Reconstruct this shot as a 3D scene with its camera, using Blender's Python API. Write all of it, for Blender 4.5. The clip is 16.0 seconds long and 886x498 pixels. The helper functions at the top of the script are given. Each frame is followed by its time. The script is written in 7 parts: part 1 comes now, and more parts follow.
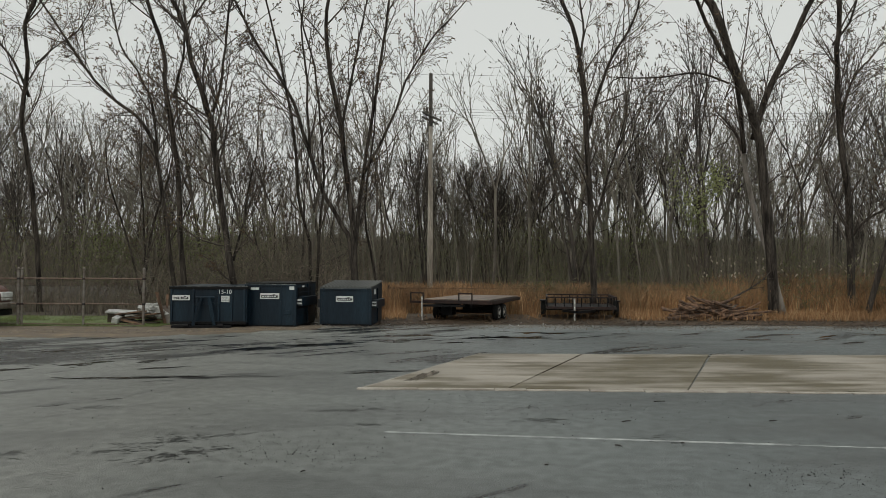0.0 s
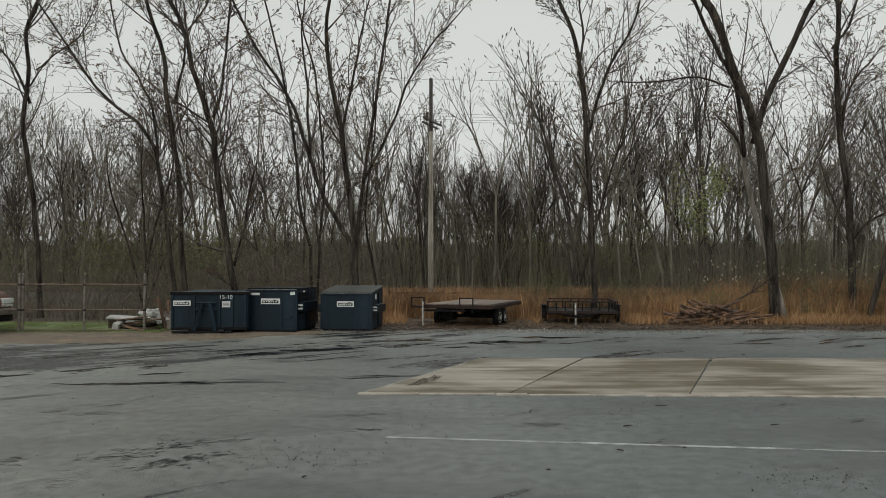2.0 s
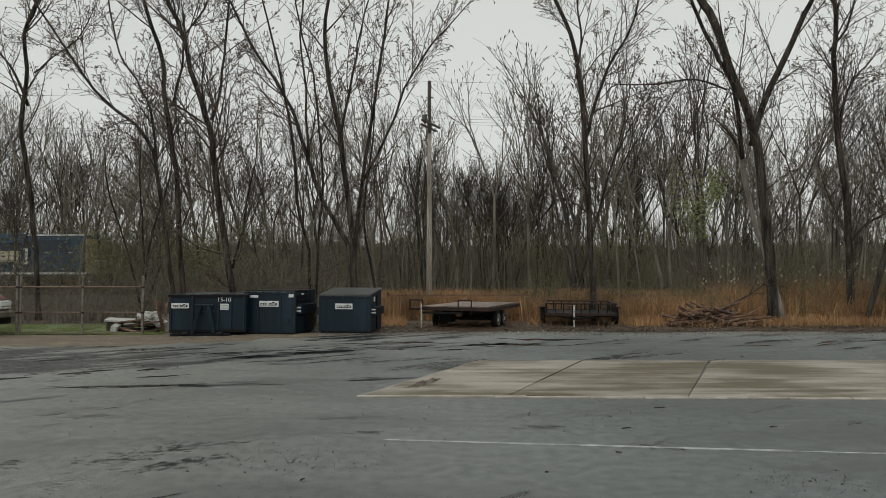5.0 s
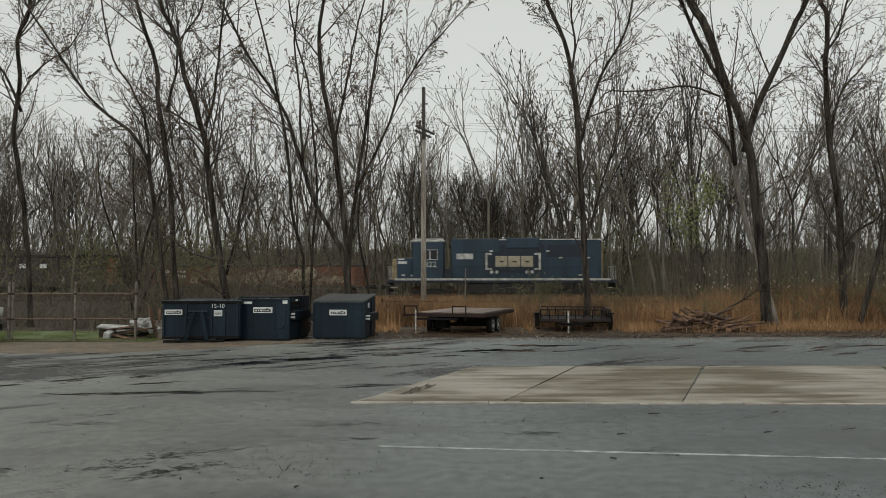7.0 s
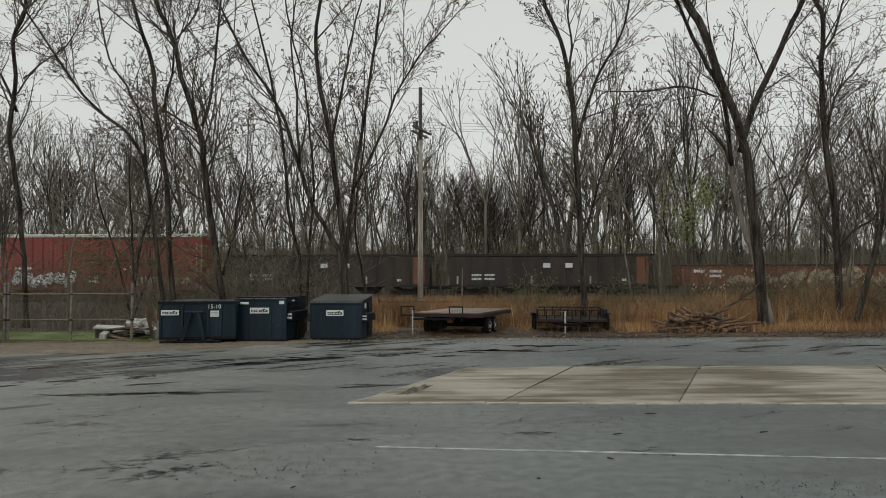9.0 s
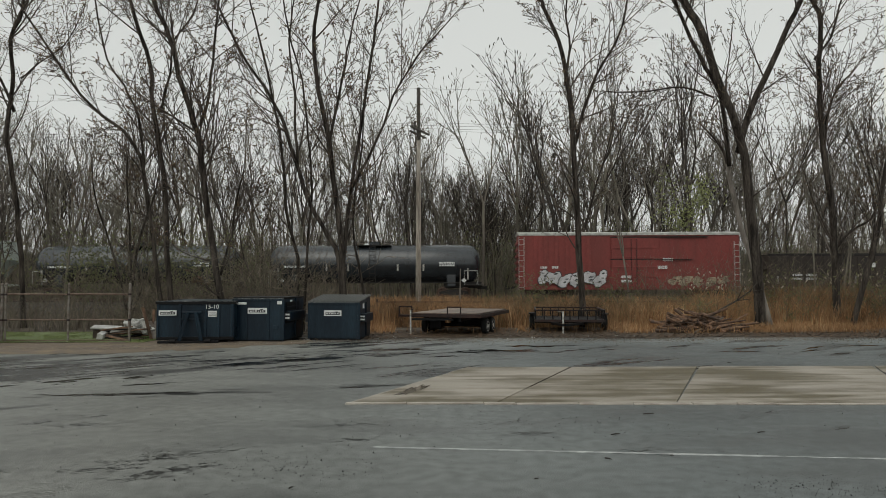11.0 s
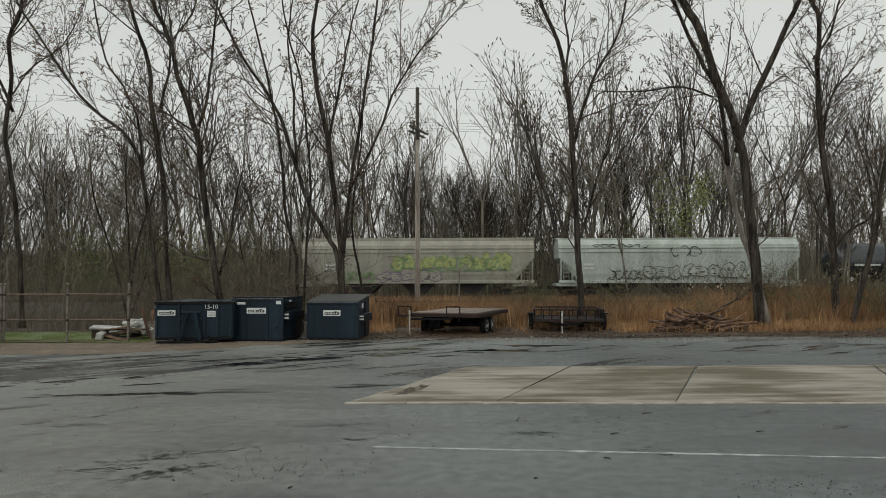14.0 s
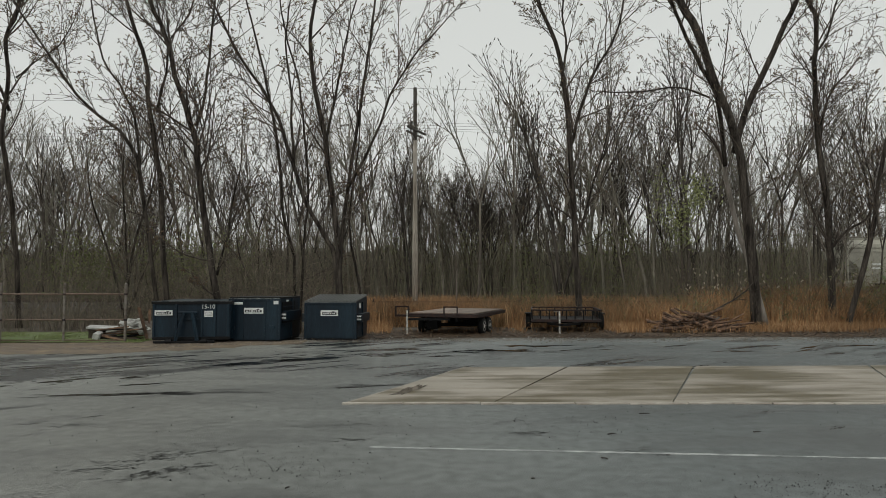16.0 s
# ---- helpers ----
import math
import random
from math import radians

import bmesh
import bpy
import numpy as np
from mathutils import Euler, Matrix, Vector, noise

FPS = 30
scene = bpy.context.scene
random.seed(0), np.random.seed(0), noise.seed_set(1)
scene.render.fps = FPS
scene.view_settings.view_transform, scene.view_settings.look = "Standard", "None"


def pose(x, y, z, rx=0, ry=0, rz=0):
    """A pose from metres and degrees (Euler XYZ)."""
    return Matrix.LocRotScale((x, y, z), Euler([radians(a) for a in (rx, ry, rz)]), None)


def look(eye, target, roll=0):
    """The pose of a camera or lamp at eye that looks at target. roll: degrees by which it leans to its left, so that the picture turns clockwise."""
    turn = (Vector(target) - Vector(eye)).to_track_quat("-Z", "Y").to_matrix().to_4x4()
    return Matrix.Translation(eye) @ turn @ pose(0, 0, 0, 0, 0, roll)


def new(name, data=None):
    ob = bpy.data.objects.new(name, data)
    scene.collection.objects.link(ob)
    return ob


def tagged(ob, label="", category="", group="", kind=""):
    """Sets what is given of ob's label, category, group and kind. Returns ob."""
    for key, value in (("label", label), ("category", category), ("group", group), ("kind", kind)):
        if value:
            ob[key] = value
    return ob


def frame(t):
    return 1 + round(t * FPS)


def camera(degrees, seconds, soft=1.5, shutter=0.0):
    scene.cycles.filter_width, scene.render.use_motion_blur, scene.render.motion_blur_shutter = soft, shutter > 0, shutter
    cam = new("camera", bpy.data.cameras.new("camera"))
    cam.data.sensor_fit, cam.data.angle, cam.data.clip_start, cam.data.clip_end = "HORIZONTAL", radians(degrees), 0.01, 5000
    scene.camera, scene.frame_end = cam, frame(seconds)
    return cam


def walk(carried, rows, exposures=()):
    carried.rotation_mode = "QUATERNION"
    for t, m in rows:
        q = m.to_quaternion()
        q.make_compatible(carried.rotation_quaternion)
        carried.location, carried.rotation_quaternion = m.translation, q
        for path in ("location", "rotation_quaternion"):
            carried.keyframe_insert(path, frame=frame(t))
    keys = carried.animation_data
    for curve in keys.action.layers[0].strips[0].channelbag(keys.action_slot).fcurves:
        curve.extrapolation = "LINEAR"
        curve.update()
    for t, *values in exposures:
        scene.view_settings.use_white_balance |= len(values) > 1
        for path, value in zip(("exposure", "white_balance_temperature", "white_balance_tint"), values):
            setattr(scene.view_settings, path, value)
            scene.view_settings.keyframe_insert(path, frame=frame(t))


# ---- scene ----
# ---- camera: a hand-held phone that hardly leaves its spot ----
EYE = (0.0, 0.0, 2.0)
cam = camera(65, 16.0, soft=0.6, shutter=0.15)
# seconds, turn to the right, tilt up, roll (degrees)
LOOK = (
    (0, 0.085, 1.518, 0.247), (0.5, 0.068, 1.599, 0.174), (1, 0.056, 1.786, 0.160), (1.5, 0.044, 1.936, 0.120),
    (2, 0.028, 1.904, 0.059), (2.5, 0.008, 1.867, 0.124), (3, -0.002, 1.817, 0.074), (3.5, 0.000, 1.815, -0.000),
    (4, -0.034, 1.853, -0.028), (6.5, 0.569, 2.512, -0.001), (7, 0.619, 2.585, -0.052), (7.5, 0.629, 2.614, -0.107),
    (8, 0.688, 2.553, -0.083), (8.5, 0.766, 2.553, -0.071), (9, 0.877, 2.614, -0.083), (11.5, 1.044, 2.647, -0.058),
    (12, 1.003, 2.752, -0.097), (12.5, 1.113, 2.751, -0.110), (13, 1.186, 2.688, -0.098), (13.5, 1.157, 2.640, -0.015),
    (14, 1.121, 2.611, -0.125), (14.5, 1.121, 2.544, -0.124), (15, 1.123, 2.667, -0.175), (15.5, 1.187, 2.681, -0.130),
    (16, 1.323, 2.625, -0.061),
)
walk(cam, [(t, pose(*EYE, 90 + p, 0, -y) @ pose(0, 0, 0, 0, 0, r)) for t, y, p, r in LOOK], [(0, 0.0, 6800, 4), (16, 0.0, 6800, 4)])

# ---- world and light: thick overcast after rain ----
world = bpy.data.worlds.new("overcast")
scene.world = world
world.use_nodes = True
wn = world.node_tree.nodes
wl = world.node_tree.links
sky = wn.new("ShaderNodeTexSky")
sky.sky_type = 'NISHITA'
sky.sun_disc = False
sky.sun_elevation = radians(48)
sky.sun_rotation = radians(205)
sky.air_density, sky.dust_density = 1.0, 4.0
hsv = wn.new("ShaderNodeHueSaturation")
hsv.inputs["Saturation"].default_value = 0.12
grey = wn.new("ShaderNodeMix")
grey.data_type = 'RGBA'
grey.inputs[0].default_value = 0.72
grey.inputs[7].default_value = (5.5, 5.62, 5.82, 1)
wl.new(sky.outputs[0], hsv.inputs["Color"])
wl.new(hsv.outputs[0], grey.inputs[6])
wl.new(grey.outputs[2], wn["Background"].inputs[0])
wn["Background"].inputs[1].default_value = 0.134
sun = new("sun", bpy.data.lights.new("sun", 'SUN'))
sun.data.energy, sun.data.angle, sun.data.color = 0.3, radians(40), (1.0, 0.97, 0.93)
sun.matrix_world = look((-30, -35, 75), (0, 0, 0))


# ---- materials ----
def mat(name, base, rough=0.7, metal=0.0, spread=0.35, scale=3.0, fine=40.0, bump=0.3, tint=None, spec=0.5,
        per=None, streak=False, lie=False, blotch=None, rvar=0.12):
    """base colour varied at two scales; tint: a second colour for large stains; per: 'object' or 'island' variation."""
    m = bpy.data.materials.new(name)
    m.use_nodes = True
    n, l = m.node_tree.nodes, m.node_tree.links
    b = n["Principled BSDF"]
    tc = n.new("ShaderNodeTexCoord")
    mp = n.new("ShaderNodeMapping")
    l.new(tc.outputs["Object"], mp.inputs[0])
    if lie:
        mp.inputs["Scale"].default_value = (0.4, 1.7, 1)
    if streak:
        mp.inputs["Scale"].default_value = (1, 1, 0.12)
    big = n.new("ShaderNodeTexNoise")
    big.inputs["Scale"].default_value, big.inputs["Detail"].default_value = scale, 5
    sm = n.new("ShaderNodeTexNoise")
    sm.inputs["Scale"].default_value, sm.inputs["Detail"].default_value = fine, 3
    l.new(mp.outputs[0], big.inputs[0])
    l.new((mp if streak else tc).outputs[0 if streak else "Object"], sm.inputs[0])
    ramp = n.new("ShaderNodeValToRGB")
    ramp.color_ramp.elements[0].position, ramp.color_ramp.elements[1].position = 0.36, 0.66
    t = tint or tuple(c * (1 - spread) for c in base)
    ramp.color_ramp.elements[0].color = (*t, 1)
    ramp.color_ramp.elements[1].color = (*base, 1)
    l.new(big.outputs[0], ramp.inputs[0])
    mul = n.new("ShaderNodeMix")
    mul.data_type, mul.blend_type = 'RGBA', 'MULTIPLY'
    mul.inputs[0].default_value = 1
    r2 = n.new("ShaderNodeMapRange")
    r2.inputs[1].default_value, r2.inputs[2].default_value = 0.3, 0.7
    r2.inputs[3].default_value, r2.inputs[4].default_value = 1 - spread * 0.7, 1 + spread * 0.4
    l.new(sm.outputs[0], r2.inputs[0])
    l.new(ramp.outputs[0], mul.inputs[6])
    l.new(r2.outputs[0], mul.inputs[7])
    out = mul.outputs[2]
    if blotch:
        bl = n.new("ShaderNodeTexNoise")
        bl.inputs["Scale"].default_value, bl.inputs["Detail"].default_value, bl.inputs["Roughness"].default_value = blotch, 8, 0.62
        l.new((mp if lie else tc).outputs[0 if lie else "Object"], bl.inputs[0])
        r4 = n.new("ShaderNodeMapRange")
        r4.inputs[1].default_value, r4.inputs[2].default_value = (0.47, 0.60) if lie else (0.42, 0.64)
        r4.inputs[3].default_value, r4.inputs[4].default_value = 0.3 if lie else 0.2, 1.0
        l.new(bl.outputs[0], r4.inputs[0])
        m4 = n.new("ShaderNodeMix")
        m4.data_type = 'RGBA'
        l.new(r4.outputs[0], m4.inputs[0])
        m4.inputs[6].default_value = (*t, 1)
        l.new(out, m4.inputs[7])
        out = m4.outputs[2]
    if per:
        src = n.new("ShaderNodeNewGeometry").outputs["Random Per Island"] if per == 'island' else n.new("ShaderNodeObjectInfo").outputs["Random"]
        r3 = n.new("ShaderNodeMapRange")
        r3.inputs[3].default_value, r3.inputs[4].default_value = 0.6, 1.35
        l.new(src, r3.inputs[0])
        mu = n.new("ShaderNodeMix")
        mu.data_type, mu.blend_type = 'RGBA', 'MULTIPLY'
        mu.inputs[0].default_value = 1
        l.new(out, mu.inputs[6])
        l.new(r3.outputs[0], mu.inputs[7])
        out = mu.outputs[2]
    l.new(out, b.inputs["Base Color"])
    rr = n.new("ShaderNodeMapRange")
    rr.inputs[3].default_value, rr.inputs[4].default_value = max(0.02, rough - rvar), min(1, rough + rvar)
    l.new(big.outputs[0], rr.inputs[0])
    l.new(rr.outputs[0], b.inputs["Roughness"])
    b.inputs["Metallic"].default_value = metal
    b.inputs["Specular IOR Level"].default_value = spec
    if bump:
        bp = n.new("ShaderNodeBump")
        bp.inputs["Strength"].default_value, bp.inputs["Distance"].default_value = bump, 0.01
        l.new(sm.outputs[0], bp.inputs["Height"])
        l.new(bp.outputs[0], b.inputs["Normal"])
    return m


def ramp_mat(name, colours, rough=0.8, per='island', spec=0.3):
    """a colour per blade, twig or leaf, taken from a ramp."""
    m = bpy.data.materials.new(name)
    m.use_nodes = True
    n, l = m.node_tree.nodes, m.node_tree.links
    b = n["Principled BSDF"]
    src = n.new("ShaderNodeNewGeometry").outputs["Random Per Island"] if per == 'island' else n.new("ShaderNodeObjectInfo").outputs["Random"]
    ramp = n.new("ShaderNodeValToRGB")
    e = ramp.color_ramp.elements
    e[0].color, e[1].color = (*colours[0], 1), (*colours[-1], 1)
    for i, c in enumerate(colours[1:-1]):
        e.new((i + 1) / (len(colours) - 1)).color = (*c, 1)
    tc = n.new("ShaderNodeTexCoord")
    big = n.new("ShaderNodeTexNoise")
    big.inputs["Scale"].default_value, big.inputs["Detail"].default_value = 0.25, 4
    l.new(tc.outputs["Object"], big.inputs[0])
    r = n.new("ShaderNodeMapRange")
    r.inputs[1].default_value, r.inputs[2].default_value = 0.3, 0.7
    r.inputs[3].default_value, r.inputs[4].default_value = 0.65, 1.3
    l.new(big.outputs[0], r.inputs[0])
    mu = n.new("ShaderNodeMix")
    mu.data_type, mu.blend_type = 'RGBA', 'MULTIPLY'
    mu.inputs[0].default_value = 1
    l.new(src, ramp.inputs[0])
    l.new(ramp.outputs[0], mu.inputs[6])
    l.new(r.outputs[0], mu.inputs[7])
    l.new(mu.outputs[2], b.inputs["Base Color"])
    b.inputs["Roughness"].default_value = rough
    b.inputs["Specular IOR Level"].default_value = spec
    return m


def asphalt_mat():
    """wet worn asphalt: aggregate grain, damp patches of lower roughness, dark seams of damp dirt."""
    m = bpy.data.materials.new("wet_asphalt")
    m.use_nodes = True
    n, l = m.node_tree.nodes, m.node_tree.links
    b = n["Principled BSDF"]
    tc = n.new("ShaderNodeTexCoord")

    def noise_tex(scale, detail, sx=1.0, sy=1.0):
        mp = n.new("ShaderNodeMapping")
        mp.inputs["Scale"].default_value = (sx, sy, 1)
        l.new(tc.outputs["Object"], mp.inputs[0])
        t = n.new("ShaderNodeTexNoise")
        t.inputs["Scale"].default_value, t.inputs["Detail"].default_value = scale, detail
        l.new(mp.outputs[0], t.inputs[0])
        return t.outputs[0]

    def ranged(src, a, c, lo, hi):
        r = n.new("ShaderNodeMapRange")
        for i, v in enumerate((a, c, lo, hi)):
            r.inputs[i + 1].default_value = v
        l.new(src, r.inputs[0])
        return r.outputs[0]

    def times(x, y):
        r = n.new("ShaderNodeMath")
        r.operation = 'MULTIPLY'
        l.new(x, r.inputs[0])
        l.new(y, r.inputs[1])
        return r.outputs[0]
    large = noise_tex(0.18, 4, 0.6, 1.0)
    damp = noise_tex(0.55, 6, 0.5, 1.6)
    grain = noise_tex(90, 2)
    mid = noise_tex(6, 8)
    stones = n.new("ShaderNodeTexVoronoi")
    stones.inputs["Scale"].default_value = 55
    l.new(tc.outputs["Object"], stones.inputs[0])
    v = times(ranged(large, 0.3, 0.7, 0.7, 1.25), ranged(damp, 0.34, 0.5, 0.74, 1.0))
    v = times(v, times(ranged(grain, 0.3, 0.7, 0.4, 1.6), ranged(mid, 0.3, 0.7, 0.72, 1.25)))
    # paler to the west: the sky's sheen on the paving is put into the colour
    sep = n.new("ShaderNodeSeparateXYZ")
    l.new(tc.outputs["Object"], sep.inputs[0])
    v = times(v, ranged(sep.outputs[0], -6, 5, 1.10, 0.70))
    # ragged streaks of standing damp, slightly aslant, where the paving is broken
    turn = n.new("ShaderNodeMapping")
    turn.vector_type = 'TEXTURE'
    turn.inputs["Rotation"].default_value = (0, 0, radians(38))
    turn.inputs["Scale"].default_value = (3.0, 0.62, 1)
    l.new(tc.outputs["Object"], turn.inputs[0])
    streak = n.new("ShaderNodeTexNoise")
    streak.inputs["Scale"].default_value, streak.inputs["Detail"].default_value, streak.inputs["Roughness"].default_value = 0.75, 10, 0.66
    l.new(turn.outputs[0], streak.inputs[0])
    place = noise_tex(0.16, 2, 0.7, 1.0)
    broken = times(ranged(sep.outputs[1], 11.5, 15.5, 0.0, 1.0), ranged(sep.outputs[0], -4.0, 3.0, 1.0, 0.45))
    low = n.new("ShaderNodeMath")
    l.new(streak.outputs[0], low.inputs[0])
    l.new(times(broken, ranged(place, 0.36, 0.62, 0.02, 0.19)), low.inputs[1])
    wet = ranged(low.outputs[0], 0.595, 0.655, 0.0, 1.0)
    # paler towards the far edge: gravelly paving, plus grazing sky sheen painted in
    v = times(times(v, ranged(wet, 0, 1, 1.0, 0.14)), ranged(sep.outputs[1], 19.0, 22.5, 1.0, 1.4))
    col = n.new("ShaderNodeMix")
    col.data_type, col.blend_type = 'RGBA', 'MULTIPLY'
    col.inputs[0].default_value = 1
    # greenish grey in the west, bluer grey in the east
    west_east = n.new("ShaderNodeMix")
    west_east.data_type = 'RGBA'
    l.new(ranged(sep.outputs[0], -4, 3, 0.0, 1.0), west_east.inputs[0])
    west_east.inputs[6].default_value = (0.163, 0.166, 0.152, 1)
    west_east.inputs[7].default_value = (0.146, 0.165, 0.164, 1)
    l.new(west_east.outputs[2], col.inputs[6])
    l.new(v, col.inputs[7])
    l.new(col.outputs[2], b.inputs["Base Color"])
    l.new(times(times(ranged(damp, 0.38, 0.55, 0.7, 1.0), ranged(large, 0.3, 0.7, 0.42, 0.56)), ranged(wet, 0, 1, 1.0, 0.6)), b.inputs["Roughness"])
    bp = n.new("ShaderNodeBump")
    bp.inputs["Strength"].default_value, bp.inputs["Distance"].default_value = 0.5, 0.006
    l.new(stones.outputs[0], bp.inputs["Height"])
    l.new(bp.outputs[0], b.inputs["Normal"])
    return m


ASPHALT = asphalt_mat()
SOIL = mat("leaf_litter_soil", (0.085, 0.062, 0.042), 0.9, scale=1.2, fine=25, bump=0.8, tint=(0.035, 0.028, 0.02))
LAWN_SOIL = mat("lawn_soil", (0.16, 0.22, 0.075), 0.9, scale=1.5, fine=30, bump=0.6, tint=(0.12, 0.15, 0.058))

def slab_mat(name, low, high):
    """wet concrete with drawn-out olive-brown stains; low, high: how far the stain spreads."""
    m = mat(name, (0.40, 0.36, 0.305), 0.5, scale=1.0, fine=45, bump=0.25, tint=(0.25, 0.22, 0.175), spread=0.3, rvar=0.15, lie=True)
    n, l = m.node_tree.nodes, m.node_tree.links
    b = n["Principled BSDF"]
    under = b.inputs["Base Color"].links[0].from_socket
    tc = n.new("ShaderNodeTexCoord")
    total = None
    for scale, sx, sy, share in ((0.42, 0.75, 1.2, 0.68), (1.5, 0.25, 2.4, 0.32)):
        mp = n.new("ShaderNodeMapping")
        mp.inputs["Scale"].default_value = (sx, sy, 1)
        mp.inputs["Rotation"].default_value = (0, 0, radians(4))
        tx = n.new("ShaderNodeTexNoise")
        tx.inputs["Scale"].default_value, tx.inputs["Detail"].default_value, tx.inputs["Roughness"].default_value = scale, 8, 0.55
        l.new(tc.outputs["Object"], mp.inputs[0])
        l.new(mp.outputs[0], tx.inputs[0])
        w = n.new("ShaderNodeMath")
        w.operation = 'MULTIPLY'
        w.inputs[1].default_value = share
        l.new(tx.outputs[0], w.inputs[0])
        if total:
            add = n.new("ShaderNodeMath")
            l.new(total, add.inputs[0])
            l.new(w.outputs[0], add.inputs[1])
            total = add.outputs[0]
        else:
            total = w.outputs[0]
    r = n.new("ShaderNodeMapRange")
    r.inputs[1].default_value, r.inputs[2].default_value = low, high
    r.inputs[3].default_value, r.inputs[4].default_value = 1.0, 0.0
    l.new(total, r.inputs[0])
    mx = n.new("ShaderNodeMix")
    mx.data_type = 'RGBA'
    l.new(r.outputs[0], mx.inputs[0])
    l.new(under, mx.inputs[6])
    mx.inputs[7].default_value = (0.105, 0.085, 0.045, 1)
    l.new(mx.outputs[2], b.inputs["Base Color"])
    return m


SLABS = (slab_mat("streaked_wet_concrete", 0.44, 0.54), slab_mat("brown_stained_concrete", 0.47, 0.58), slab_mat("pale_wet_concrete", 0.41, 0.52), slab_mat("wet_concrete", 0.42, 0.53))
CONCRETE_B = mat("worn_concrete_edge", (0.46, 0.42, 0.37), 0.6, scale=3, fine=40, bump=0.4, tint=(0.3, 0.26, 0.22))
LINE_PAINT = mat("worn_line_paint", (0.50, 0.52, 0.51), 0.5, scale=6, fine=35, bump=0.3, tint=(0.24, 0.25, 0.25), spread=0.5)
BARK = mat("grey_brown_bark", (0.094, 0.079, 0.066), 0.9, scale=7, fine=34, bump=2.0, spread=0.7, tint=(0.020, 0.016, 0.0135), streak=True, spec=0.2)
BARK_PALE = mat("pale_bare_wood", (0.27, 0.24, 0.21), 0.85, scale=5, fine=30, bump=0.8, tint=(0.15, 0.13, 0.11), streak=True)
TWIG = ramp_mat("twigs", ((0.050, 0.041, 0.035), (0.076, 0.061, 0.051), (0.10, 0.078, 0.064)))
BUD = ramp_mat("buds", ((0.10, 0.055, 0.04), (0.13, 0.085, 0.05), (0.14, 0.12, 0.06)))
WOODS = ramp_mat("far_dark_wood", ((0.035, 0.03, 0.026), (0.065, 0.054, 0.046), (0.095, 0.08, 0.067)))
WOODS_PALE = ramp_mat("far_pale_wood", ((0.12, 0.105, 0.088), (0.20, 0.175, 0.145), (0.15, 0.145, 0.11)))
UNDER = ramp_mat("undergrowth", ((0.05, 0.04, 0.032), (0.16, 0.13, 0.10), (0.10, 0.10, 0.06), (0.24, 0.20, 0.16), (0.09, 0.065, 0.05)))
SAPLING = ramp_mat("olive_sapling_bark", ((0.10, 0.092, 0.066), (0.19, 0.175, 0.125), (0.13, 0.13, 0.08), (0.24, 0.22, 0.17)))
THICKET = ramp_mat("brown_dead_stalks", ((0.09, 0.055, 0.033), (0.24, 0.16, 0.09), (0.15, 0.095, 0.052)), 0.85)
LEAF = ramp_mat("young_leaves", ((0.23, 0.26, 0.09), (0.30, 0.33, 0.13), (0.21, 0.23, 0.10)), 0.6)
GRASS_DRY = ramp_mat("dry_grass", ((0.16, 0.080, 0.038), (0.42, 0.235, 0.115), (0.25, 0.122, 0.052), (0.54, 0.365, 0.205), (0.33, 0.178, 0.080)), 0.85)
GRASS_TAN = ramp_mat("straw_stalks", ((0.15, 0.09, 0.05), (0.33, 0.24, 0.14), (0.22, 0.15, 0.08), (0.26, 0.23, 0.12)), 0.85)
GRASS_GREEN = ramp_mat("green_grass", ((0.13, 0.17, 0.06), (0.19, 0.235, 0.085), (0.17, 0.185, 0.08)), 0.7)
SEED = ramp_mat("pale_seed_heads", ((0.30, 0.25, 0.19), (0.42, 0.37, 0.30)), 0.9)
LITTER = ramp_mat("fallen_leaves", ((0.07, 0.045, 0.028), (0.15, 0.095, 0.058), (0.05, 0.036, 0.026), (0.19, 0.13, 0.08)), 0.6)
NAVY = mat("navy_container_paint", (0.012, 0.028, 0.043), 0.42, scale=2.5, fine=40, bump=0.2, tint=(0.004, 0.011, 0.020), spec=0.25, spread=0.45, streak=True)
CHIPPED = mat("chipped_paint_edge", (0.26, 0.27, 0.265), 0.6, scale=9, fine=45, bump=0.3, tint=(0.02, 0.03, 0.04), spread=0.6)
LID = mat("weathered_plastic_lid", (0.10, 0.105, 0.10), 0.35, scale=3, fine=40, tint=(0.06, 0.065, 0.06))
BLACK = mat("black_steel", (0.007, 0.007, 0.008), 0.5, scale=4, fine=50, bump=0.2, spec=0.18)
RUSTY = mat("rusty_dark_steel", (0.042, 0.02, 0.016), 0.55, scale=5, fine=50, tint=(0.013, 0.011, 0.011), spec=0.3)
WHITE_L = mat("white_label", (0.72, 0.74, 0.73), 0.5, scale=8, fine=60, spread=0.15, bump=0.05)
INK = mat("dark_print", (0.02, 0.02, 0.022), 0.6, spread=0.2, bump=0)
GALV = mat("galvanised_steel", (0.24, 0.225, 0.20), 0.6, 0.3, scale=6, fine=50, tint=(0.14, 0.11, 0.09))
RUST_PIPE = mat("rusty_galvanised_pipe", (0.21, 0.15, 0.12), 0.65, 0.2, scale=5, fine=50, tint=(0.12, 0.075, 0.055))
DECK = mat("wet_deck_planks", (0.30, 0.22, 0.17), 0.4, scale=4, fine=30, tint=(0.14, 0.10, 0.076), per='object')
RUBBER = mat("tyre_rubber", (0.012, 0.012, 0.012), 0.8, scale=8, fine=60, spec=0.2)
RIM = mat("white_wheel_rim", (0.66, 0.66, 0.63), 0.4, scale=10, tint=(0.3, 0.28, 0.25))
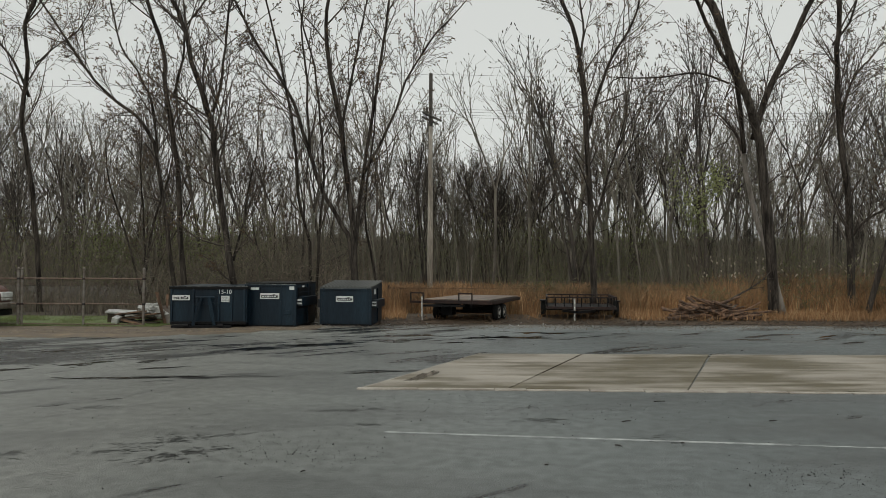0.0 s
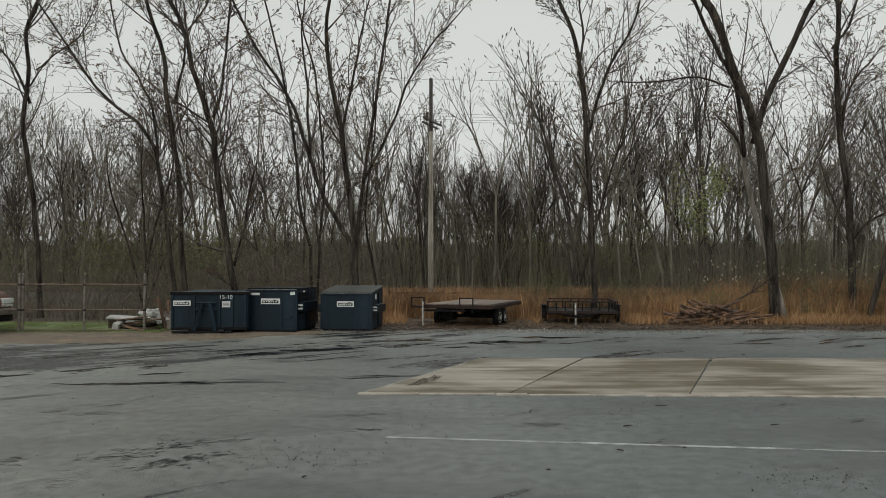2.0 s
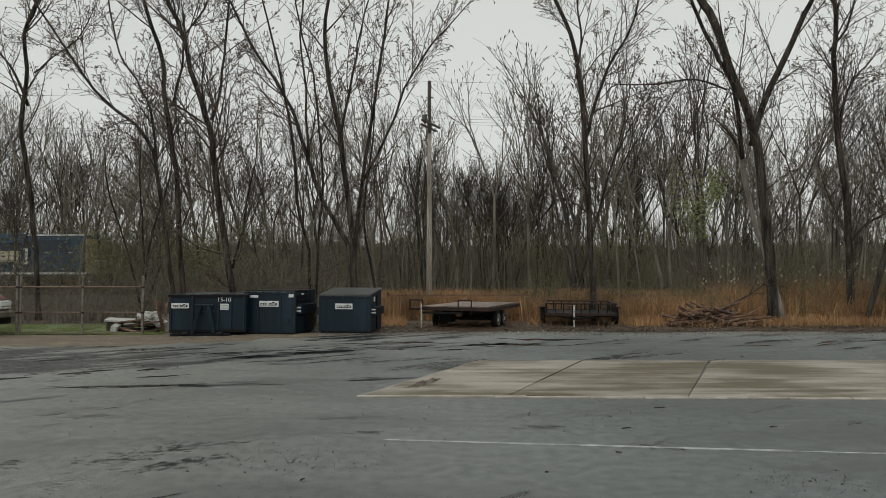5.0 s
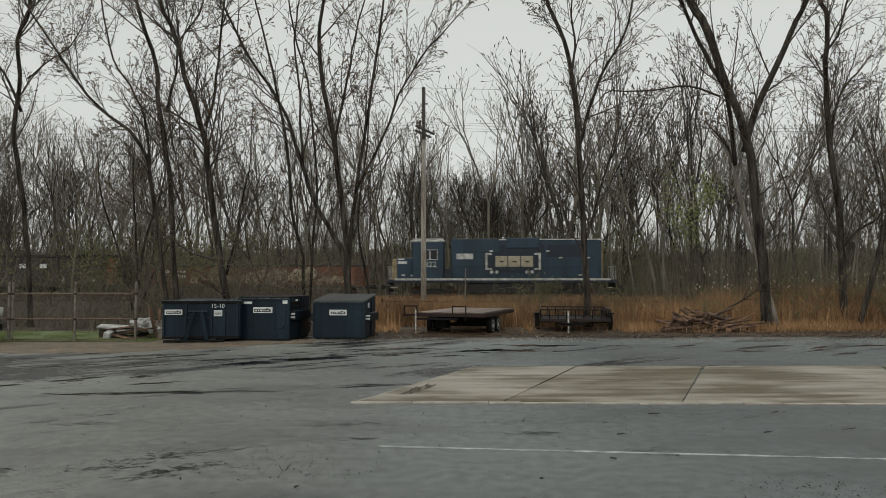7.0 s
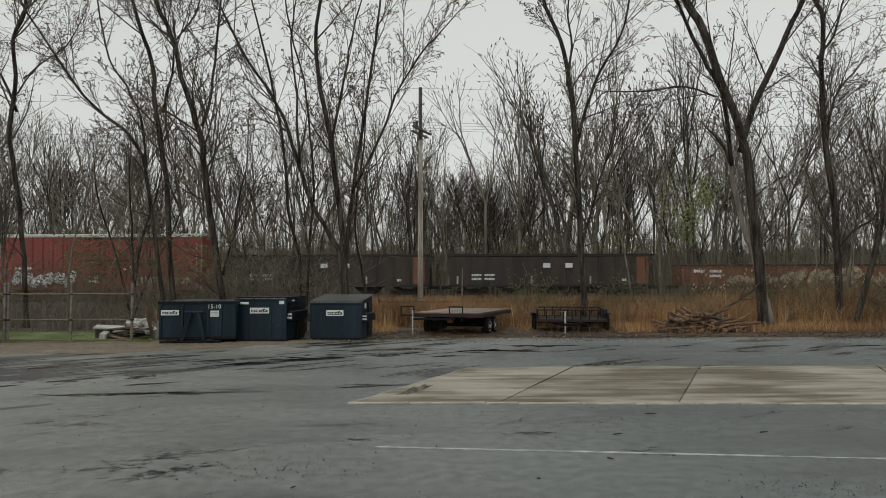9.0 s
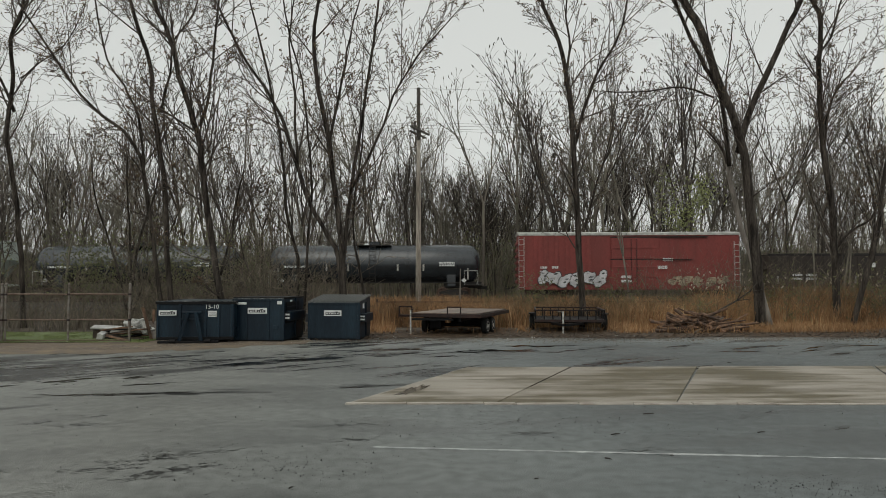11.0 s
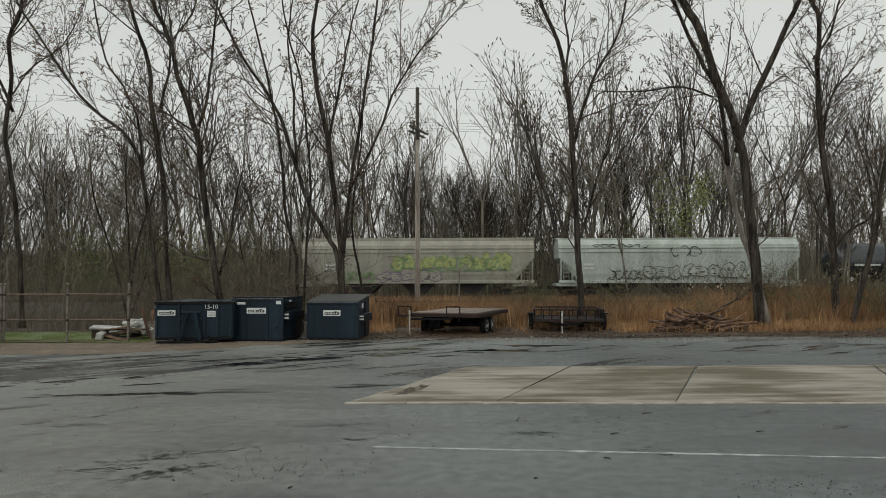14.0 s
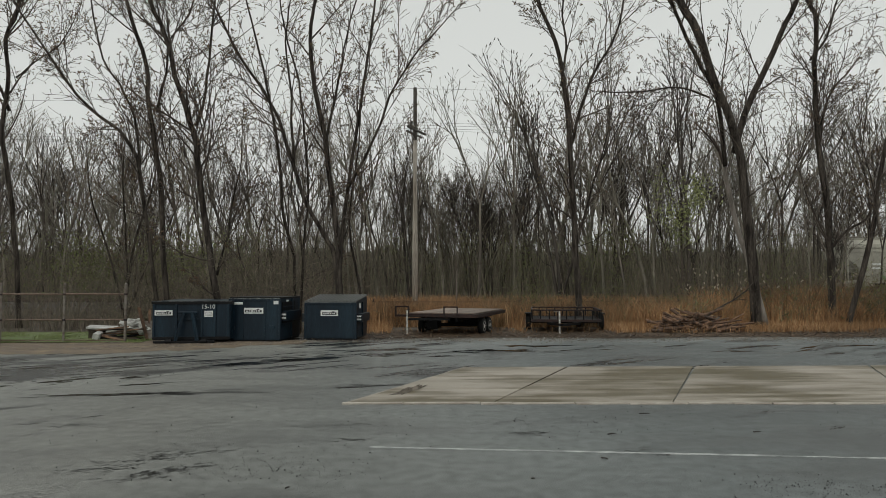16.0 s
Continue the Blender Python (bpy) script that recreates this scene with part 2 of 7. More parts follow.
POLEW = mat("weathered_pole_wood", (0.62, 0.57, 0.50), 0.9, scale=1.6, fine=18, bump=0.8, spread=0.5, tint=(0.27, 0.235, 0.195), streak=True)
POLED = mat("dark_crossarm_wood", (0.11, 0.098, 0.086), 0.9, scale=4, fine=30)
OLDWOOD = mat("dead_branch_wood", (0.25, 0.145, 0.09), 0.85, scale=5, fine=30, bump=0.7, tint=(0.045, 0.028, 0.02), per='object')
TARP = mat("grey_white_sheeting", (0.58, 0.58, 0.56), 0.5, scale=3, fine=20, tint=(0.4, 0.4, 0.38))
BALLAST = mat("railway_ballast", (0.085, 0.075, 0.066), 0.9, scale=8, fine=14, bump=1.0, tint=(0.045, 0.04, 0.036))
TIE = mat("creosoted_tie", (0.05, 0.04, 0.033), 0.85, scale=5, fine=30)
RAIL = mat("worn_rail_steel", (0.16, 0.12, 0.10), 0.5, 0.7, scale=5, fine=40, tint=(0.10, 0.06, 0.045))
LITTER_SOIL = mat("soil_under_litter", (0.13, 0.095, 0.062), 0.85, scale=1.3, fine=16, bump=1.2, blotch=1.8, tint=(0.05, 0.04, 0.03))
DIRT = mat("damp_dirt", (0.27, 0.21, 0.13), 0.8, scale=1.6, fine=22, bump=1.0, blotch=2.5, tint=(0.13, 0.10, 0.075))
LEAF_DULL = ramp_mat("dull_young_leaves", ((0.12, 0.135, 0.05), (0.17, 0.18, 0.075), (0.12, 0.11, 0.06)), 0.7)
BACKWOODS = mat("distant_woods", (0.150, 0.140, 0.113), 0.95, scale=1.6, fine=5, bump=0.6, tint=(0.055, 0.052, 0.042), streak=True, spread=0.5)
PEBBLE = ramp_mat("pebbles", ((0.10, 0.09, 0.08), (0.24, 0.21, 0.18), (0.16, 0.12, 0.085), (0.36, 0.34, 0.31)), 0.6)


# ---- builders ----
def box(bm, a, c, m=None, bevel=0.0):
    """a box from corner a to corner c, turned by m, with bevelled edges."""
    lo, hi = Vector(a), Vector(c)
    made = bmesh.ops.create_cube(bm, size=1.0, matrix=(m or Matrix()) @ Matrix.Translation((lo + hi) / 2) @ Matrix.Diagonal((*(hi - lo), 1)))
    if bevel:
        edges = {e for v in made["verts"] for e in v.link_edges}
        bmesh.ops.bevel(bm, geom=list(edges), offset=bevel, segments=2, affect='EDGES', profile=0.5)


def rod(bm, p, q, r, r2=None, n=10, caps=True):
    """a round bar from p to q."""
    p, q = Vector(p), Vector(q)
    m = Matrix.Translation((p + q) / 2) @ (q - p).to_track_quat('Z', 'Y').to_matrix().to_4x4()
    bmesh.ops.create_cone(bm, cap_ends=caps, segments=n, radius1=r, radius2=r if r2 is None else r2, depth=(q - p).length, matrix=m)


def beam(bm, p, q, w, h):
    """a square bar from p to q, w wide and h high."""
    p, q = Vector(p), Vector(q)
    m = Matrix.Translation((p + q) / 2) @ (q - p).to_track_quat('X', 'Z').to_matrix().to_4x4() @ Matrix.Diagonal(((q - p).length, w, h, 1))
    bmesh.ops.create_cube(bm, size=1.0, matrix=m)


def lathe(bm, profile, m, n=20):
    """a closed turned body: (x along the axis, radius) pairs, the axis being local x."""
    rings = []
    for x, r in profile:
        rings.append([bm.verts.new(m @ Vector((x, r * math.cos(2 * math.pi * i / n), r * math.sin(2 * math.pi * i / n)))) for i in range(n)])
    for a, c in zip(rings, rings[1:]):
        for i in range(n):
            bm.faces.new((a[i], a[(i + 1) % n], c[(i + 1) % n], c[i])).smooth = True
    bm.faces.new(rings[0][::-1])
    bm.faces.new(rings[-1])


def prism(bm, outline, y0, y1, m=None):
    """an outline of (x, z) pairs drawn out from y0 to y1."""
    m = m or Matrix()
    a = [bm.verts.new(m @ Vector((x, y0, z))) for x, z in outline]
    c = [bm.verts.new(m @ Vector((x, y1, z))) for x, z in outline]
    bm.faces.new(a)
    bm.faces.new(c[::-1])
    for i in range(len(a)):
        j = (i + 1) % len(a)
        bm.faces.new((a[j], a[i], c[i], c[j]))


def finish(bm, name, material, smooth=False):
    bmesh.ops.recalc_face_normals(bm, faces=bm.faces)
    me = bpy.data.meshes.new(name)
    bm.to_mesh(me)
    bm.free()
    me.materials.append(material)
    if smooth:
        me.shade_smooth()
    return me


def part(name, bm, material, parent, label="", smooth=False):
    ob = new(name, finish(bm, name, material, smooth))
    ob.parent = parent
    if label:
        ob["label"] = label
    return ob


def boxes(*items, bevel=0.0, m=None):
    bm = bmesh.new()
    for a, c in items:
        box(bm, a, c, m, bevel)
    return bm


def rods(*items, n=8):
    bm = bmesh.new()
    for p, q, r in items:
        rod(bm, p, q, r, n=n)
    return bm


def thing(name, m, label, category, group="", kind=""):
    ob = new(name)
    ob.matrix_basis = m
    return tagged(ob, label, category, group, kind)


def word(text, size, material, parent, m, name="lettering"):
    """readable writing, slightly raised."""
    cu = bpy.data.curves.new(name, 'FONT')
    cu.body, cu.size, cu.extrude, cu.align_x, cu.align_y = text, size, 0.003, 'CENTER', 'CENTER'
    tmp = bpy.data.objects.new(name, cu)
    me = bpy.data.meshes.new_from_object(tmp)
    bpy.data.objects.remove(tmp)
    me.materials.clear()
    me.materials.append(material)
    ob = new(name, me)
    ob.parent = parent
    ob.matrix_basis = m
    return ob


def quads(name, verts, faces, material, smooth=False):
    me = bpy.data.meshes.new(name)
    v = np.asarray(verts, dtype=np.float32)
    q = np.asarray(faces, dtype=np.int32)
    me.vertices.add(len(v))
    me.vertices.foreach_set("co", v.ravel())
    me.loops.add(q.size)
    me.loops.foreach_set("vertex_index", q.ravel())
    me.polygons.add(len(q))
    me.polygons.foreach_set("loop_start", np.arange(0, q.size, 4, dtype=np.int32))
    me.update(calc_edges=True)
    me.materials.append(material)
    if smooth:
        me.shade_smooth()
    return me


def tubes(segs, n=3):
    """segments (p, q, r at p, r at q) as n-sided open tubes."""
    s = np.asarray(segs, dtype=np.float64)
    p, q, r0, r1 = s[:, 0:3], s[:, 3:6], s[:, 6], s[:, 7]
    d = q - p
    d /= np.linalg.norm(d, axis=1, keepdims=True) + 1e-9
    ref = np.where(np.abs(d[:, 2:3]) > 0.9, np.array([[1.0, 0, 0]]), np.array([[0, 0, 1.0]]))
    u = np.cross(d, ref)
    u /= np.linalg.norm(u, axis=1, keepdims=True)
    w = np.cross(d, u)
    ang = np.arange(n) * 2 * np.pi / n
    ring = u[:, None] * np.cos(ang)[None, :, None] + w[:, None] * np.sin(ang)[None, :, None]
    v = np.concatenate((p[:, None] + ring * r0[:, None, None], q[:, None] + ring * r1[:, None, None]), axis=1).reshape(-1, 3)
    i = np.arange(n)
    one = np.stack((i, (i + 1) % n, n + (i + 1) % n, n + i), axis=1)
    f = (np.arange(len(s)) * 2 * n)[:, None, None] + one[None]
    return v, f.reshape(-1, 4)


def unit(v):
    return v / (np.linalg.norm(v) + 1e-9)


def grow(rng, segs, tips, p, d, length, r, level, kids=(4, 3), up=0.13):
    """a branch that wanders upwards and carries smaller ones."""
    steps = (5, 3, 2)[min(level, 2)]
    for i in range(steps):
        d = unit(d + rng.normal(0, 0.12, 3) + np.array((0, 0, up)))
        q = p + d * (length / steps)
        ra, rb = r * (1 - 0.75 * i / steps), r * (1 - 0.75 * (i + 1) / steps)
        segs.append((*p, *q, max(ra, 0.0065), max(rb, 0.005)))
        p = q
        if level < 2 and i >= (1 if level == 0 else 0):
            for _ in range(rng.integers(1, kids[level])):
                side = unit(np.cross(d, rng.normal(0, 1, 3)))
                grow(rng, segs, tips, p, unit(d * 0.75 + side * 0.75), length * rng.uniform(0.34, 0.58), rb * 0.65, level + 1, kids, up)
        if level == 2:
            tips.append((p, d))


def bough(rng, segs, tips, p, d, length, r, level=0):
    """a long limb that sweeps upwards, with sparse side twigs and short budded spurs."""
    steps = (8, 5, 3)[level]
    bend = rng.normal(0, 0.045, 3)
    for i in range(steps):
        d = unit(d + bend + rng.normal(0, (0.06, 0.10, 0.17)[level], 3) + np.array((0, 0, 0.055)))
        q = p + d * (length / steps)
        ra, rb = r * (1 - 0.8 * i / steps), r * (1 - 0.8 * (i + 1) / steps)
        segs.append((*p, *q, max(ra, 0.0085), max(rb, 0.007)))
        p = q
        left = 1 - (i + 1) / steps
        if level < 2 and i >= 1 - level and rng.random() < (0.9, 0.8)[level]:
            side = unit(np.cross(d, rng.normal(0, 1, 3)))
            bough(rng, segs, tips, p, unit(d * 0.75 + side * 0.65), length * (0.2 + 0.5 * left) * rng.uniform(0.55, 1.0), rb * 0.6, level + 1)
        if level == 2 and rng.random() < 0.5:
            tips.append((p, d))
    tips.append((p, d))


def fork(rng, segs, tips, p, d, length, r, depth, spread=0.42):
    """a stem that parts again and again into rising limbs."""
    steps = 5 if depth >= 4 else 3
    bend = rng.normal(0, 0.03, 3)
    for i in range(steps):
        d = unit(d + bend + rng.normal(0, 0.05 if depth >= 3 else 0.09, 3) + np.array((0, 0, 0.05)))
        q = p + d * (length / steps)
        segs.append((*p, *q, r * (1 - 0.32 * i / steps), r * (1 - 0.32 * (i + 1) / steps)))
        p = q
        if i and rng.random() < (0.8 if depth < 4 else 0.35):
            side = unit(np.cross(d, rng.normal(0, 1, 3)))
            e = unit(d * 0.6 + side * 0.8)
            for _ in range(2):
                q2 = p + e * rng.uniform(0.35, 0.8) * (1.0 if depth < 3 else 1.5)
                segs.append((*p, *q2, r * 0.3, r * 0.18))
                e = unit(e + np.array((0, 0, 0.4)) + rng.normal(0, 0.2, 3))
                p = q2
            tips.append((p, e))
            p = q
    if depth == 0:
        tips.append((p, d))
        return
    a = rng.uniform(0, 6.28)
    n = 3 if rng.random() < 0.35 else 2
    for k in range(n):
        t = a + 6.28 * k / n + rng.normal(0, 0.3)
        e = unit(d + spread * rng.uniform(0.5, 1.15) * np.array((math.cos(t), math.sin(t), 0)))
        fork(rng, segs, tips, p, e, length * (rng.uniform(0.36, 0.55) if depth >= 4 else rng.uniform(0.62, 0.9)), r * 0.66 * rng.uniform(0.85, 1.1), depth - 1, spread)


def wood_stem(rng, points, r0, r1, wobble=0.018, sub=3):
    """a smooth line through the control points of a stem: places and radii."""
    pts = [Vector(p) for p in points]
    out = []
    for i in range(len(pts) - 1):
        a, b, c, d = pts[max(i - 1, 0)], pts[i], pts[i + 1], pts[min(i + 2, len(pts) - 1)]
        for k in range(sub):
            t = k / sub
            out.append(0.5 * ((2 * b) + (c - a) * t + (2 * a - 5 * b + 4 * c - d) * t * t + (3 * b - a - 3 * c + d) * t ** 3))
    out.append(pts[-1])
    n = len(out) - 1
    res = []
    for i, p in enumerate(out):
        j = 0 if i in (0, n) else wobble
        res.append((np.array(p) + rng.normal(0, 1, 3) * j, r0 + (r1 - r0) * (i / n) ** 0.8))
    return res


def stem_mesh(bm, line, n=9):
    """one skin round a stem, flared at a foot that stands on the ground."""
    rings = []
    for i, (p, r) in enumerate(line):
        a, b = line[max(i - 1, 0)][0], line[min(i + 1, len(line) - 1)][0]
        d = Vector(unit(b - a))
        u = d.cross(Vector((0.3, 1, 0.1))).normalized()
        w = d.cross(u)
        rr = r * (1.5 if i == 0 and p[2] < 0.3 else 1.0)
        rings.append([bm.verts.new(Vector(p) + (u * math.cos(2 * math.pi * k / n) + w * math.sin(2 * math.pi * k / n)) * rr * (1 + 0.07 * math.sin(3 * k + 0.4 * i))) for k in range(n)])
    for a, c in zip(rings, rings[1:]):
        for k in range(n):
            bm.faces.new((a[k], a[(k + 1) % n], c[(k + 1) % n], c[k])).smooth = True
    bm.faces.new(rings[-1])
    bm.faces.new(rings[0][::-1])


def big_tree(x, y, stems, seed, label, density=1.0, bark=None, buds=1.0, reach=3.4):
    """a bare tree: stems are (foot radius, tip radius, control points (across, up) in metres from the foot, first branch height)."""
    rng = np.random.default_rng(seed)
    tree = thing("tree", pose(x, y, 0), label, "tree", "bare trees at the edge of the lot")
    segs, tips = [], []
    for k, (r0, r1, low, pts) in enumerate(stems):
        line = wood_stem(rng, [(a, rng.normal(0, 0.15) * min(i, 1) + 0.12 * i * (k % 3 - 1), h) for i, (a, h) in enumerate(pts)], r0, r1)
        bm = bmesh.new()
        stem_mesh(bm, line)
        ob = part("trunk" if k == 0 else "limb", bm, bark[k] if bark else BARK, tree)
        for i in range(1, len(line) - 1):
            p, r = line[i]
            d = unit(line[i + 1][0] - p)
            if p[2] < low:
                # a few dead lower branches
                if p[2] > 1.3 and rng.random() < 0.2:
                    side = unit(np.cross(d, rng.normal(0, 1, 3)))
                    bough(rng, segs, tips, p, unit(d * 0.35 + side), reach * rng.uniform(0.4, 0.75), min(r * 0.35, 0.03))
                continue
            for _ in range(rng.poisson(1.1 * density)):
                side = unit(np.cross(d, rng.normal(0, 1, 3)))
                far = rng.uniform(0.35, 1.0)
                bough(rng, segs, tips, p, unit(d * 0.8 + side * 0.65), reach * 1.15 * far, min(r * 0.5, 0.011 * reach * far + 0.006))
        p, r = line[-1]
        bough(rng, segs, tips, p, unit(p - line[-2][0]), reach * 0.7, r * 0.95)
    v, f = tubes(segs, 4)
    tw = new("twigs", quads("twigs", v, f, TWIG))
    tw.parent = tree
    tw["kind"] = "stuff"
    bl = []
    for p, d in tips:
        if rng.random() < 0.5 * buds:
            q = p + unit(d + rng.normal(0, 0.5, 3) + np.array((0, 0, -0.5))) * rng.uniform(0.05, 0.13)
            mid = (p + q) / 2
            bl.append((*p, *mid, 0.004, rng.uniform(0.016, 0.03)))
            bl.append((*mid, *q, bl[-1][7], 0.003))
    if bl:
        v, f = tubes(bl, 4)
        b = new("bud_cluster", quads("bud_cluster", v, f, BUD))
        b.parent = tree
        b["kind"] = "stuff"
    return tree


# ---- the setting ----
def sheet(name, x0, x1, y0, y1, nx, ny, z, material, rough_z=0.0, label="", category="", edge=0.0):
    rng = np.random.default_rng(len(name))
    xs, ys = np.linspace(x0, x1, nx), np.linspace(y0, y1, ny)
    v = []
    for j, yy in enumerate(ys):
        for xx in xs:
            e = edge * noise.noise((xx * 0.9, 3.1, 0.2)) + 0.5 * edge * noise.noise((xx * 3.1, 7.0, 0.0)) if j == ny - 1 else 0
            v.append((xx, yy + e, z + rough_z * noise.noise((xx * 0.35, yy * 0.35, 0))))
    f = [(j * nx + i, j * nx + i + 1, (j + 1) * nx + i + 1, (j + 1) * nx + i) for j in range(ny - 1) for i in range(nx - 1)]
    ob = new(name, quads(name, v, f, material, True))
    return tagged(ob, label, category, "", "structure")


def ground():
    xs = np.concatenate(([-2500], np.linspace(-110, 110, 110), [2500]))
    ys = np.concatenate(([-2500], np.linspace(-40, 160, 110), [2500]))
    v = [(x, y, -0.04 + (0.03 * noise.noise((x * 0.4, y * 0.4, 0)) if y > 23.5 else -0.03)) for y in ys for x in xs]
    w = len(xs)
    f = [(j * w + i, j * w + i + 1, (j + 1) * w + i + 1, (j + 1) * w + i) for j in range(len(ys) - 1) for i in range(w - 1)]
    tagged(new("ground", quads("ground", v, f, SOIL, True)), "brown soil covered with leaf litter", "ground", "", "structure")
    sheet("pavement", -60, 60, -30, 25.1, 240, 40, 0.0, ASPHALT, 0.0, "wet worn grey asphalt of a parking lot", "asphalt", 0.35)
    sheet("lawn", -45, -9.3, 22.95, 27.4, 90, 12, 0.03, LAWN_SOIL, 0.012, "strip of short green grass behind the fence", "grass", 0.4)
    # a ragged strip of dirt between the asphalt and the fence
    n = 160
    v = []
    for i in range(n):
        x = -45 + 41 * i / (n - 1)
        near = 19.5 + 0.9 * noise.noise((x * 0.5, 1, 0)) + 0.7 * noise.noise((x * 2.3, 4, 0)) + max(0, x + 9) * 0.55
        v += [(x, min(near, 23.6), 0.005), (x, 23.7, 0.012)]
    f = [(2 * i, 2 * i + 2, 2 * i + 3, 2 * i + 1) for i in range(n - 1)]
    tagged(new("dirt_strip", quads("dirt_strip", v, f, DIRT)), "damp brown dirt and gravel along the fence", "dirt", "", "structure")


def litter_strip():
    """dirt with leaf litter between the asphalt and the tall grass, ragged towards the lot."""
    n, rows = 420, 14
    v = []
    for i in range(n):
        x = -4.2 + 46 * i / (n - 1)
        near = 24.35 + 0.55 * noise.noise((x * 0.45, 8, 0)) + 0.3 * noise.noise((x * 1.7, 4, 0)) + 0.14 * noise.noise((x * 5.3, 2, 0)) + max(0, x - 9) * 0.02
        for k in range(rows):
            y = near + (29.6 - near) * k / (rows - 1)
            v.append((x, y, 0.006 if k == 0 else 0.02 + 0.03 * abs(noise.noise((x * 1.3, y * 1.3, 0)))))
    f = [(i * rows + k, (i + 1) * rows + k, (i + 1) * rows + k + 1, i * rows + k + 1) for i in range(n - 1) for k in range(rows - 1)]
    tagged(new("litter_strip", quads("litter_strip", v, f, LITTER_SOIL, True)), "damp brown soil and litter before the tall grass", "dirt", "", "structure")


def pad():
    """three and more slabs of old concrete let into the asphalt, with slanting joints."""
    base = thing("concrete_pad", pose(0, 0, 0), "stained wet concrete slabs let into the asphalt", "concrete slab", "", "structure")
    front, back, lean = 11.46, 16.15, 2.12
    xs = (-1.28, 1.10, 4.02, 8.08, 12.2)
    edge = lambda x: front - 0.02 - 0.028 * (x - xs[0])
    for i, (a, c) in enumerate(zip(xs, xs[1:])):
        bm = bmesh.new()
        sk = lambda x, y: x + (y - front) / (back - front) * lean * (1.0 + 0.02 * i)
        g = 0.008
        outline = [(a + g, edge(a) + 0.09), (c - g, edge(c) + 0.09), (sk(c, back) - g, back - 0.05), (sk(a, back) + g, back - 0.05)]
        lo = [bm.verts.new((x, y, -0.1)) for x, y in outline]
        hi = [bm.verts.new((x, y, 0.02)) for x, y in outline]
        bm.faces.new(hi)
        for k in range(4):
            bm.faces.new((lo[k], lo[(k + 1) % 4], hi[(k + 1) % 4], hi[k]))
        bmesh.ops.bevel(bm, geom=[e for e in bm.edges if all(v.co.z > 0 for v in e.verts)], offset=0.006, segments=2, affect='EDGES')
        part("slab", bm, SLABS[i], base)
    bm = bmesh.new()
    rng = random.Random(5)
    x = xs[0] - 0.1
    while x < xs[-1]:
        w = rng.uniform(0.5, 1.3)
        box(bm, (x, edge(x) - 0.04 + rng.uniform(-0.02, 0.01), -0.05), (x + w - 0.01, edge(x) + 0.06, 0.022 + rng.uniform(-0.004, 0.006)), None, 0.008)
        x += w
    part("curb_edge", bm, CONCRETE_B, base, "pale chipped front edge of the pad")
    for x in xs[1:-1]:
        bm = bmesh.new()
        beam(bm, (x, front + 0.1, 0.008), (x + lean * 1.01, back - 0.06, 0.008), 0.018, 0.014)
        part("joint_filler", bm, SOIL, base, "dark dirt in the joint")
    bm = bmesh.new()
    for k in range(9):
        a, c = k / 9, (k + 0.97) / 9
        beam(bm, (xs[0] - 0.03 + a * (lean + 0.1), front + 0.02 + a * (back - front), -0.012), (xs[0] - 0.03 + c * (lean + 0.1), front + 0.02 + c * (back - front), -0.012), rng.uniform(0.05, 0.1), 0.06)
    part("side_edge", bm, CONCRETE_B, base)
    # painted line in front of the pad
    bm = bmesh.new()
    x = -0.69
    while x < 12:
        w = rng.uniform(0.25, 0.6)
        if rng.random() > 0.02:
            yy = 8.49 - 0.118 * (x + 0.69)
            h = rng.uniform(0.008, 0.014) if 3.7 < x < 4.5 else rng.uniform(0.026, 0.038)
            beam(bm, (x, yy, 0.003), (x + w, yy - 0.118 * w, 0.003), h * 2, 0.004)
        x += w
    tagged(new("painted_line", finish(bm, "painted_line", LINE_PAINT)), "worn white parking line on the asphalt", "road marking", "", "structure")


WATER = bpy.data.materials.new("puddle_water")
WATER.use_nodes = True
_b = WATER.node_tree.nodes["Principled BSDF"]
_b.inputs["Base Color"].default_value = (0.012, 0.012, 0.011, 1)
_b.inputs["Roughness"].default_value = 0.06
_nz = WATER.node_tree.nodes.new("ShaderNodeTexNoise")
_nz.inputs["Scale"].default_value = 6
_bp = WATER.node_tree.nodes.new("ShaderNodeBump")
_bp.inputs["Strength"].default_value, _bp.inputs["Distance"].default_value = 0.08, 0.01
WATER.node_tree.links.new(_nz.outputs[0], _bp.inputs["Height"])
WATER.node_tree.links.new(_bp.outputs[0], _b.inputs["Normal"])
POOL = mat("water_on_concrete", (0.20, 0.175, 0.145), 0.05, scale=3, spread=0.2, bump=0.0, rvar=0.02)
SCUFF = mat("scraped_asphalt", (0.34, 0.34, 0.32), 0.6, scale=4, fine=60, bump=0.4, tint=(0.20, 0.20, 0.19))
DAMP = mat("soaked_asphalt", (0.020, 0.020, 0.019), 0.32, scale=3, fine=60, bump=0.4, tint=(0.03, 0.03, 0.028))


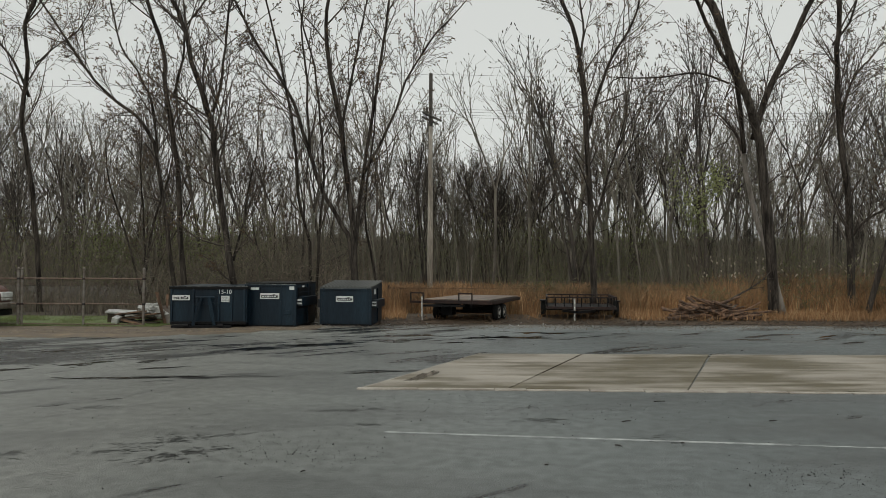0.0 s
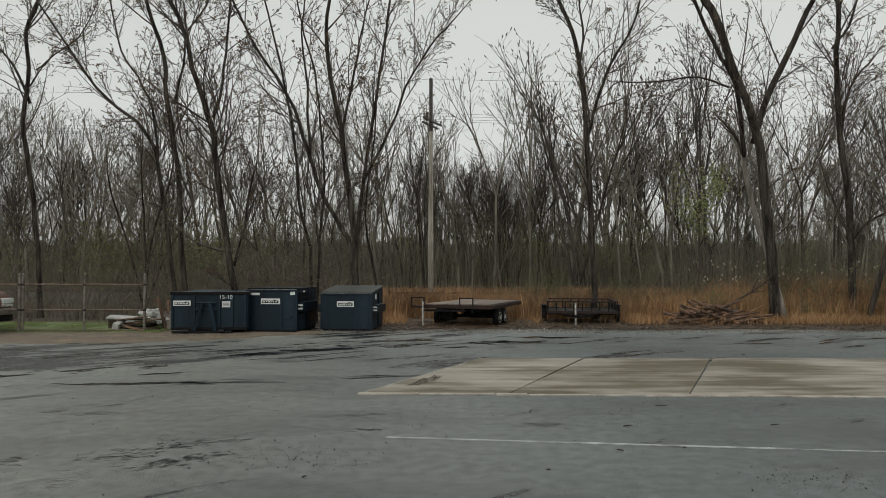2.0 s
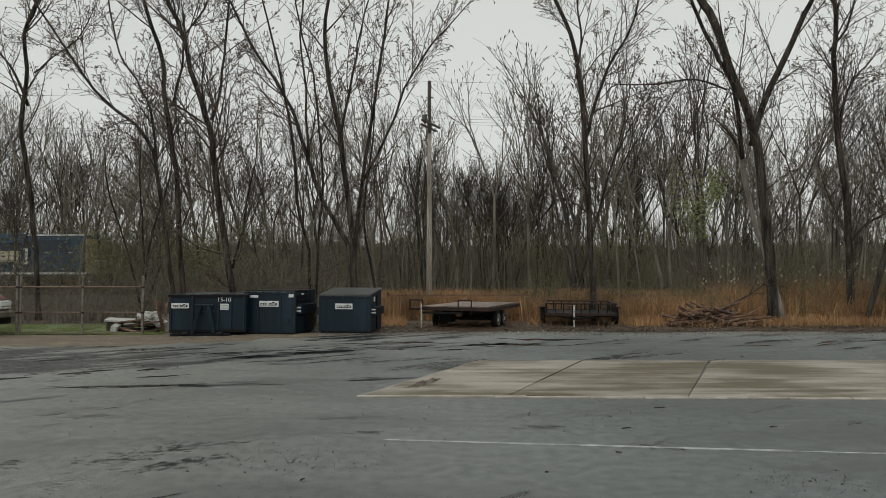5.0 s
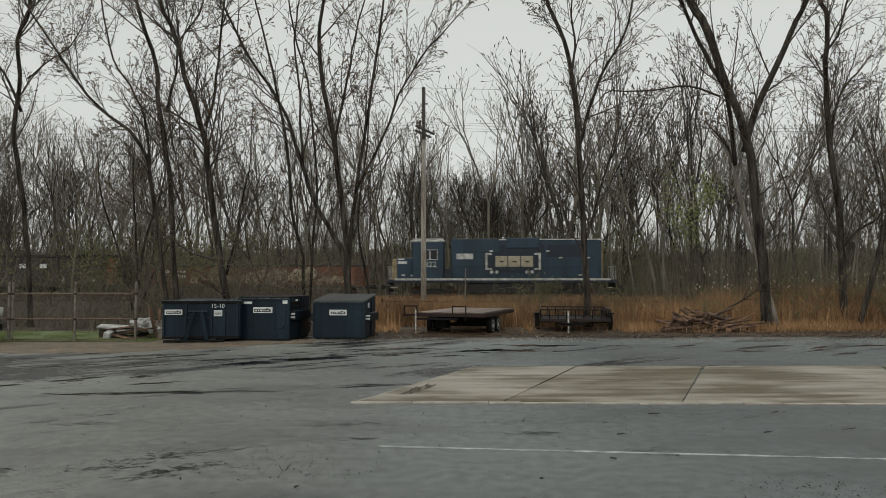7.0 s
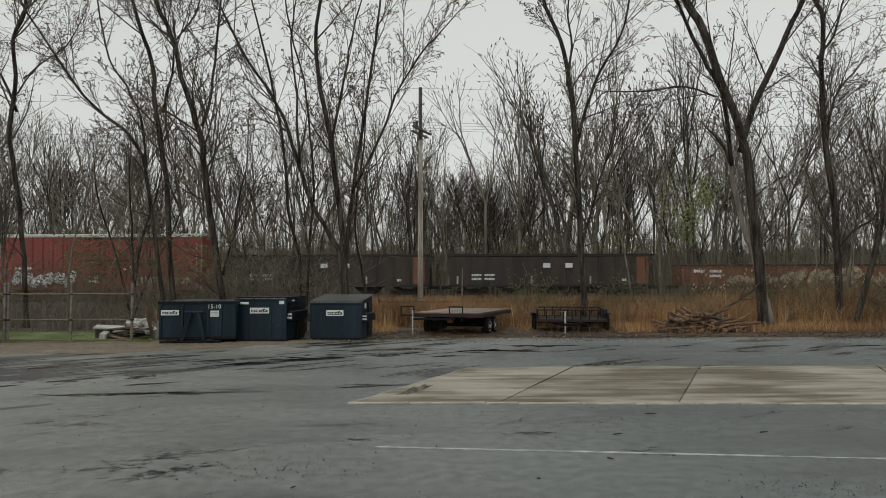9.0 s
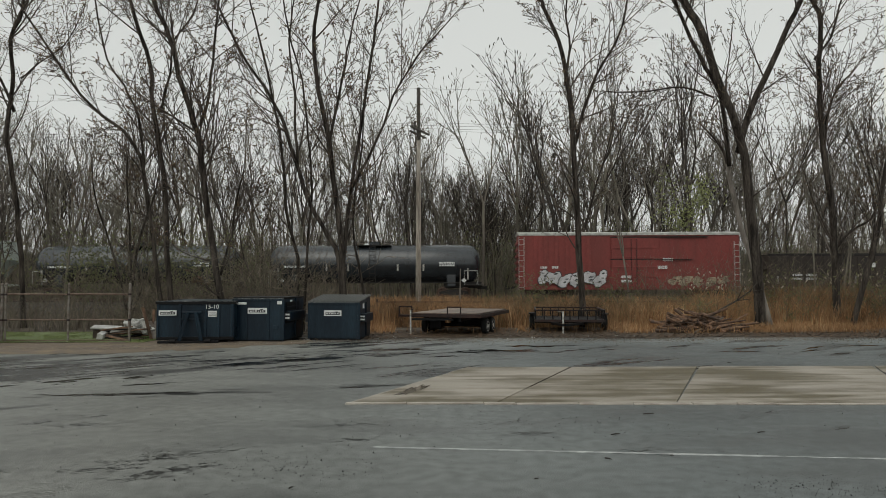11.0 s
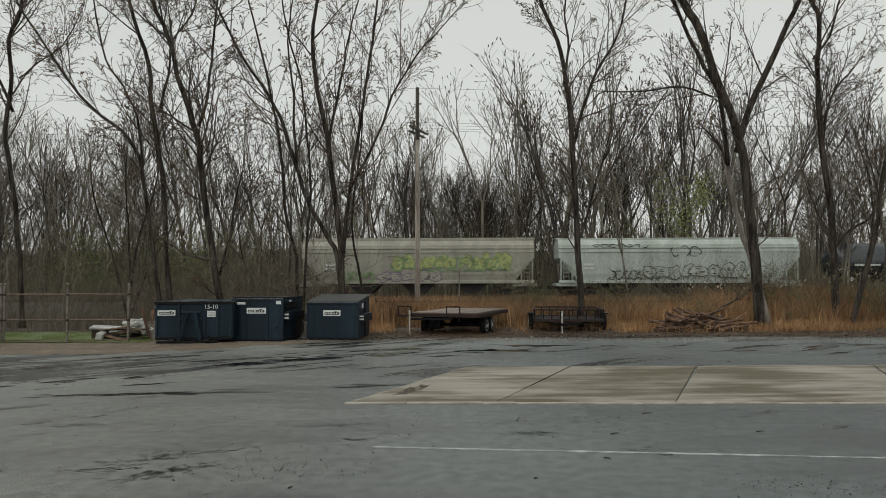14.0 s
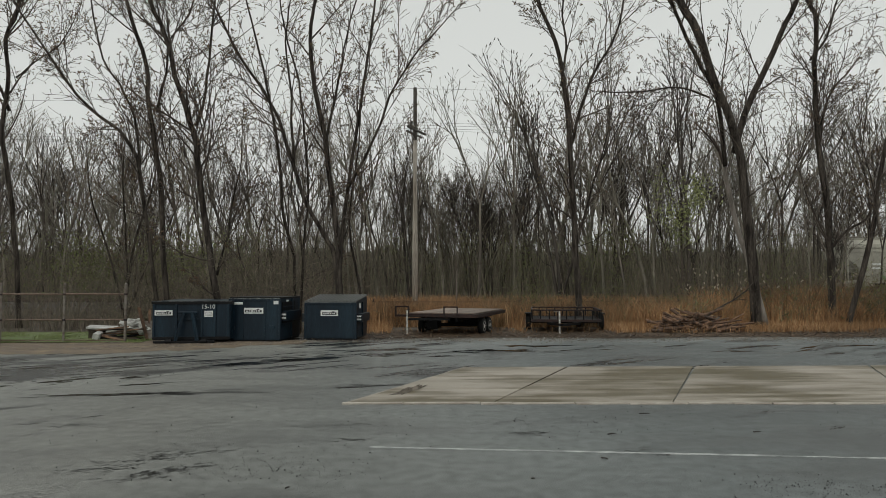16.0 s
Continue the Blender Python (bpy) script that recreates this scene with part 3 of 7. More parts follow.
def puddle(x, y, w, d, seed, material, turn=0.0, z=0.004, n=160, into=None):
    """a ragged flat pool, long and thin; into: a mesh that collects soaked slivers."""
    bm = into or bmesh.new()
    vs = []
    for k in range(n):
        a = 2 * math.pi * k / n
        s = 1 + 0.75 * noise.noise((math.cos(a) * 1.6 + seed, math.sin(a) * 1.6, seed * 0.7)) + 0.4 * noise.noise((math.cos(a) * 5 + seed, math.sin(a) * 5, 1.3)) + 0.35 * noise.noise((math.cos(a) * 17 + seed, math.sin(a) * 17, 2.3))
        px, py = w / 2 * math.cos(a) * s, d / 2 * math.sin(a) * s
        t = radians(turn)
        vs.append(bm.verts.new((x + px * math.cos(t) - py * math.sin(t), y + px * math.sin(t) + py * math.cos(t), z)))
    bm.faces.new(vs)
    if into:
        return None
    wet = material in (WATER, POOL)
    ob = new("puddle" if wet else "damp_patch", finish(bm, "puddle", material))
    return tagged(ob, "shallow rain puddle on the asphalt" if wet else "dark soaked patch of asphalt", "puddle" if wet else "stain", "puddles" if wet else "", "structure")


def scatter_leaves():
    """fallen leaves and grit along the edge of the asphalt."""
    rng = np.random.default_rng(4)
    n = 26000
    x = rng.uniform(-4, 26, n)
    y = 24.2 + 3.6 * rng.random(n) ** 1.3 + rng.normal(0, 0.22, n) + 0.3 * np.sin(x * 0.7)
    s = rng.uniform(0.015, 0.04, n)
    a = rng.uniform(0, 6.28, n)
    z = rng.uniform(0.012, 0.06, n)
    v = np.zeros((n, 4, 3))
    for k, (du, dv) in enumerate(((-1, -0.6), (1, -0.6), (1.1, 0.6), (-0.9, 0.7))):
        v[:, k, 0] = x + s * (du * np.cos(a) - dv * np.sin(a))
        v[:, k, 1] = y + s * (du * np.sin(a) + dv * np.cos(a))
        v[:, k, 2] = z + s * rng.uniform(0, 0.9, n)
    f = np.arange(n * 4).reshape(-1, 4)
    tagged(new("fallen_leaves", quads("fallen_leaves", v.reshape(-1, 3), f, LITTER)), "brown fallen leaves along the asphalt edge", "leaves", "", "stuff")
    # grit and small stones on the asphalt
    n = 4200
    g = []
    for _ in range(n):
        if rng.random() < 0.4:
            cx, cy, sp = ((-1.6, 7.6, 0.7), (3.7, 6.75, 0.5), (1.0, 9.6, 1.2), (2.6, 10.9, 1.6), (-7, 17, 3))[rng.integers(0, 5)]
            px, py = cx + rng.normal(0, sp), cy + rng.normal(0, sp * 0.5)
        else:
            px, py = rng.uniform(-12, 12), rng.uniform(4.8, 22)
        r = rng.uniform(0.002, 0.0045) * (1 + 2.2 * rng.random() ** 5)
        g.append((px, py, 0.0, px + rng.normal(0, r * 0.3), py, r * 1.3, r, r * 0.4))
    v, f = tubes(g, 5)
    tagged(new("grit", quads("grit", v, f, DAMP)), "loose dark grit on the wet asphalt", "gravel", "", "stuff")


def blades(name, spots, height, width, lean, material, seed, label, category):
    """grass: every blade a bent tapering strip."""
    rng = np.random.default_rng(seed)
    x, y, z = spots
    n = len(x)
    h = height[0] + (height[1] - height[0]) * rng.random(n)
    a, b = rng.uniform(0, 6.28, n), rng.uniform(0, 6.28, n)
    w = width * rng.uniform(0.6, 1.4, n)
    l = lean * rng.random(n) * h
    v = np.zeros((n, 6, 3))
    for k, (t, ww) in enumerate(((0, 1.0), (0.55, 0.8), (1.0, 0.12))):
        for j, s in enumerate((-1, 1)):
            v[:, k * 2 + j, 0] = x + s * ww * w / 2 * np.cos(a) + l * t * t * np.cos(b)
            v[:, k * 2 + j, 1] = y + s * ww * w / 2 * np.sin(a) + l * t * t * np.sin(b)
            v[:, k * 2 + j, 2] = z + h * t * (1 - 0.15 * t * lean)
    f = np.array(((0, 1, 3, 2), (2, 3, 5, 4)))[None] + (np.arange(n) * 6)[:, None, None]
    return tagged(new(name, quads(name, v.reshape(-1, 3), f.reshape(-1, 4), material)), label, category, "", "stuff")


def grasses():
    rng = np.random.default_rng(11)

    def patch(n, x0, x1, y0, y1, clump=0.5):
        x, y = rng.uniform(x0, x1, n * 2), rng.uniform(y0, y1, n * 2)
        k = np.array([noise.noise((a * clump, b * clump, 0)) for a, b in zip(x, y)]) + rng.normal(0, 0.25, n * 2)
        under = ((x > -1.4) & (x < 3.6) & (y < 29.8)) | ((x > 3.7) & (x < 7.1) & (y < 29.9))
        k = np.where(under, k - 9 * (rng.random(len(x)) < 0.93), k)
        i = np.argsort(-k)[:n]
        return x[i], y[i], np.full(n, -0.04)
    blades("tall_dry_grass", patch(52000, -3.4, 30, 28.9, 40), (0.35, 1.4), 0.02, 0.85, GRASS_DRY, 1, "tall dry orange-brown grass behind the trailers", "grass")
    blades("tall_dry_grass", patch(22000, -6, 38, 40, 51), (0.5, 1.3), 0.03, 0.8, GRASS_DRY, 2, "tall dry brown grass before the railway", "grass")
    blades("reeds", patch(9000, 13.2, 30, 30.4, 36), (0.6, 2.1), 0.02, 0.7, GRASS_DRY, 3, "tall brown reeds under the trees", "reeds")
    blades("low_dry_grass", patch(17000, -4, 27, 26.0, 30), (0.1, 0.55), 0.016, 1.0, GRASS_DRY, 4, "low flattened dry grass at the lot's edge", "grass")
    blades("short_green_grass", patch(40000, -26, -9.3, 22.9, 27.4, 0.8), (0.07, 0.14), 0.025, 0.8, GRASS_GREEN, 5, "short green grass behind the fence", "grass")
    blades("weeds", patch(5000, -24, -8, 28, 38), (0.2, 0.8), 0.02, 0.7, UNDER, 6, "brown weeds behind the lawn", "weeds")
    blades("thicket", patch(4800, 15.0, 30, 30.2, 35), (0.7, 2.5), 0.02, 0.6, THICKET, 7, "tall tan thicket of dead stalks under the trees", "reeds")
    blades("pale_grass_tufts", patch(6000, 2.5, 30, 29.2, 36, 0.9), (0.6, 1.6), 0.02, 0.8, GRASS_TAN, 8, "pale straw tufts among the dry grass", "grass")
    blades("dead_stalks", patch(5200, -2.5, 14, 29.9, 36, 1.3), (0.5, 1.75), 0.022, 0.8, THICKET, 9, "red-brown dead stalks in clumps among the grass", "weeds")
    # greenish shrubs among the dry grass
    segs, leaves = [], []
    for cx, cy, n, h in ((4.6, 33, 26, 1.9), (5.6, 34, 22, 1.6), (8.8, 33.5, 26, 1.9), (9.6, 34, 16, 1.5), (12, 34, 18, 1.5), (15.4, 33, 26, 2.0), (17.5, 33, 26, 2.1), (20, 33, 20, 1.9), (3.3, 36, 14, 1.5),
                         (14.2, 30.2, 16, 1.5), (18.6, 30, 26, 2.0), (20.2, 29.4, 26, 2.2), (16.4, 30.6, 18, 1.7), (11.2, 30.4, 12, 1.2)):
        for _ in range(n):
            p = np.array((cx + rng.normal(0, 0.5), cy + rng.normal(0, 0.5), -0.04))
            d = unit(np.array((rng.normal(0, 0.3), rng.normal(0, 0.3), 1)))
            tips = []
            grow(rng, segs, tips, p, d, h * rng.uniform(0.6, 1.1), 0.009, 1, (3, 3), 0.02)
            for q, dd in tips:
                for _ in range(2):
                    e = q + rng.normal(0, 0.05, 3)
                    leaves.append((*q, *e, 0.006, 0.022))
    v, f = tubes(segs, 3)
    tagged(new("shrub_stems", quads("shrub_stems", v, f, UNDER)), "thin brown stems of shrubs in the grass", "shrub", "", "stuff")
    v, f = tubes(leaves, 3)
    tagged(new("shrub_leaves", quads("shrub_leaves", v, f, LEAF_DULL)), "small yellow-green spring leaves on shrubs", "leaves", "", "stuff")
    heads = []
    for _ in range(60):
        p = np.array((rng.choice((rng.uniform(11.5, 15.5), rng.uniform(16.5, 21))), rng.uniform(30, 33), rng.uniform(1.5, 2.5)))
        heads.append((*p, *(p + np.array((rng.normal(0, 0.05), 0, 0.10))), 0.02, 0.036))
    v, f = tubes(heads, 5)
    tagged(new("seed_heads", quads("seed_heads", v, f, SEED)), "pale fluffy seed heads on tall stalks", "seed heads", "", "stuff")


def woods():
    """the bare woods beyond the railway: many slender trees, uncountable."""
    rng = np.random.default_rng(21)
    kinds = []
    for k in range(12):
        segs, tips = [], []
        h = rng.uniform(13, 18)
        stems = [(np.zeros(3), unit(np.array((rng.normal(0, 0.05), rng.normal(0, 0.05), 1))), h, 0.14)]
        if k % 3 == 1:
            stems += [(np.array((0.2, 0, 0)), unit(np.array((0.2, 0.1, 1))), h * 0.85, 0.10), (np.array((-0.1, 0, 0)), unit(np.array((-0.22, -0.1, 1))), h * 0.8, 0.09)]
        for p, d, hh, r in stems:
            fork(rng, segs, tips, p, d, hh * rng.uniform(0.42, 0.55), r, 4, 0.26 if k % 2 else 0.36)
        top = max(t[2] for t, d in tips)
        for t, d in tips:
            if rng.random() < 0.75:
                segs.append((*t, *(t + d * 0.2), 0.04, 0.02))
        a = np.array(segs)
        a[:, :6] *= h / top
        kinds.append(a)
    out, pale = [], []

    def put(x, y, s, k):
        a = kinds[k].copy()
        t = rng.uniform(0, 6.28)
        c, sn = math.cos(t), math.sin(t)
        for o in (0, 3):
            px, py = a[:, o].copy(), a[:, o + 1].copy()
            a[:, o], a[:, o + 1], a[:, o + 2] = x + s * (c * px - sn * py), y + s * (sn * px + c * py), -0.1 + s * a[:, o + 2]
        a[:, 6:] = np.maximum(a[:, 6:] * s, 0.0115)
        (pale if rng.random() < 0.5 else out).append(a)
    n = 245
    for i in range(n):
        y = 60.5 + 57 * rng.random() ** 1.15
        x = (-0.78 + 1.56 * ((i * 0.618034) % 1.0) + rng.normal(0, 0.012)) * y
        if x / y > 0.44 and rng.random() < 0.25:
            continue
        put(x, y, rng.uniform(0.95, 1.18 if -0.03 < x / y < 0.16 else 1.5) * (1.08 if x / y > 0.12 else 0.95) * (1.0 + 0.2 * noise.noise((x * 0.05, 0, 3))), rng.integers(0, 12))
    for i in range(26):
        y = rng.uniform(70, 110)
        put(0.165 * ((i * 0.618034) % 1.0) * y, y, rng.uniform(0.8, 1.1), rng.integers(0, 12))
    for i in range(50):
        y = rng.uniform(60, 95)
        put((-0.78 + 1.56 * ((i * 0.618034 + 0.31) % 1.0)) * y, y, rng.uniform(0.4, 0.75), rng.integers(0, 12))
    for _ in range(7):
        put(rng.uniform(-30, -9), rng.uniform(37, 50), rng.uniform(0.5, 0.75), rng.integers(0, 12))
    for _ in range(6):
        put(rng.uniform(13, 33), rng.uniform(40, 50), rng.uniform(0.5, 0.75), rng.integers(0, 12))
    v, f = tubes(np.concatenate(out), 3)
    tagged(new("far_woods", quads("far_woods", v, f, WOODS)), "dense bare dark brown woods beyond the railway", "woods", "", "stuff")
    v, f = tubes(np.concatenate(pale), 3)
    tagged(new("pale_woods", quads("pale_woods", v, f, WOODS_PALE)), "slender pale grey trees among the dark woods", "woods", "", "stuff")
    # saplings, brush and the dense depth of the woods
    segs = []
    for _ in range(2500):
        y = rng.uniform(60, 100)
        x = rng.uniform(-0.78, 0.78) * y
        p, h = np.array((x, y, -0.1)), rng.uniform(2.0, 9.5)
        d = unit(np.array((rng.normal(0, 0.16), rng.normal(0, 0.1), 1)))
        r = rng.uniform(0.012, 0.035)
        for i in range(3):
            d = unit(d + rng.normal(0, 0.1, 3))
            q = p + d * h / 3
            segs.append((*p, *q, r * (1 - 0.27 * i), r * (0.73 - 0.27 * i)))
            p = q
            for _ in range(3):
                e = p + unit(d + rng.normal(0, 0.6, 3)) * rng.uniform(0.4, 1.3)
                segs.append((*p, *e, r * 0.4, 0.006))
    for _ in range(1700):
        y = rng.uniform(105, 150)
        x = rng.uniform(-0.8, 0.8) * y
        h = rng.uniform(4, 8)
        r = rng.uniform(0.04, 0.12)
        segs.append((x, y, -0.1, x + rng.normal(0, 0.5), y, h, r, 0.02))
        for _ in range(4):
            z = rng.uniform(0.1, 0.8) * h
            segs.append((x, y, z, x + rng.normal(0, 1.2), y, z + rng.uniform(0.6, 2.0), r * 0.4, 0.015))
    for _ in range(1500):
        y = rng.uniform(105, 150)
        x = rng.uniform(-0.8, 0.8) * y
        h, r = rng.uniform(6, 15), rng.uniform(0.05, 0.16)
        dx = rng.normal(0, 0.7)
        segs.append((x, y, -0.1, x + dx, y, h * 0.55, r, r * 0.7))
        segs.append((x + dx, y, h * 0.55, x + dx * 1.6, y, h, r * 0.7, 0.02))
        for _ in range(5):
            z = rng.uniform(0.35, 0.95) * h
            segs.append((x + dx, y, z, x + dx + rng.normal(0, 1.3), y + rng.normal(0, 1), z + rng.uniform(0.8, 2.4), r * 0.35, 0.012))
    v, f = tubes(segs, 3)
    tagged(new("brushwood", quads("brushwood", v, f, UNDER)), "thin saplings and brush filling the woods", "woods", "", "stuff")
    # slim pale and greenish saplings at the edge of the woods
    segs = []
    for i in range(1500):
        y = rng.uniform(60, 92)
        x = (-0.78 + 1.56 * ((i * 0.618034) % 1.0) + rng.normal(0, 0.004)) * y
        p, h, r = np.array((x, y, -0.1)), rng.uniform(3.5, 9.0), rng.uniform(0.018, 0.042)
        d = unit(np.array((rng.normal(0, 0.09), rng.normal(0, 0.06), 1)))
        for k in range(5):
            d = unit(d + rng.normal(0, 0.06, 3))
            q = p + d * h / 5
            segs.append((*p, *q, r * (1 - 0.16 * k), r * (0.84 - 0.16 * k)))
            p = q
            if k > 1:
                e = p + unit(d + rng.normal(0, 0.45, 3)) * rng.uniform(0.5, 1.4)
                segs.append((*p, *e, r * 0.45, 0.008))
    v, f = tubes(segs, 3)
    tagged(new("saplings", quads("saplings", v, f, SAPLING)), "slim pale olive saplings at the edge of the woods", "saplings", "", "stuff")
    # brush behind the fence and by the track
    segs, dark = [], []
    for i in range(655):
        x, y = (rng.uniform(-11.5, -4.2), rng.uniform(26.3, 30)) if i > 620 else (rng.uniform(-30, -5), rng.uniform(29, 50)) if rng.random() < 0.6 else (rng.uniform(13, 34), rng.uniform(36, 50))
        p, h = np.array((x, y, -0.05)), rng.uniform(0.8, 3.2)
        for _ in range(3):
            d = unit(np.array((rng.normal(0, 0.35), rng.normal(0, 0.3), 1)))
            grow(rng, segs if i <= 620 else dark, [], p, d, h * rng.uniform(0.6, 1.2), 0.012 if i <= 620 else 0.018, 1 if i <= 620 else 0, (3, 3), 0.03)
    v, f = tubes(segs, 3)
    tagged(new("brush", quads("brush", v, f, UNDER)), "tangled bare brush behind the fence", "brush", "", "stuff")
    v, f = tubes(dark, 4)
    tagged(new("brush", quads("brush", v, f, UNDER)), "dark tangled brush behind the containers", "brush", "", "stuff")
    # a tree in first leaf
    tree = thing("tree", pose(21.6, 58.6, -0.05), "slender tree with first yellow-green leaves", "tree")
    segs, tips = [], []
    p, d = np.zeros(3), np.array((0, 0, 1.0))
    for i in range(9):
        q = p + unit(d + rng.normal(0, 0.06, 3)) * 1.05
        segs.append((*p, *q, 0.13 * (1 - i / 10), 0.13 * (0.9 - i / 10)))
        p = q
        if i > 3:
            for _ in range(2):
                grow(rng, segs, tips, p, unit(np.array((rng.normal(0, 1), rng.normal(0, 1), 0.5))), 1.8, 0.03, 0, (3, 3), 0.03)
    v, f = tubes(segs, 5)
    new("trunk", quads("trunk", v, f, TWIG)).parent = tree
    lv = []
    for t, d in tips:
        for _ in range(2):
            q = t + rng.normal(0, 0.45, 3)
            lv.append((*q, *(q + rng.normal(0, 0.09, 3)), 0.025, 0.07))
    v, f = tubes(lv, 3)
    new("crown", quads("crown", v, f, LEAF)).parent = tree
    # young leaves in the undergrowth
    lv = []
    for i in range(146):
        cx, cy, cz = (rng.uniform(-27, -11), rng.uniform(38, 50), rng.uniform(1.5, 4.5)) if rng.random() < 0.45 else (rng.uniform(-4, 34), rng.uniform(61, 72), rng.uniform(1.5, 6.5))
        if i >= 128:
            cx, cy, cz = rng.uniform(14.2, 18.5), rng.uniform(60, 64), rng.uniform(2.2, 6.2)
        for _ in range(60):
            q = np.array((cx, cy, cz)) + rng.normal(0, 1, 3) * np.array((0.8, 0.8, 0.9))
            lv.append((*q, *(q + rng.normal(0, 0.06, 3)), 0.014, 0.056))
    v, f = tubes(lv, 3)
    tagged(new("spring_leaves", quads("spring_leaves", v, f, LEAF_DULL)), "sparse dull green young leaves in the brush", "leaves", "", "stuff")
    # a far wooded rise that closes the view
    xs = np.linspace(-230, 230, 700)
    v = []
    for x in xs:
        top = 9.0 + 2.0 * noise.noise((x * 0.05, 0, 1)) + 1.8 * noise.noise((x * 0.4, 5, 1)) + 2.6 * noise.noise((x * 1.7, 2, 4))
        v += [(x, 156, -0.2), (x, 158 + noise.noise((x * 0.8, 1, 1)), top * 0.6), (x, 162, top), (x, 185, -0.2)]
    f = [(4 * i + k, 4 * i + 4 + k, 4 * i + 5 + k, 4 * i + 1 + k) for i in range(699) for k in range(3)]
    tagged(new("backdrop", quads("backdrop", v, f, BACKWOODS, True)), "distant dark brown wooded rise", "woods", "", "structure")


def gravel():
    rng = np.random.default_rng(77)
    g = []
    for _ in range(10500):
        x = rng.uniform(-17, -2.6) if rng.random() < 0.45 else rng.uniform(-2.6, 16)
        y = (20.6 + max(0, x + 9) * 0.42 + abs(rng.normal(0, 1.1))) if x < -2.6 else 24.5 - abs(rng.normal(0, 0.9))
        r = rng.uniform(0.005, 0.018)
        g.append((x, min(y, 24.6), 0.0, x + rng.normal(0, r * 0.4), min(y, 24.6) + rng.normal(0, r * 0.4), r * 1.5, r, r * 0.35))
    v, f = tubes(g, 5)
    tagged(new("gravel", quads("gravel", v, f, PEBBLE)), "loose pale gravel before the containers and fence", "gravel", "", "stuff")
    g = []
    for _ in range(38):
        x, y, r = rng.uniform(-2.6, 7.5), rng.normal(24.6, 0.35), rng.uniform(0.012, 0.035)
        g.append((x, y, 0.0, x + rng.normal(0, r), y, r * 1.6, r, r * 0.5))
    v, f = tubes(g, 4)
    tagged(new("litter", quads("litter", v, f, WHITE_L)), "small pale scraps on the ground by the trailers", "litter", "", "stuff")


def puddles():
    # long thin pools lying across the lot, water first, then soaked patches
    shallow, splash = bmesh.new(), random.Random(31)
    for i, (x, y, w, d, t) in enumerate((
            (-4.5, 17.0, 2.2, 0.30, 30), (-2.9, 18.1, 2.4, 0.40, 24), (-8.4, 13.3, 1.3, 0.16, 42), (-7.3, 14.3, 1.6, 0.22, 40), (-9.0, 16.3, 0.9, 0.22, 28), (-5.9, 12.5, 2.0, 0.12, 9),
            (-6.1, 14.7, 0.7, 0.16, 20), (-0.7, 20.5, 2.1, 0.30, 2), (1.7, 20.0, 3.2, 0.34, 3), (3.2, 21.4, 3.6, 0.26, 2), (-0.9, 19.1, 1.9, 0.16, 34), (-10.6, 19.8, 1.5, 0.28, 14),
            (-9.3, 20.9, 1.2, 0.20, 6), (-1.5, 13.2, 1.2, 0.07, 10), (13.2, 21.2, 2.2, 0.24, 0), (-7.9, 18.6, 0.9, 0.2, 12), (-10.6, 12.9, 1.2, 0.12, 20))):
        puddle(x, y, w * 0.6, d, i + 1.3, WATER, t)
        c, sn = math.cos(radians(t)), math.sin(radians(t))
        for k in range(9):
            u, v = splash.gauss(0, 0.27) * w, splash.gauss(0, 0.9) * d
            puddle(x + u * c - v * sn, y + u * sn + v * c, w * splash.uniform(0.05, 0.26), d * splash.uniform(0.15, 0.6), i * 20 + k + 500.3, WATER, t + splash.gauss(0, 10), 0.0028 + 0.0001 * k, 60, shallow)
    tagged(new("shallow_water", finish(shallow, "shallow_water", WATER)), "thin broken films of rain water round the puddles", "puddle", "", "stuff")
    # soaked streaks, broken up into many slivers
    soaked = bmesh.new()
    rng = random.Random(9)
    for i, (x, y, w, d, t, n) in enumerate((
            (-4.6, 12.6, 2.6, 0.4, 2, 26), (-2.9, 8.15, 1.2, 0.2, 24, 34), (-2.75, 7.5, 1.0, 0.2, 36, 36), (-3.5, 7.6, 0.8, 0.2, 20, 16), (1.35, 9.2, 0.6, 0.16, 3, 12), (-1.2, 9.8, 0.8, 0.12, 12, 12),
            (-4.9, 9.9, 0.6, 0.14, 10, 10), (-6.0, 18.0, 3.4, 0.8, 10, 20), (-9.2, 17.5, 3.2, 0.6, 10, 18), (-0.6, 13.5, 2.4, 0.1, 4, 12), (4.6, 6.6, 0.9, 0.3, -8, 22),
            (-4.6, 7.4, 0.5, 0.3, 10, 12), (-0.9, 8.9, 0.5, 0.1, 5, 8), (2.6, 8.2, 0.5, 0.2, 5, 8))):
        for k in range(n if y > 12 else n * 3):
            u, v = rng.gauss(0, 0.3), rng.gauss(0, 0.45)
            c, sn = math.cos(radians(t)), math.sin(radians(t))
            big = 0.7 if y > 12 else 0.13
            puddle(x + u * w * c - v * d * sn, y + u * w * sn + v * d * c, rng.uniform(0.2, 1.0) * big, rng.uniform(0.06, 0.2) * big, i * 40 + k + 31.7, DAMP, t + rng.gauss(0, 14), 0.0025, 40, soaked)
    tagged(new("damp_streaks", finish(soaked, "damp_streaks", DAMP)), "dark soaked streaks on the worn asphalt", "stain", "", "stuff")
    scuffs = bmesh.new()
    for k in range(26):
        puddle(-3.6 + rng.gauss(0, 0.25), 6.75 + rng.gauss(0, 0.22), rng.uniform(0.05, 0.3), rng.uniform(0.008, 0.022), k * 3 + 300.7, SCUFF, 24 + rng.gauss(0, 6), 0.0022 + 0.00004 * k, 30, scuffs)
    tagged(new("scuff_marks", finish(scuffs, "scuff_marks", SCUFF)), "pale scraped streaks on the asphalt", "stain", "", "stuff")
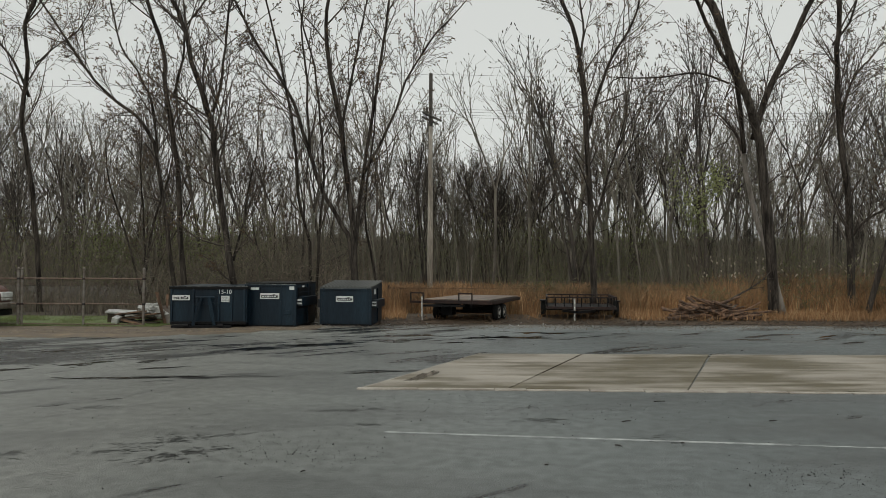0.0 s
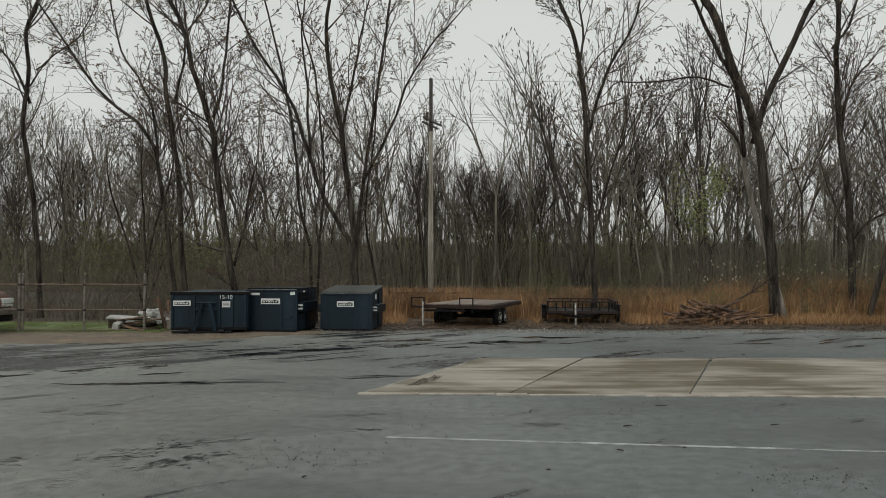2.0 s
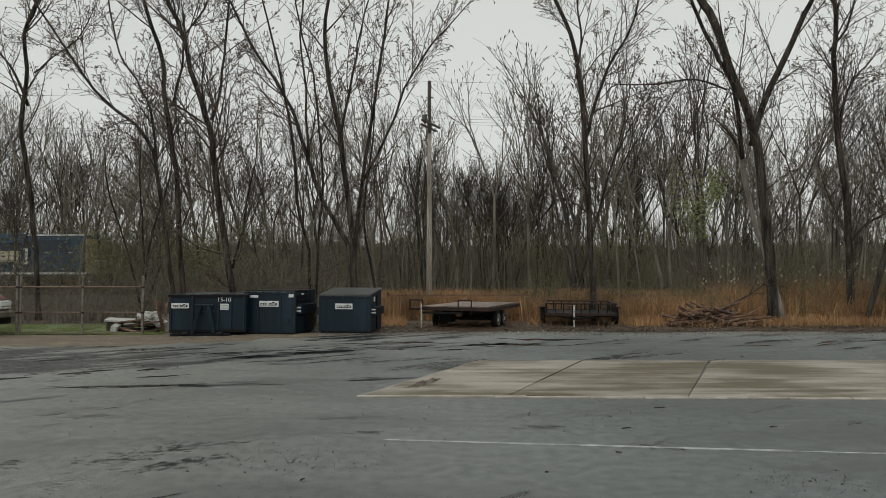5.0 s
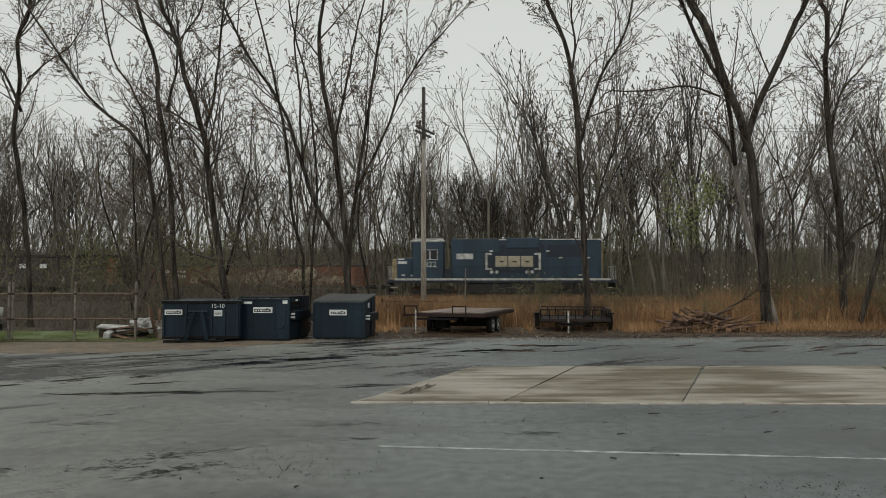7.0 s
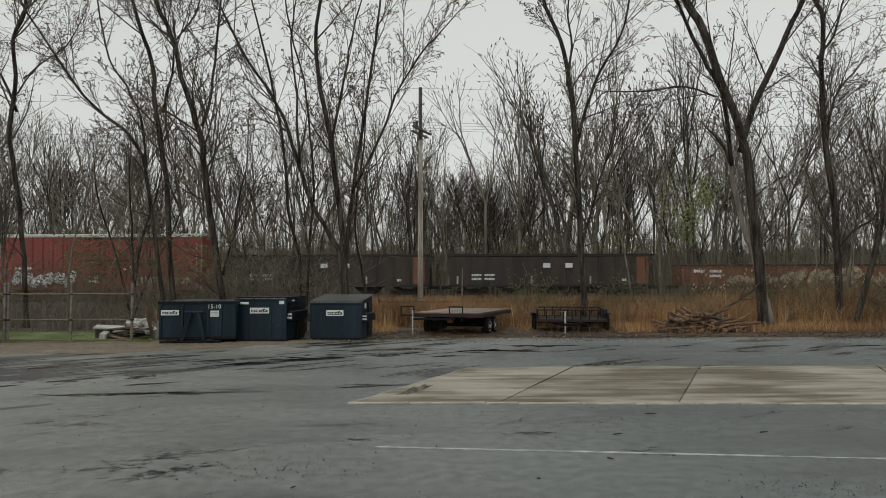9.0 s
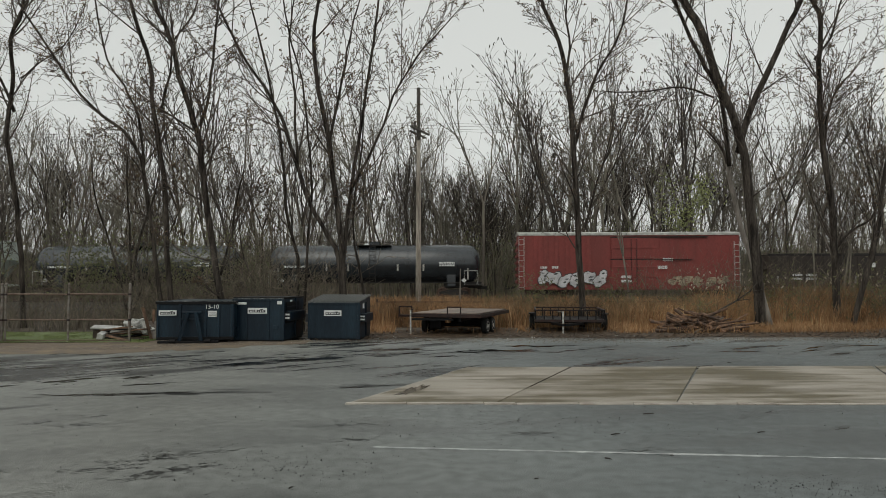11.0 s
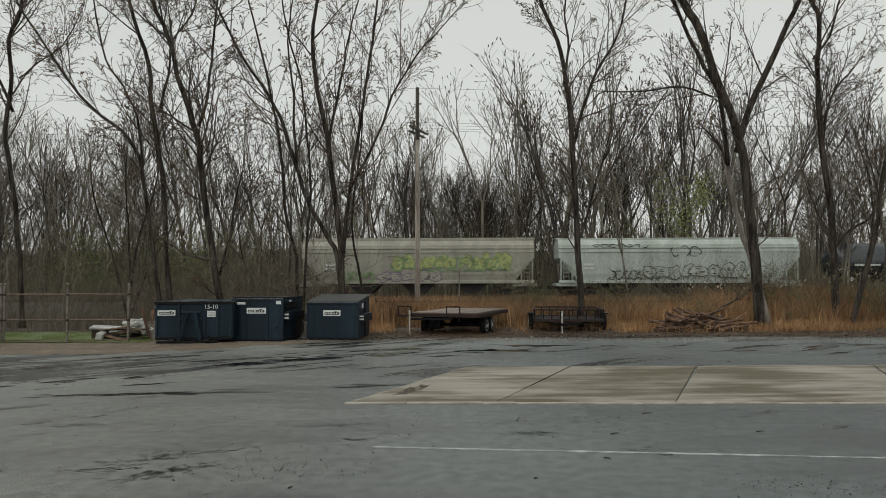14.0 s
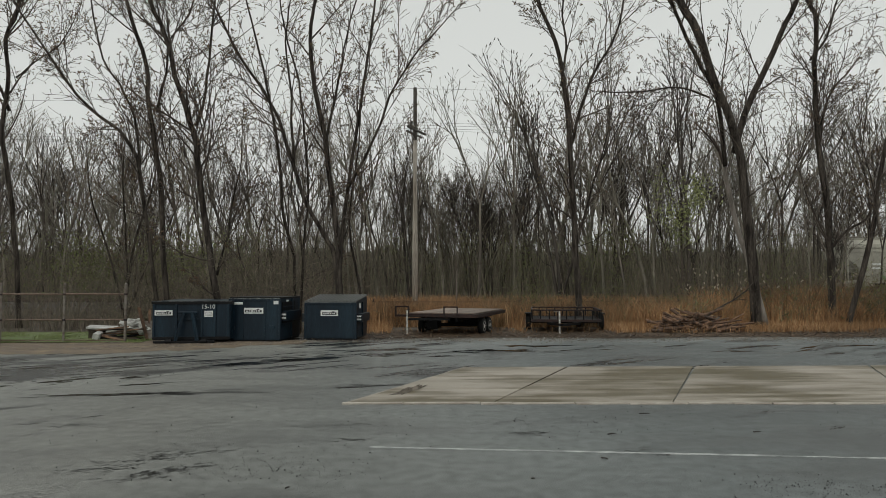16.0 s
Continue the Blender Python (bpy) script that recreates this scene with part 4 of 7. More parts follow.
    puddle(-0.32, 12.75, 0.22, 1.3, 77.1, POOL, -24, 0.0245)
    rng = random.Random(14)
    for i in range(26):
        x, y = rng.choice(((rng.uniform(-13, -5), rng.uniform(13.5, 21.5)), (rng.uniform(-6, 1), rng.uniform(17.5, 21.5)), (rng.uniform(2, 14), rng.uniform(19.5, 22.5))))
        puddle(x, y, rng.uniform(0.3, 1.5), rng.uniform(0.05, 0.2), i + 101.3, WATER, rng.uniform(12, 42), 0.0032)


def edge_trees():
    """bare trees along the edge of the lot."""
    big_tree(-17.86, 31, (
        (0.113, 0.068, 3, ((0.00, -0.06), (-0.13, 2.00), (-0.33, 5.27), (-0.58, 8.05), (-0.68, 9.56), (-0.43, 11.07), (-0.43, 12.58), (0.00, 13.84), (0.18, 15.60), (0.38, 18.12))),
        (0.068, 0.030, 3, ((-0.68, 9.56), (-1.13, 10.82), (-1.89, 11.82), (-2.90, 13.08), (-3.90, 15.60))),
        (0.038, 0.023, 3, ((-0.43, 11.07), (0.50, 11.70), (1.39, 12.58), (1.89, 13.84))),
    ), 1, "tall bare tree behind the fence")
    big_tree(-15.4, 36, (
        (0.10, 0.03, 2.0, ((0, -0.06), (0.1, 2.0), (0.5, 4.2), (1.3, 6.5), (1.6, 8.6))),
        (0.07, 0.03, 2.0, ((0, -0.06), (-0.5, 2.2), (-1.3, 4.5), (-1.9, 6.4), (-2.2, 8.2))),
        (0.07, 0.03, 2.0, ((0, -0.06), (0.0, 2.2), (-0.3, 5.0), (-0.4, 7.2), (-0.5, 9.0))),
        (0.06, 0.03, 2.0, ((0, -0.06), (0.9, 2.2), (1.9, 4.0), (2.6, 5.6))),
    ), 12, "dense bushy bare tree with brown buds behind the fence", density=0.8, buds=1.3, reach=2.6)
    big_tree(-9.96, 27, (
        (0.125, 0.046, 5, ((0.11, -0.06), (-0.13, 3.10), (-0.26, 5.95), (-0.55, 8.58), (-0.88, 10.34), (-1.43, 12.09), (-1.76, 13.85), (-2.08, 16.04))),
        (0.092, 0.033, 5, ((-0.18, -0.06), (-0.61, 2.66), (-0.99, 5.29), (-1.32, 6.83), (-1.97, 7.81), (-2.85, 8.47), (-3.95, 9.68), (-4.83, 11.00), (-5.92, 12.53), (-6.80, 13.85))),
        (0.053, 0.026, 4, ((-1.14, 6.39), (-1.49, 8.36), (-2.08, 9.68), (-2.85, 10.78), (-3.29, 12.53), (-3.62, 13.85))),
        (0.053, 0.026, 5, ((-0.55, 8.58), (-0.22, 10.12), (0.11, 11.22), (0.77, 12.31), (1.10, 13.85))),
    ), 2, "bare multi-stemmed tree behind the blue containers")
    big_tree(-7.58, 26, (
        (0.139, 0.070, 5, ((0.11, -0.06), (-0.21, 2.21), (-0.53, 3.69), (-0.74, 5.59), (-0.85, 6.86), (-1.06, 7.81), (-1.48, 9.39), (-1.90, 10.87), (-2.43, 12.14), (-2.85, 13.62))),
        (0.063, 0.032, 4, ((-1.06, 7.81), (-0.74, 8.55), (-0.57, 10.24), (-0.42, 12.14), (-0.36, 14.04))),
        (0.051, 0.025, 3, ((-0.21, 2.21), (0.11, 3.69), (0.27, 4.96), (0.49, 6.23))),
    ), 3, "bare forked tree behind the blue containers")
    big_tree(-3.33, 27, (
        (0.145, 0.046, 6, ((0.00, -0.06), (-0.09, 3.32), (-0.37, 5.51), (-0.59, 7.49), (-0.92, 9.24), (-1.14, 11.22), (-0.92, 12.97), (-0.70, 14.94))),
        (0.112, 0.033, 6, ((-0.04, -0.06), (-0.22, 2.88), (-0.70, 3.76), (-1.36, 5.07), (-1.91, 6.61), (-2.46, 8.36), (-3.55, 10.12), (-4.43, 11.65), (-5.09, 12.97), (-5.75, 14.51))),
        (0.086, 0.033, 6, ((-0.04, 2.88), (0.18, 5.29), (0.50, 7.70), (0.79, 9.68), (1.05, 11.65), (1.27, 13.41), (1.49, 15.16))),
        (0.059, 0.026, 3, ((0.22, 5.51), (1.27, 7.49), (1.93, 9.24), (2.81, 10.56), (3.69, 11.65))),
        (0.059, 0.026, 3, ((-1.84, 6.39), (-2.02, 9.24), (-2.24, 11.43), (-2.02, 13.19))),
        (0.059, 0.026, 4, ((-0.59, 7.49), (-0.15, 9.90), (0.18, 11.65), (0.61, 13.63))),
    ), 4, "large bare tree with several stems behind a blue container")
    big_tree(-2.55, 28, (
        (0.061, 0.027, 4, ((0.09, -0.06), (-0.18, 2.23), (-0.46, 3.37), (-0.50, 4.96), (-0.23, 6.78), (-0.09, 8.60))),
    ), 5, "thin leaning bare tree behind a blue container", density=0.5, reach=1.6)
    big_tree(-5.21, 28, (
        (0.082, 0.027, 3, ((-0.07, -0.06), (-0.16, 2.91), (-0.46, 4.73), (-0.68, 7.01), (-1.02, 8.83), (-1.48, 11.10), (-1.93, 12.92), (-2.28, 14.29))),
        (0.061, 0.027, 3, ((0.11, -0.06), (0.25, 3.37), (0.46, 5.64), (0.25, 7.92), (0.00, 10.19), (-0.57, 12.24), (-0.80, 13.83))),
    ), 6, "pair of slender bare trees behind the blue containers", density=0.5)
    big_tree(6.61, 30, (
        (0.146, 0.059, 3, ((0.00, -0.06), (-0.17, 3.22), (-0.29, 5.29), (-0.49, 8.34), (-0.73, 10.78), (-1.10, 12.24), (-1.71, 13.70), (-2.07, 15.16), (-2.44, 17.36))),
        (0.080, 0.037, 4, ((-0.37, 7.85), (0.17, 9.68), (0.66, 11.02), (1.58, 12.48), (1.95, 13.70), (2.19, 15.41))),
        (0.059, 0.029, 4, ((-0.73, 10.53), (-0.49, 12.24), (-0.61, 13.70), (-0.37, 15.65))),
    ), 7, "tall bare tree behind the small trailer")
    big_tree(13.76, 29, (
        (0.212, 0.141, 6, ((0.05, -0.06), (-0.14, 2.00), (-0.42, 4.36), (-0.71, 7.42), (-1.37, 9.07), (-1.96, 10.72), (-2.55, 12.37), (-3.13, 13.55), (-3.61, 15.20))),
        (0.141, 0.092, 6, ((-0.71, 7.42), (-0.07, 9.31), (0.75, 11.19), (1.70, 13.08), (2.05, 14.02), (2.64, 15.90))),
        (0.127, 0.092, 12, ((0.47, -0.06), (-0.14, 2.47), (-0.54, 4.36), (-1.13, 6.95))),
        (0.092, 0.064, 6, ((-1.11, 6.83), (-1.56, 9.78), (-2.19, 10.95), (-2.97, 12.84), (-3.39, 13.78), (-3.96, 15.43))),
        (0.049, 0.021, 6, ((-1.72, 9.78), (-3.02, 10.25), (-4.43, 10.13), (-6.32, 9.97), (-6.79, 9.66))),
    ), 8, "large forked tree with a pale stripped second stem", bark=(BARK, BARK, BARK_PALE, BARK, BARK))
    big_tree(17.65, 30, (
        (0.161, 0.080, 3, ((0.00, -0.06), (-0.07, 2.73), (-0.44, 5.66), (-0.61, 8.83), (-0.68, 11.51), (-0.73, 13.21), (-1.05, 14.19), (-1.41, 15.90))),
        (0.066, 0.029, 2, ((-0.12, 3.22), (0.78, 4.19), (1.63, 4.68), (2.24, 5.66))),
        (0.066, 0.037, 4, ((-0.49, 7.61), (-0.07, 9.07), (0.54, 10.53), (1.27, 11.26))),
        (0.059, 0.029, 4, ((-0.68, 11.75), (0.05, 12.73), (0.54, 14.19), (1.02, 15.65))),
    ), 9, "tall bare tree at the edge of the lot")
    big_tree(17.70, 29, (
        (0.120, 0.071, 3, ((0.00, -0.06), (0.35, 1.76), (0.94, 3.89), (1.34, 6.24), (1.77, 8.60), (2.47, 11.43), (2.95, 14.25))),
    ), 10, "leaning bare tree at the edge of the lot")


# ---- things at the edge of the lot ----
def label_plate(parent, m, w, h, bars=True, name="label"):
    """a white sticker with a dark framed mark that cannot be lettered."""
    bm = bmesh.new()
    box(bm, (-w / 2, -0.004, -h / 2), (w / 2, 0.004, h / 2), m, 0.002)
    pl = part(name, bm, WHITE_L, parent, "white sticker with a dark mark")
    if bars:
        bm = bmesh.new()
        box(bm, (-w * 0.42, -0.006, -h * 0.30), (w * 0.42, -0.0045, h * 0.14), m)
        box(bm, (w * 0.16, -0.006, h * 0.14), (w * 0.30, -0.0045, h * 0.30), m)
        part("mark", bm, INK, pl)
        a = -w * 0.37
        for k, bw in enumerate((0.10, 0.07, 0.11, 0.06, 0.05, 0.09)):
            part("mark_bar", boxes(((a, -0.008, -h * (0.17 - 0.03 * (k % 2))), (a + w * bw, -0.0065, h * (0.01 + 0.03 * (k % 3)))), m=m), WHITE_L, pl)
            a += w * (bw + 0.045)
    return pl


def front_load_bin(m, w, d, hf, hb, label, sliding=False, lids=True):
    """a steel refuse bin: ribbed body, fork pockets, rim, lids."""
    bin_ = thing("waste_container", m, label, "dumpster", "blue waste containers")
    bm = bmesh.new()
    prism(bm, [(0, 0.06), (d, 0.06), (d, hb), (0, hf)], -w / 2, w / 2, Matrix(((0, 1, 0, 0), (1, 0, 0, 0), (0, 0, 1, 0), (0, 0, 0, 1))))
    bmesh.ops.bevel(bm, geom=list(bm.edges), offset=0.02, segments=2, affect='EDGES')
    part("body", bm, NAVY, bin_)
    part("base_frame", boxes(((-w / 2 + 0.03, 0.03, 0.0), (w / 2 - 0.03, 0.13, 0.09)), ((-w / 2 + 0.03, d - 0.13, 0.0), (w / 2 - 0.03, d - 0.03, 0.09)),
                             ((-w / 2 + 0.03, 0.03, 0.0), (-w / 2 + 0.13, d - 0.03, 0.085)), ((w / 2 - 0.13, 0.03, 0.0), (w / 2 - 0.03, d - 0.03, 0.085))), BLACK, bin_)
    part("rim", boxes(((-w / 2 - 0.03, -0.03, hf - 0.07), (w / 2 + 0.03, 0.03, hf + 0.005)), bevel=0.008), NAVY, bin_)
    for s in (-1, 1):
        part("corner_post", boxes(((s * w / 2 - 0.04, -0.02, 0.05), (s * w / 2 + 0.04, 0.05, hf - 0.06)), bevel=0.01), NAVY, bin_)
        part("side_rib", boxes(((s * (w / 2 + 0.02) - 0.02, d * 0.55, 0.1), (s * (w / 2 + 0.02) + 0.02, d * 0.62, hf)), bevel=0.006), NAVY, bin_)
        pk = part("fork_pocket", boxes(((s * (w / 2 + 0.09) - 0.09, 0.18, hf * 0.48), (s * (w / 2 + 0.09) + 0.09, d * 0.8, hf * 0.70)), bevel=0.012), NAVY, bin_)
        # solid pocket: a dark plate paints the shade of its open mouth
        part("pocket_mouth", boxes(((s * (w / 2 + 0.09) - 0.065, 0.172, hf * 0.5), (s * (w / 2 + 0.09) + 0.065, 0.182, hf * 0.68))), INK, pk)
        if s > 0:
            for k in range(2):
                part("reflective_strip", boxes(((w / 2 + 0.01, 0.165, hf * (0.53 + 0.08 * k)), (w / 2 + 0.16, 0.171, hf * (0.57 + 0.08 * k)))), WHITE_L, pk)
            label_plate(bin_, pose(w / 2 + 0.012, d * 0.35, hf * 0.9, 0, 0, 90), 0.22, 0.17, False, "sticker")
    part("worn_edge", boxes(((-w / 2 - 0.02, -0.034, hf - 0.012), (w / 2 + 0.02, -0.022, hf + 0.009))), CHIPPED, bin_, "chipped edge of the rim")
    label_plate(bin_, pose(-0.02 * w, -0.012, hf * 0.72), 0.60 if lids else 0.68, 0.19)
    if lids:
        for s in (-1, 1):
            a, c = sorted((s * 0.015, s * (w / 2 + 0.02)))
            L = math.hypot(d + 0.06, hb - hf)
            tilt = math.degrees(math.atan2(hb - hf, d))
            mm = pose(0, -0.05, hf + 0.012, tilt)
            bm = boxes(((a, 0, 0), (c, L, 0.03)), bevel=0.008, m=mm)
            lid = part("lid", bm, LID, bin_, "grey ribbed plastic lid")
            n = 7
            for k in range(n):
                xx = a + (c - a) * (k + 0.5) / n
                part("lid_rib", boxes(((xx - 0.028, 0.03, 0.028), (xx + 0.028, L - 0.05, 0.055)), bevel=0.006, m=mm), LID, lid)
        part("hinge_bar", rods(((-w / 2, d + 0.02, hb + 0.03), (w / 2, d + 0.02, hb + 0.03), 0.02)), BLACK, bin_)
    else:
        part("top_cover", boxes(((-w / 2 - 0.02, 0.03, hf - 0.005), (w / 2 + 0.02, d, hf + 0.05)), bevel=0.012), BLACK, bin_, "dark flat cover")
        for x in (-0.22 * w, 0.22 * w):
            part("front_rib", boxes(((x - 0.02, -0.022, 0.1), (x + 0.02, 0.002, hf - 0.08)), bevel=0.006), NAVY, bin_)
        label_plate(bin_, pose(-0.32 * w, -0.012, hf * 0.89), 0.30, 0.08, False, "sticker")
        label_plate(bin_, pose(0.43 * w, -0.012, hf * 0.92), 0.17, 0.14, False, "sticker")
        sl = part("side_door", boxes(((w / 2 + 0.004, 0.2, hf * 0.42), (w / 2 + 0.03, d * 0.7, hf * 0.92)), bevel=0.008), BLACK, bin_, "dark sliding side door")
        for k in range(4):
            part("door_slat", boxes(((w / 2 + 0.03, 0.24, hf * (0.5 + 0.1 * k)), (w / 2 + 0.045, d * 0.66, hf * (0.52 + 0.1 * k)))), NAVY, sl)
        for a, c, z in ((-w / 2 - 0.02, -w / 2 + 0.2, 0.28), (w * 0.3, w * 0.4, 0.30)):
            part("corner_guard", boxes(((a, -0.05, z * hf), (c, -0.01, (z + 0.08) * hf)), bevel=0.008), NAVY, bin_)
    return bin_


def hook_container(m, w, d, h):
    """a small roll-off container: ribbed ends, hook frame, skids."""
    c = thing("waste_container", m, "dark blue roll-off container with a hook frame on its front", "dumpster", "blue waste containers")
    part("body", boxes(((-w / 2, 0, 0.12), (w / 2, d, h)), bevel=0.02), NAVY, c)
    part("top_rail", boxes(((-w / 2 - 0.05, -0.05, h - 0.09), (w / 2 + 0.05, 0.06, h + 0.01)), ((-w / 2 - 0.05, 0.062, h - 0.09), (-w / 2 + 0.06, d, h + 0.01)), ((w / 2 - 0.06, 0.062, h - 0.09), (w / 2 + 0.05, d, h + 0.01)), bevel=0.012), BLACK, c)
    part("worn_edge", boxes(((-w / 2 - 0.045, -0.054, h + 0.002), (w / 2 + 0.045, -0.02, h + 0.016)), bevel=0.004), CHIPPED, c, "chipped pale edge of the top rail")
    for x in (-0.49, -0.20, 0.13, 0.30, 0.47):
        part("front_rib", boxes(((x * w - 0.035, -0.05, 0.14), (x * w + 0.035, 0.002, h - 0.09)), bevel=0.01), NAVY, c)
    part("bottom_rail", boxes(((-w / 2, -0.07, 0.1), (w / 2, 0.002, 0.2)), bevel=0.01), BLACK, c)
    part("floor_step", boxes(((-w / 2 + 0.1, -0.32, 0.02), (w * 0.32, -0.07, 0.09)), bevel=0.01), BLACK, c)
    for s in (-1, 1):
        bm = bmesh.new()
        beam(bm, (-0.04 * w + s * 0.34, -0.30, 0.09), (-0.04 * w + s * 0.13, -0.14, h * 0.74), 0.08, 0.08)
        part("hook_leg", bm, NAVY, c)
        part("roller", rods(((-0.04 * w + s * 0.55 - 0.09, -0.28, 0.075), (-0.04 * w + s * 0.55 + 0.09, -0.28, 0.075), 0.075), n=16), BLACK, c)
        part("skid", boxes(((s * 0.4 - 0.05, 0.0, 0.0), (s * 0.4 + 0.05, d, 0.12))), BLACK, c)
    part("hook_bar", rods(((-0.04 * w - 0.30, -0.14, h * 0.74), (-0.04 * w + 0.30, -0.14, h * 0.74), 0.035), n=12), NAVY, c)
    part("cross_bar", boxes(((-0.04 * w - 0.42, -0.052, h * 0.55), (-0.04 * w + 0.42, -0.02, h * 0.6)), bevel=0.006), NAVY, c)
    label_plate(c, pose(-0.36 * w, -0.062, h * 0.73), 0.56, 0.17)
    label_plate(c, pose(0.215 * w, -0.012, h * 0.70), 0.27, 0.2, False, "sticker")
    bm = bmesh.new()
    for k in range(3):
        box(bm, (0.17 * w, -0.019, h * (0.66 + 0.03 * k)), (0.26 * w, -0.0165, h * (0.668 + 0.03 * k)))
    part("small_print", bm, INK, c)
    word("15-10", 0.19, WHITE_L, c, pose(0.215 * w, -0.062, h * 0.87, 90))
    return c


def wheel(parent, m, r, wd, name="wheel"):
    """a tyre and a dished rim on the local x axis."""
    bm = bmesh.new()
    lathe(bm, [(-wd / 2, r * 0.62), (-wd / 2, r * 0.9), (-wd * 0.36, r), (wd * 0.36, r), (wd / 2, r * 0.9), (wd / 2, r * 0.62)], m, 24)
    w = part(name, bm, RUBBER, parent)
    bm = bmesh.new()
    lathe(bm, [(-wd * 0.52, r * 0.28), (-wd * 0.45, r * 0.55), (-wd * 0.53, r * 0.6), (-wd * 0.5, r * 0.63), (wd * 0.5, r * 0.63), (wd * 0.53, r * 0.6), (wd * 0.42, r * 0.5), (wd * 0.52, r * 0.2)], m, 24)
    part("rim", bm, RIM, w, "pale steel rim")
    return w


def flatbed(m):
    """a tandem-axle flat trailer: local y runs from the tongue end to the tail."""
    t = thing("flatbed_trailer", m, "low rusty flatbed trailer with wet plank deck and tandem wheels", "trailer")
    w, L, z = 2.6, 4.4, 0.80
    for s in (-1, 1):
        part("side_rail", boxes(((s * w / 2 - 0.04, 0, z - 0.13), (s * w / 2 + 0.04, L, z)), bevel=0.008), RUSTY, t)
    part("end_rail", boxes(((-w / 2 + 0.04, -0.0, z - 0.13), (w / 2 - 0.04, 0.08, z - 0.002)), bevel=0.008), RUSTY, t)
    part("end_rail", boxes(((-w / 2 + 0.04, L - 0.08, z - 0.13), (w / 2 - 0.04, L, z - 0.002)), bevel=0.008), RUSTY, t)
    n = 13
    for k in range(n):
        x = -w / 2 + 0.05 + (w - 0.1) * k / n
        part("plank", boxes(((x, 0.02, z + 0.002), (x + (w - 0.1) / n - 0.012, L - 0.02, z + 0.04)), bevel=0.006), DECK, t)
    for k in range(5):
        y = 0.4 + k * 0.95
        part("crossmember", boxes(((-w / 2 + 0.04, y, z - 0.12), (w / 2 - 0.04, y + 0.06, z - 0.02))), RUSTY, t)
    for s in (-1, 1):
        part("frame_beam", boxes(((s * 0.55 - 0.04, 0.1, z - 0.27), (s * 0.55 + 0.04, L - 0.2, z - 0.125))), BLACK, t)
        for y in (1.3, 2.1):
            wheel(t, pose(s * (w / 2 - 0.12), y, 0.31), 0.31, 0.2)
        part("mud_guard", boxes(((s * (w / 2 - 0.2) - 0.14, 0.85, z - 0.17), (s * (w / 2 - 0.2) + 0.14, 2.55, z - 0.135)), bevel=0.01), BLACK, t)
    part("axle", rods(((-w / 2 + 0.2, 1.3, 0.31), (w / 2 - 0.2, 1.3, 0.31), 0.035)), BLACK, t)
    part("axle", rods(((-w / 2 + 0.2, 2.1, 0.31), (w / 2 - 0.2, 2.1, 0.31), 0.035)), BLACK, t)
    part("tool_box", boxes(((-0.6, 2.6, 0.22), (0.75, 3.2, z - 0.13)), bevel=0.02), BLACK, t)
    part("spare_block", boxes(((-0.9, 0.9, 0.18), (-0.45, 1.4, z - 0.13)), bevel=0.03), BLACK, t)
    # stake frames at the near corners
    for x in (-w / 2 - 0.47, 0.12):
        bm = bmesh.new()
        for xx in (x, x + 0.5):
            box(bm, (xx - 0.02, -0.03, z - 0.1), (xx + 0.02, 0.01, z + 0.27))
        box(bm, (x - 0.02, -0.03, z + 0.23), (x + 0.52, 0.01, z + 0.275))
        if x < -1:
            box(bm, (x - 0.03, -0.03, z - 0.12), (-w / 2 - 0.04, 0.05, z - 0.04))
        part("stake_frame", bm, RUSTY, t)
    jack = part("jack", rods(((-w / 2 + 0.05, -0.18, 0.06), (-w / 2 + 0.05, -0.18, z + 0.14), 0.03), n=12), RIM, t, "pale galvanised tongue jack")
    part("jack_foot", boxes(((-w / 2 - 0.05, -0.28, 0.0), (-w / 2 + 0.15, -0.08, 0.05)), bevel=0.01), BLACK, jack)
    part("jack_crank", rods(((-w / 2 + 0.05, -0.18, z + 0.14), (-w / 2 + 0.18, -0.24, z + 0.16), 0.012)), BLACK, jack)
    bm = bmesh.new()
    beam(bm, (-0.55, 0.12, z - 0.2), (-w / 2 + 0.1, -0.2, z - 0.2), 0.07, 0.08)
    beam(bm, (0.3, 0.12, z - 0.2), (-w / 2 + 0.12, -0.24, z - 0.2), 0.06, 0.07)
    return part("tongue", bm, BLACK, t) and t


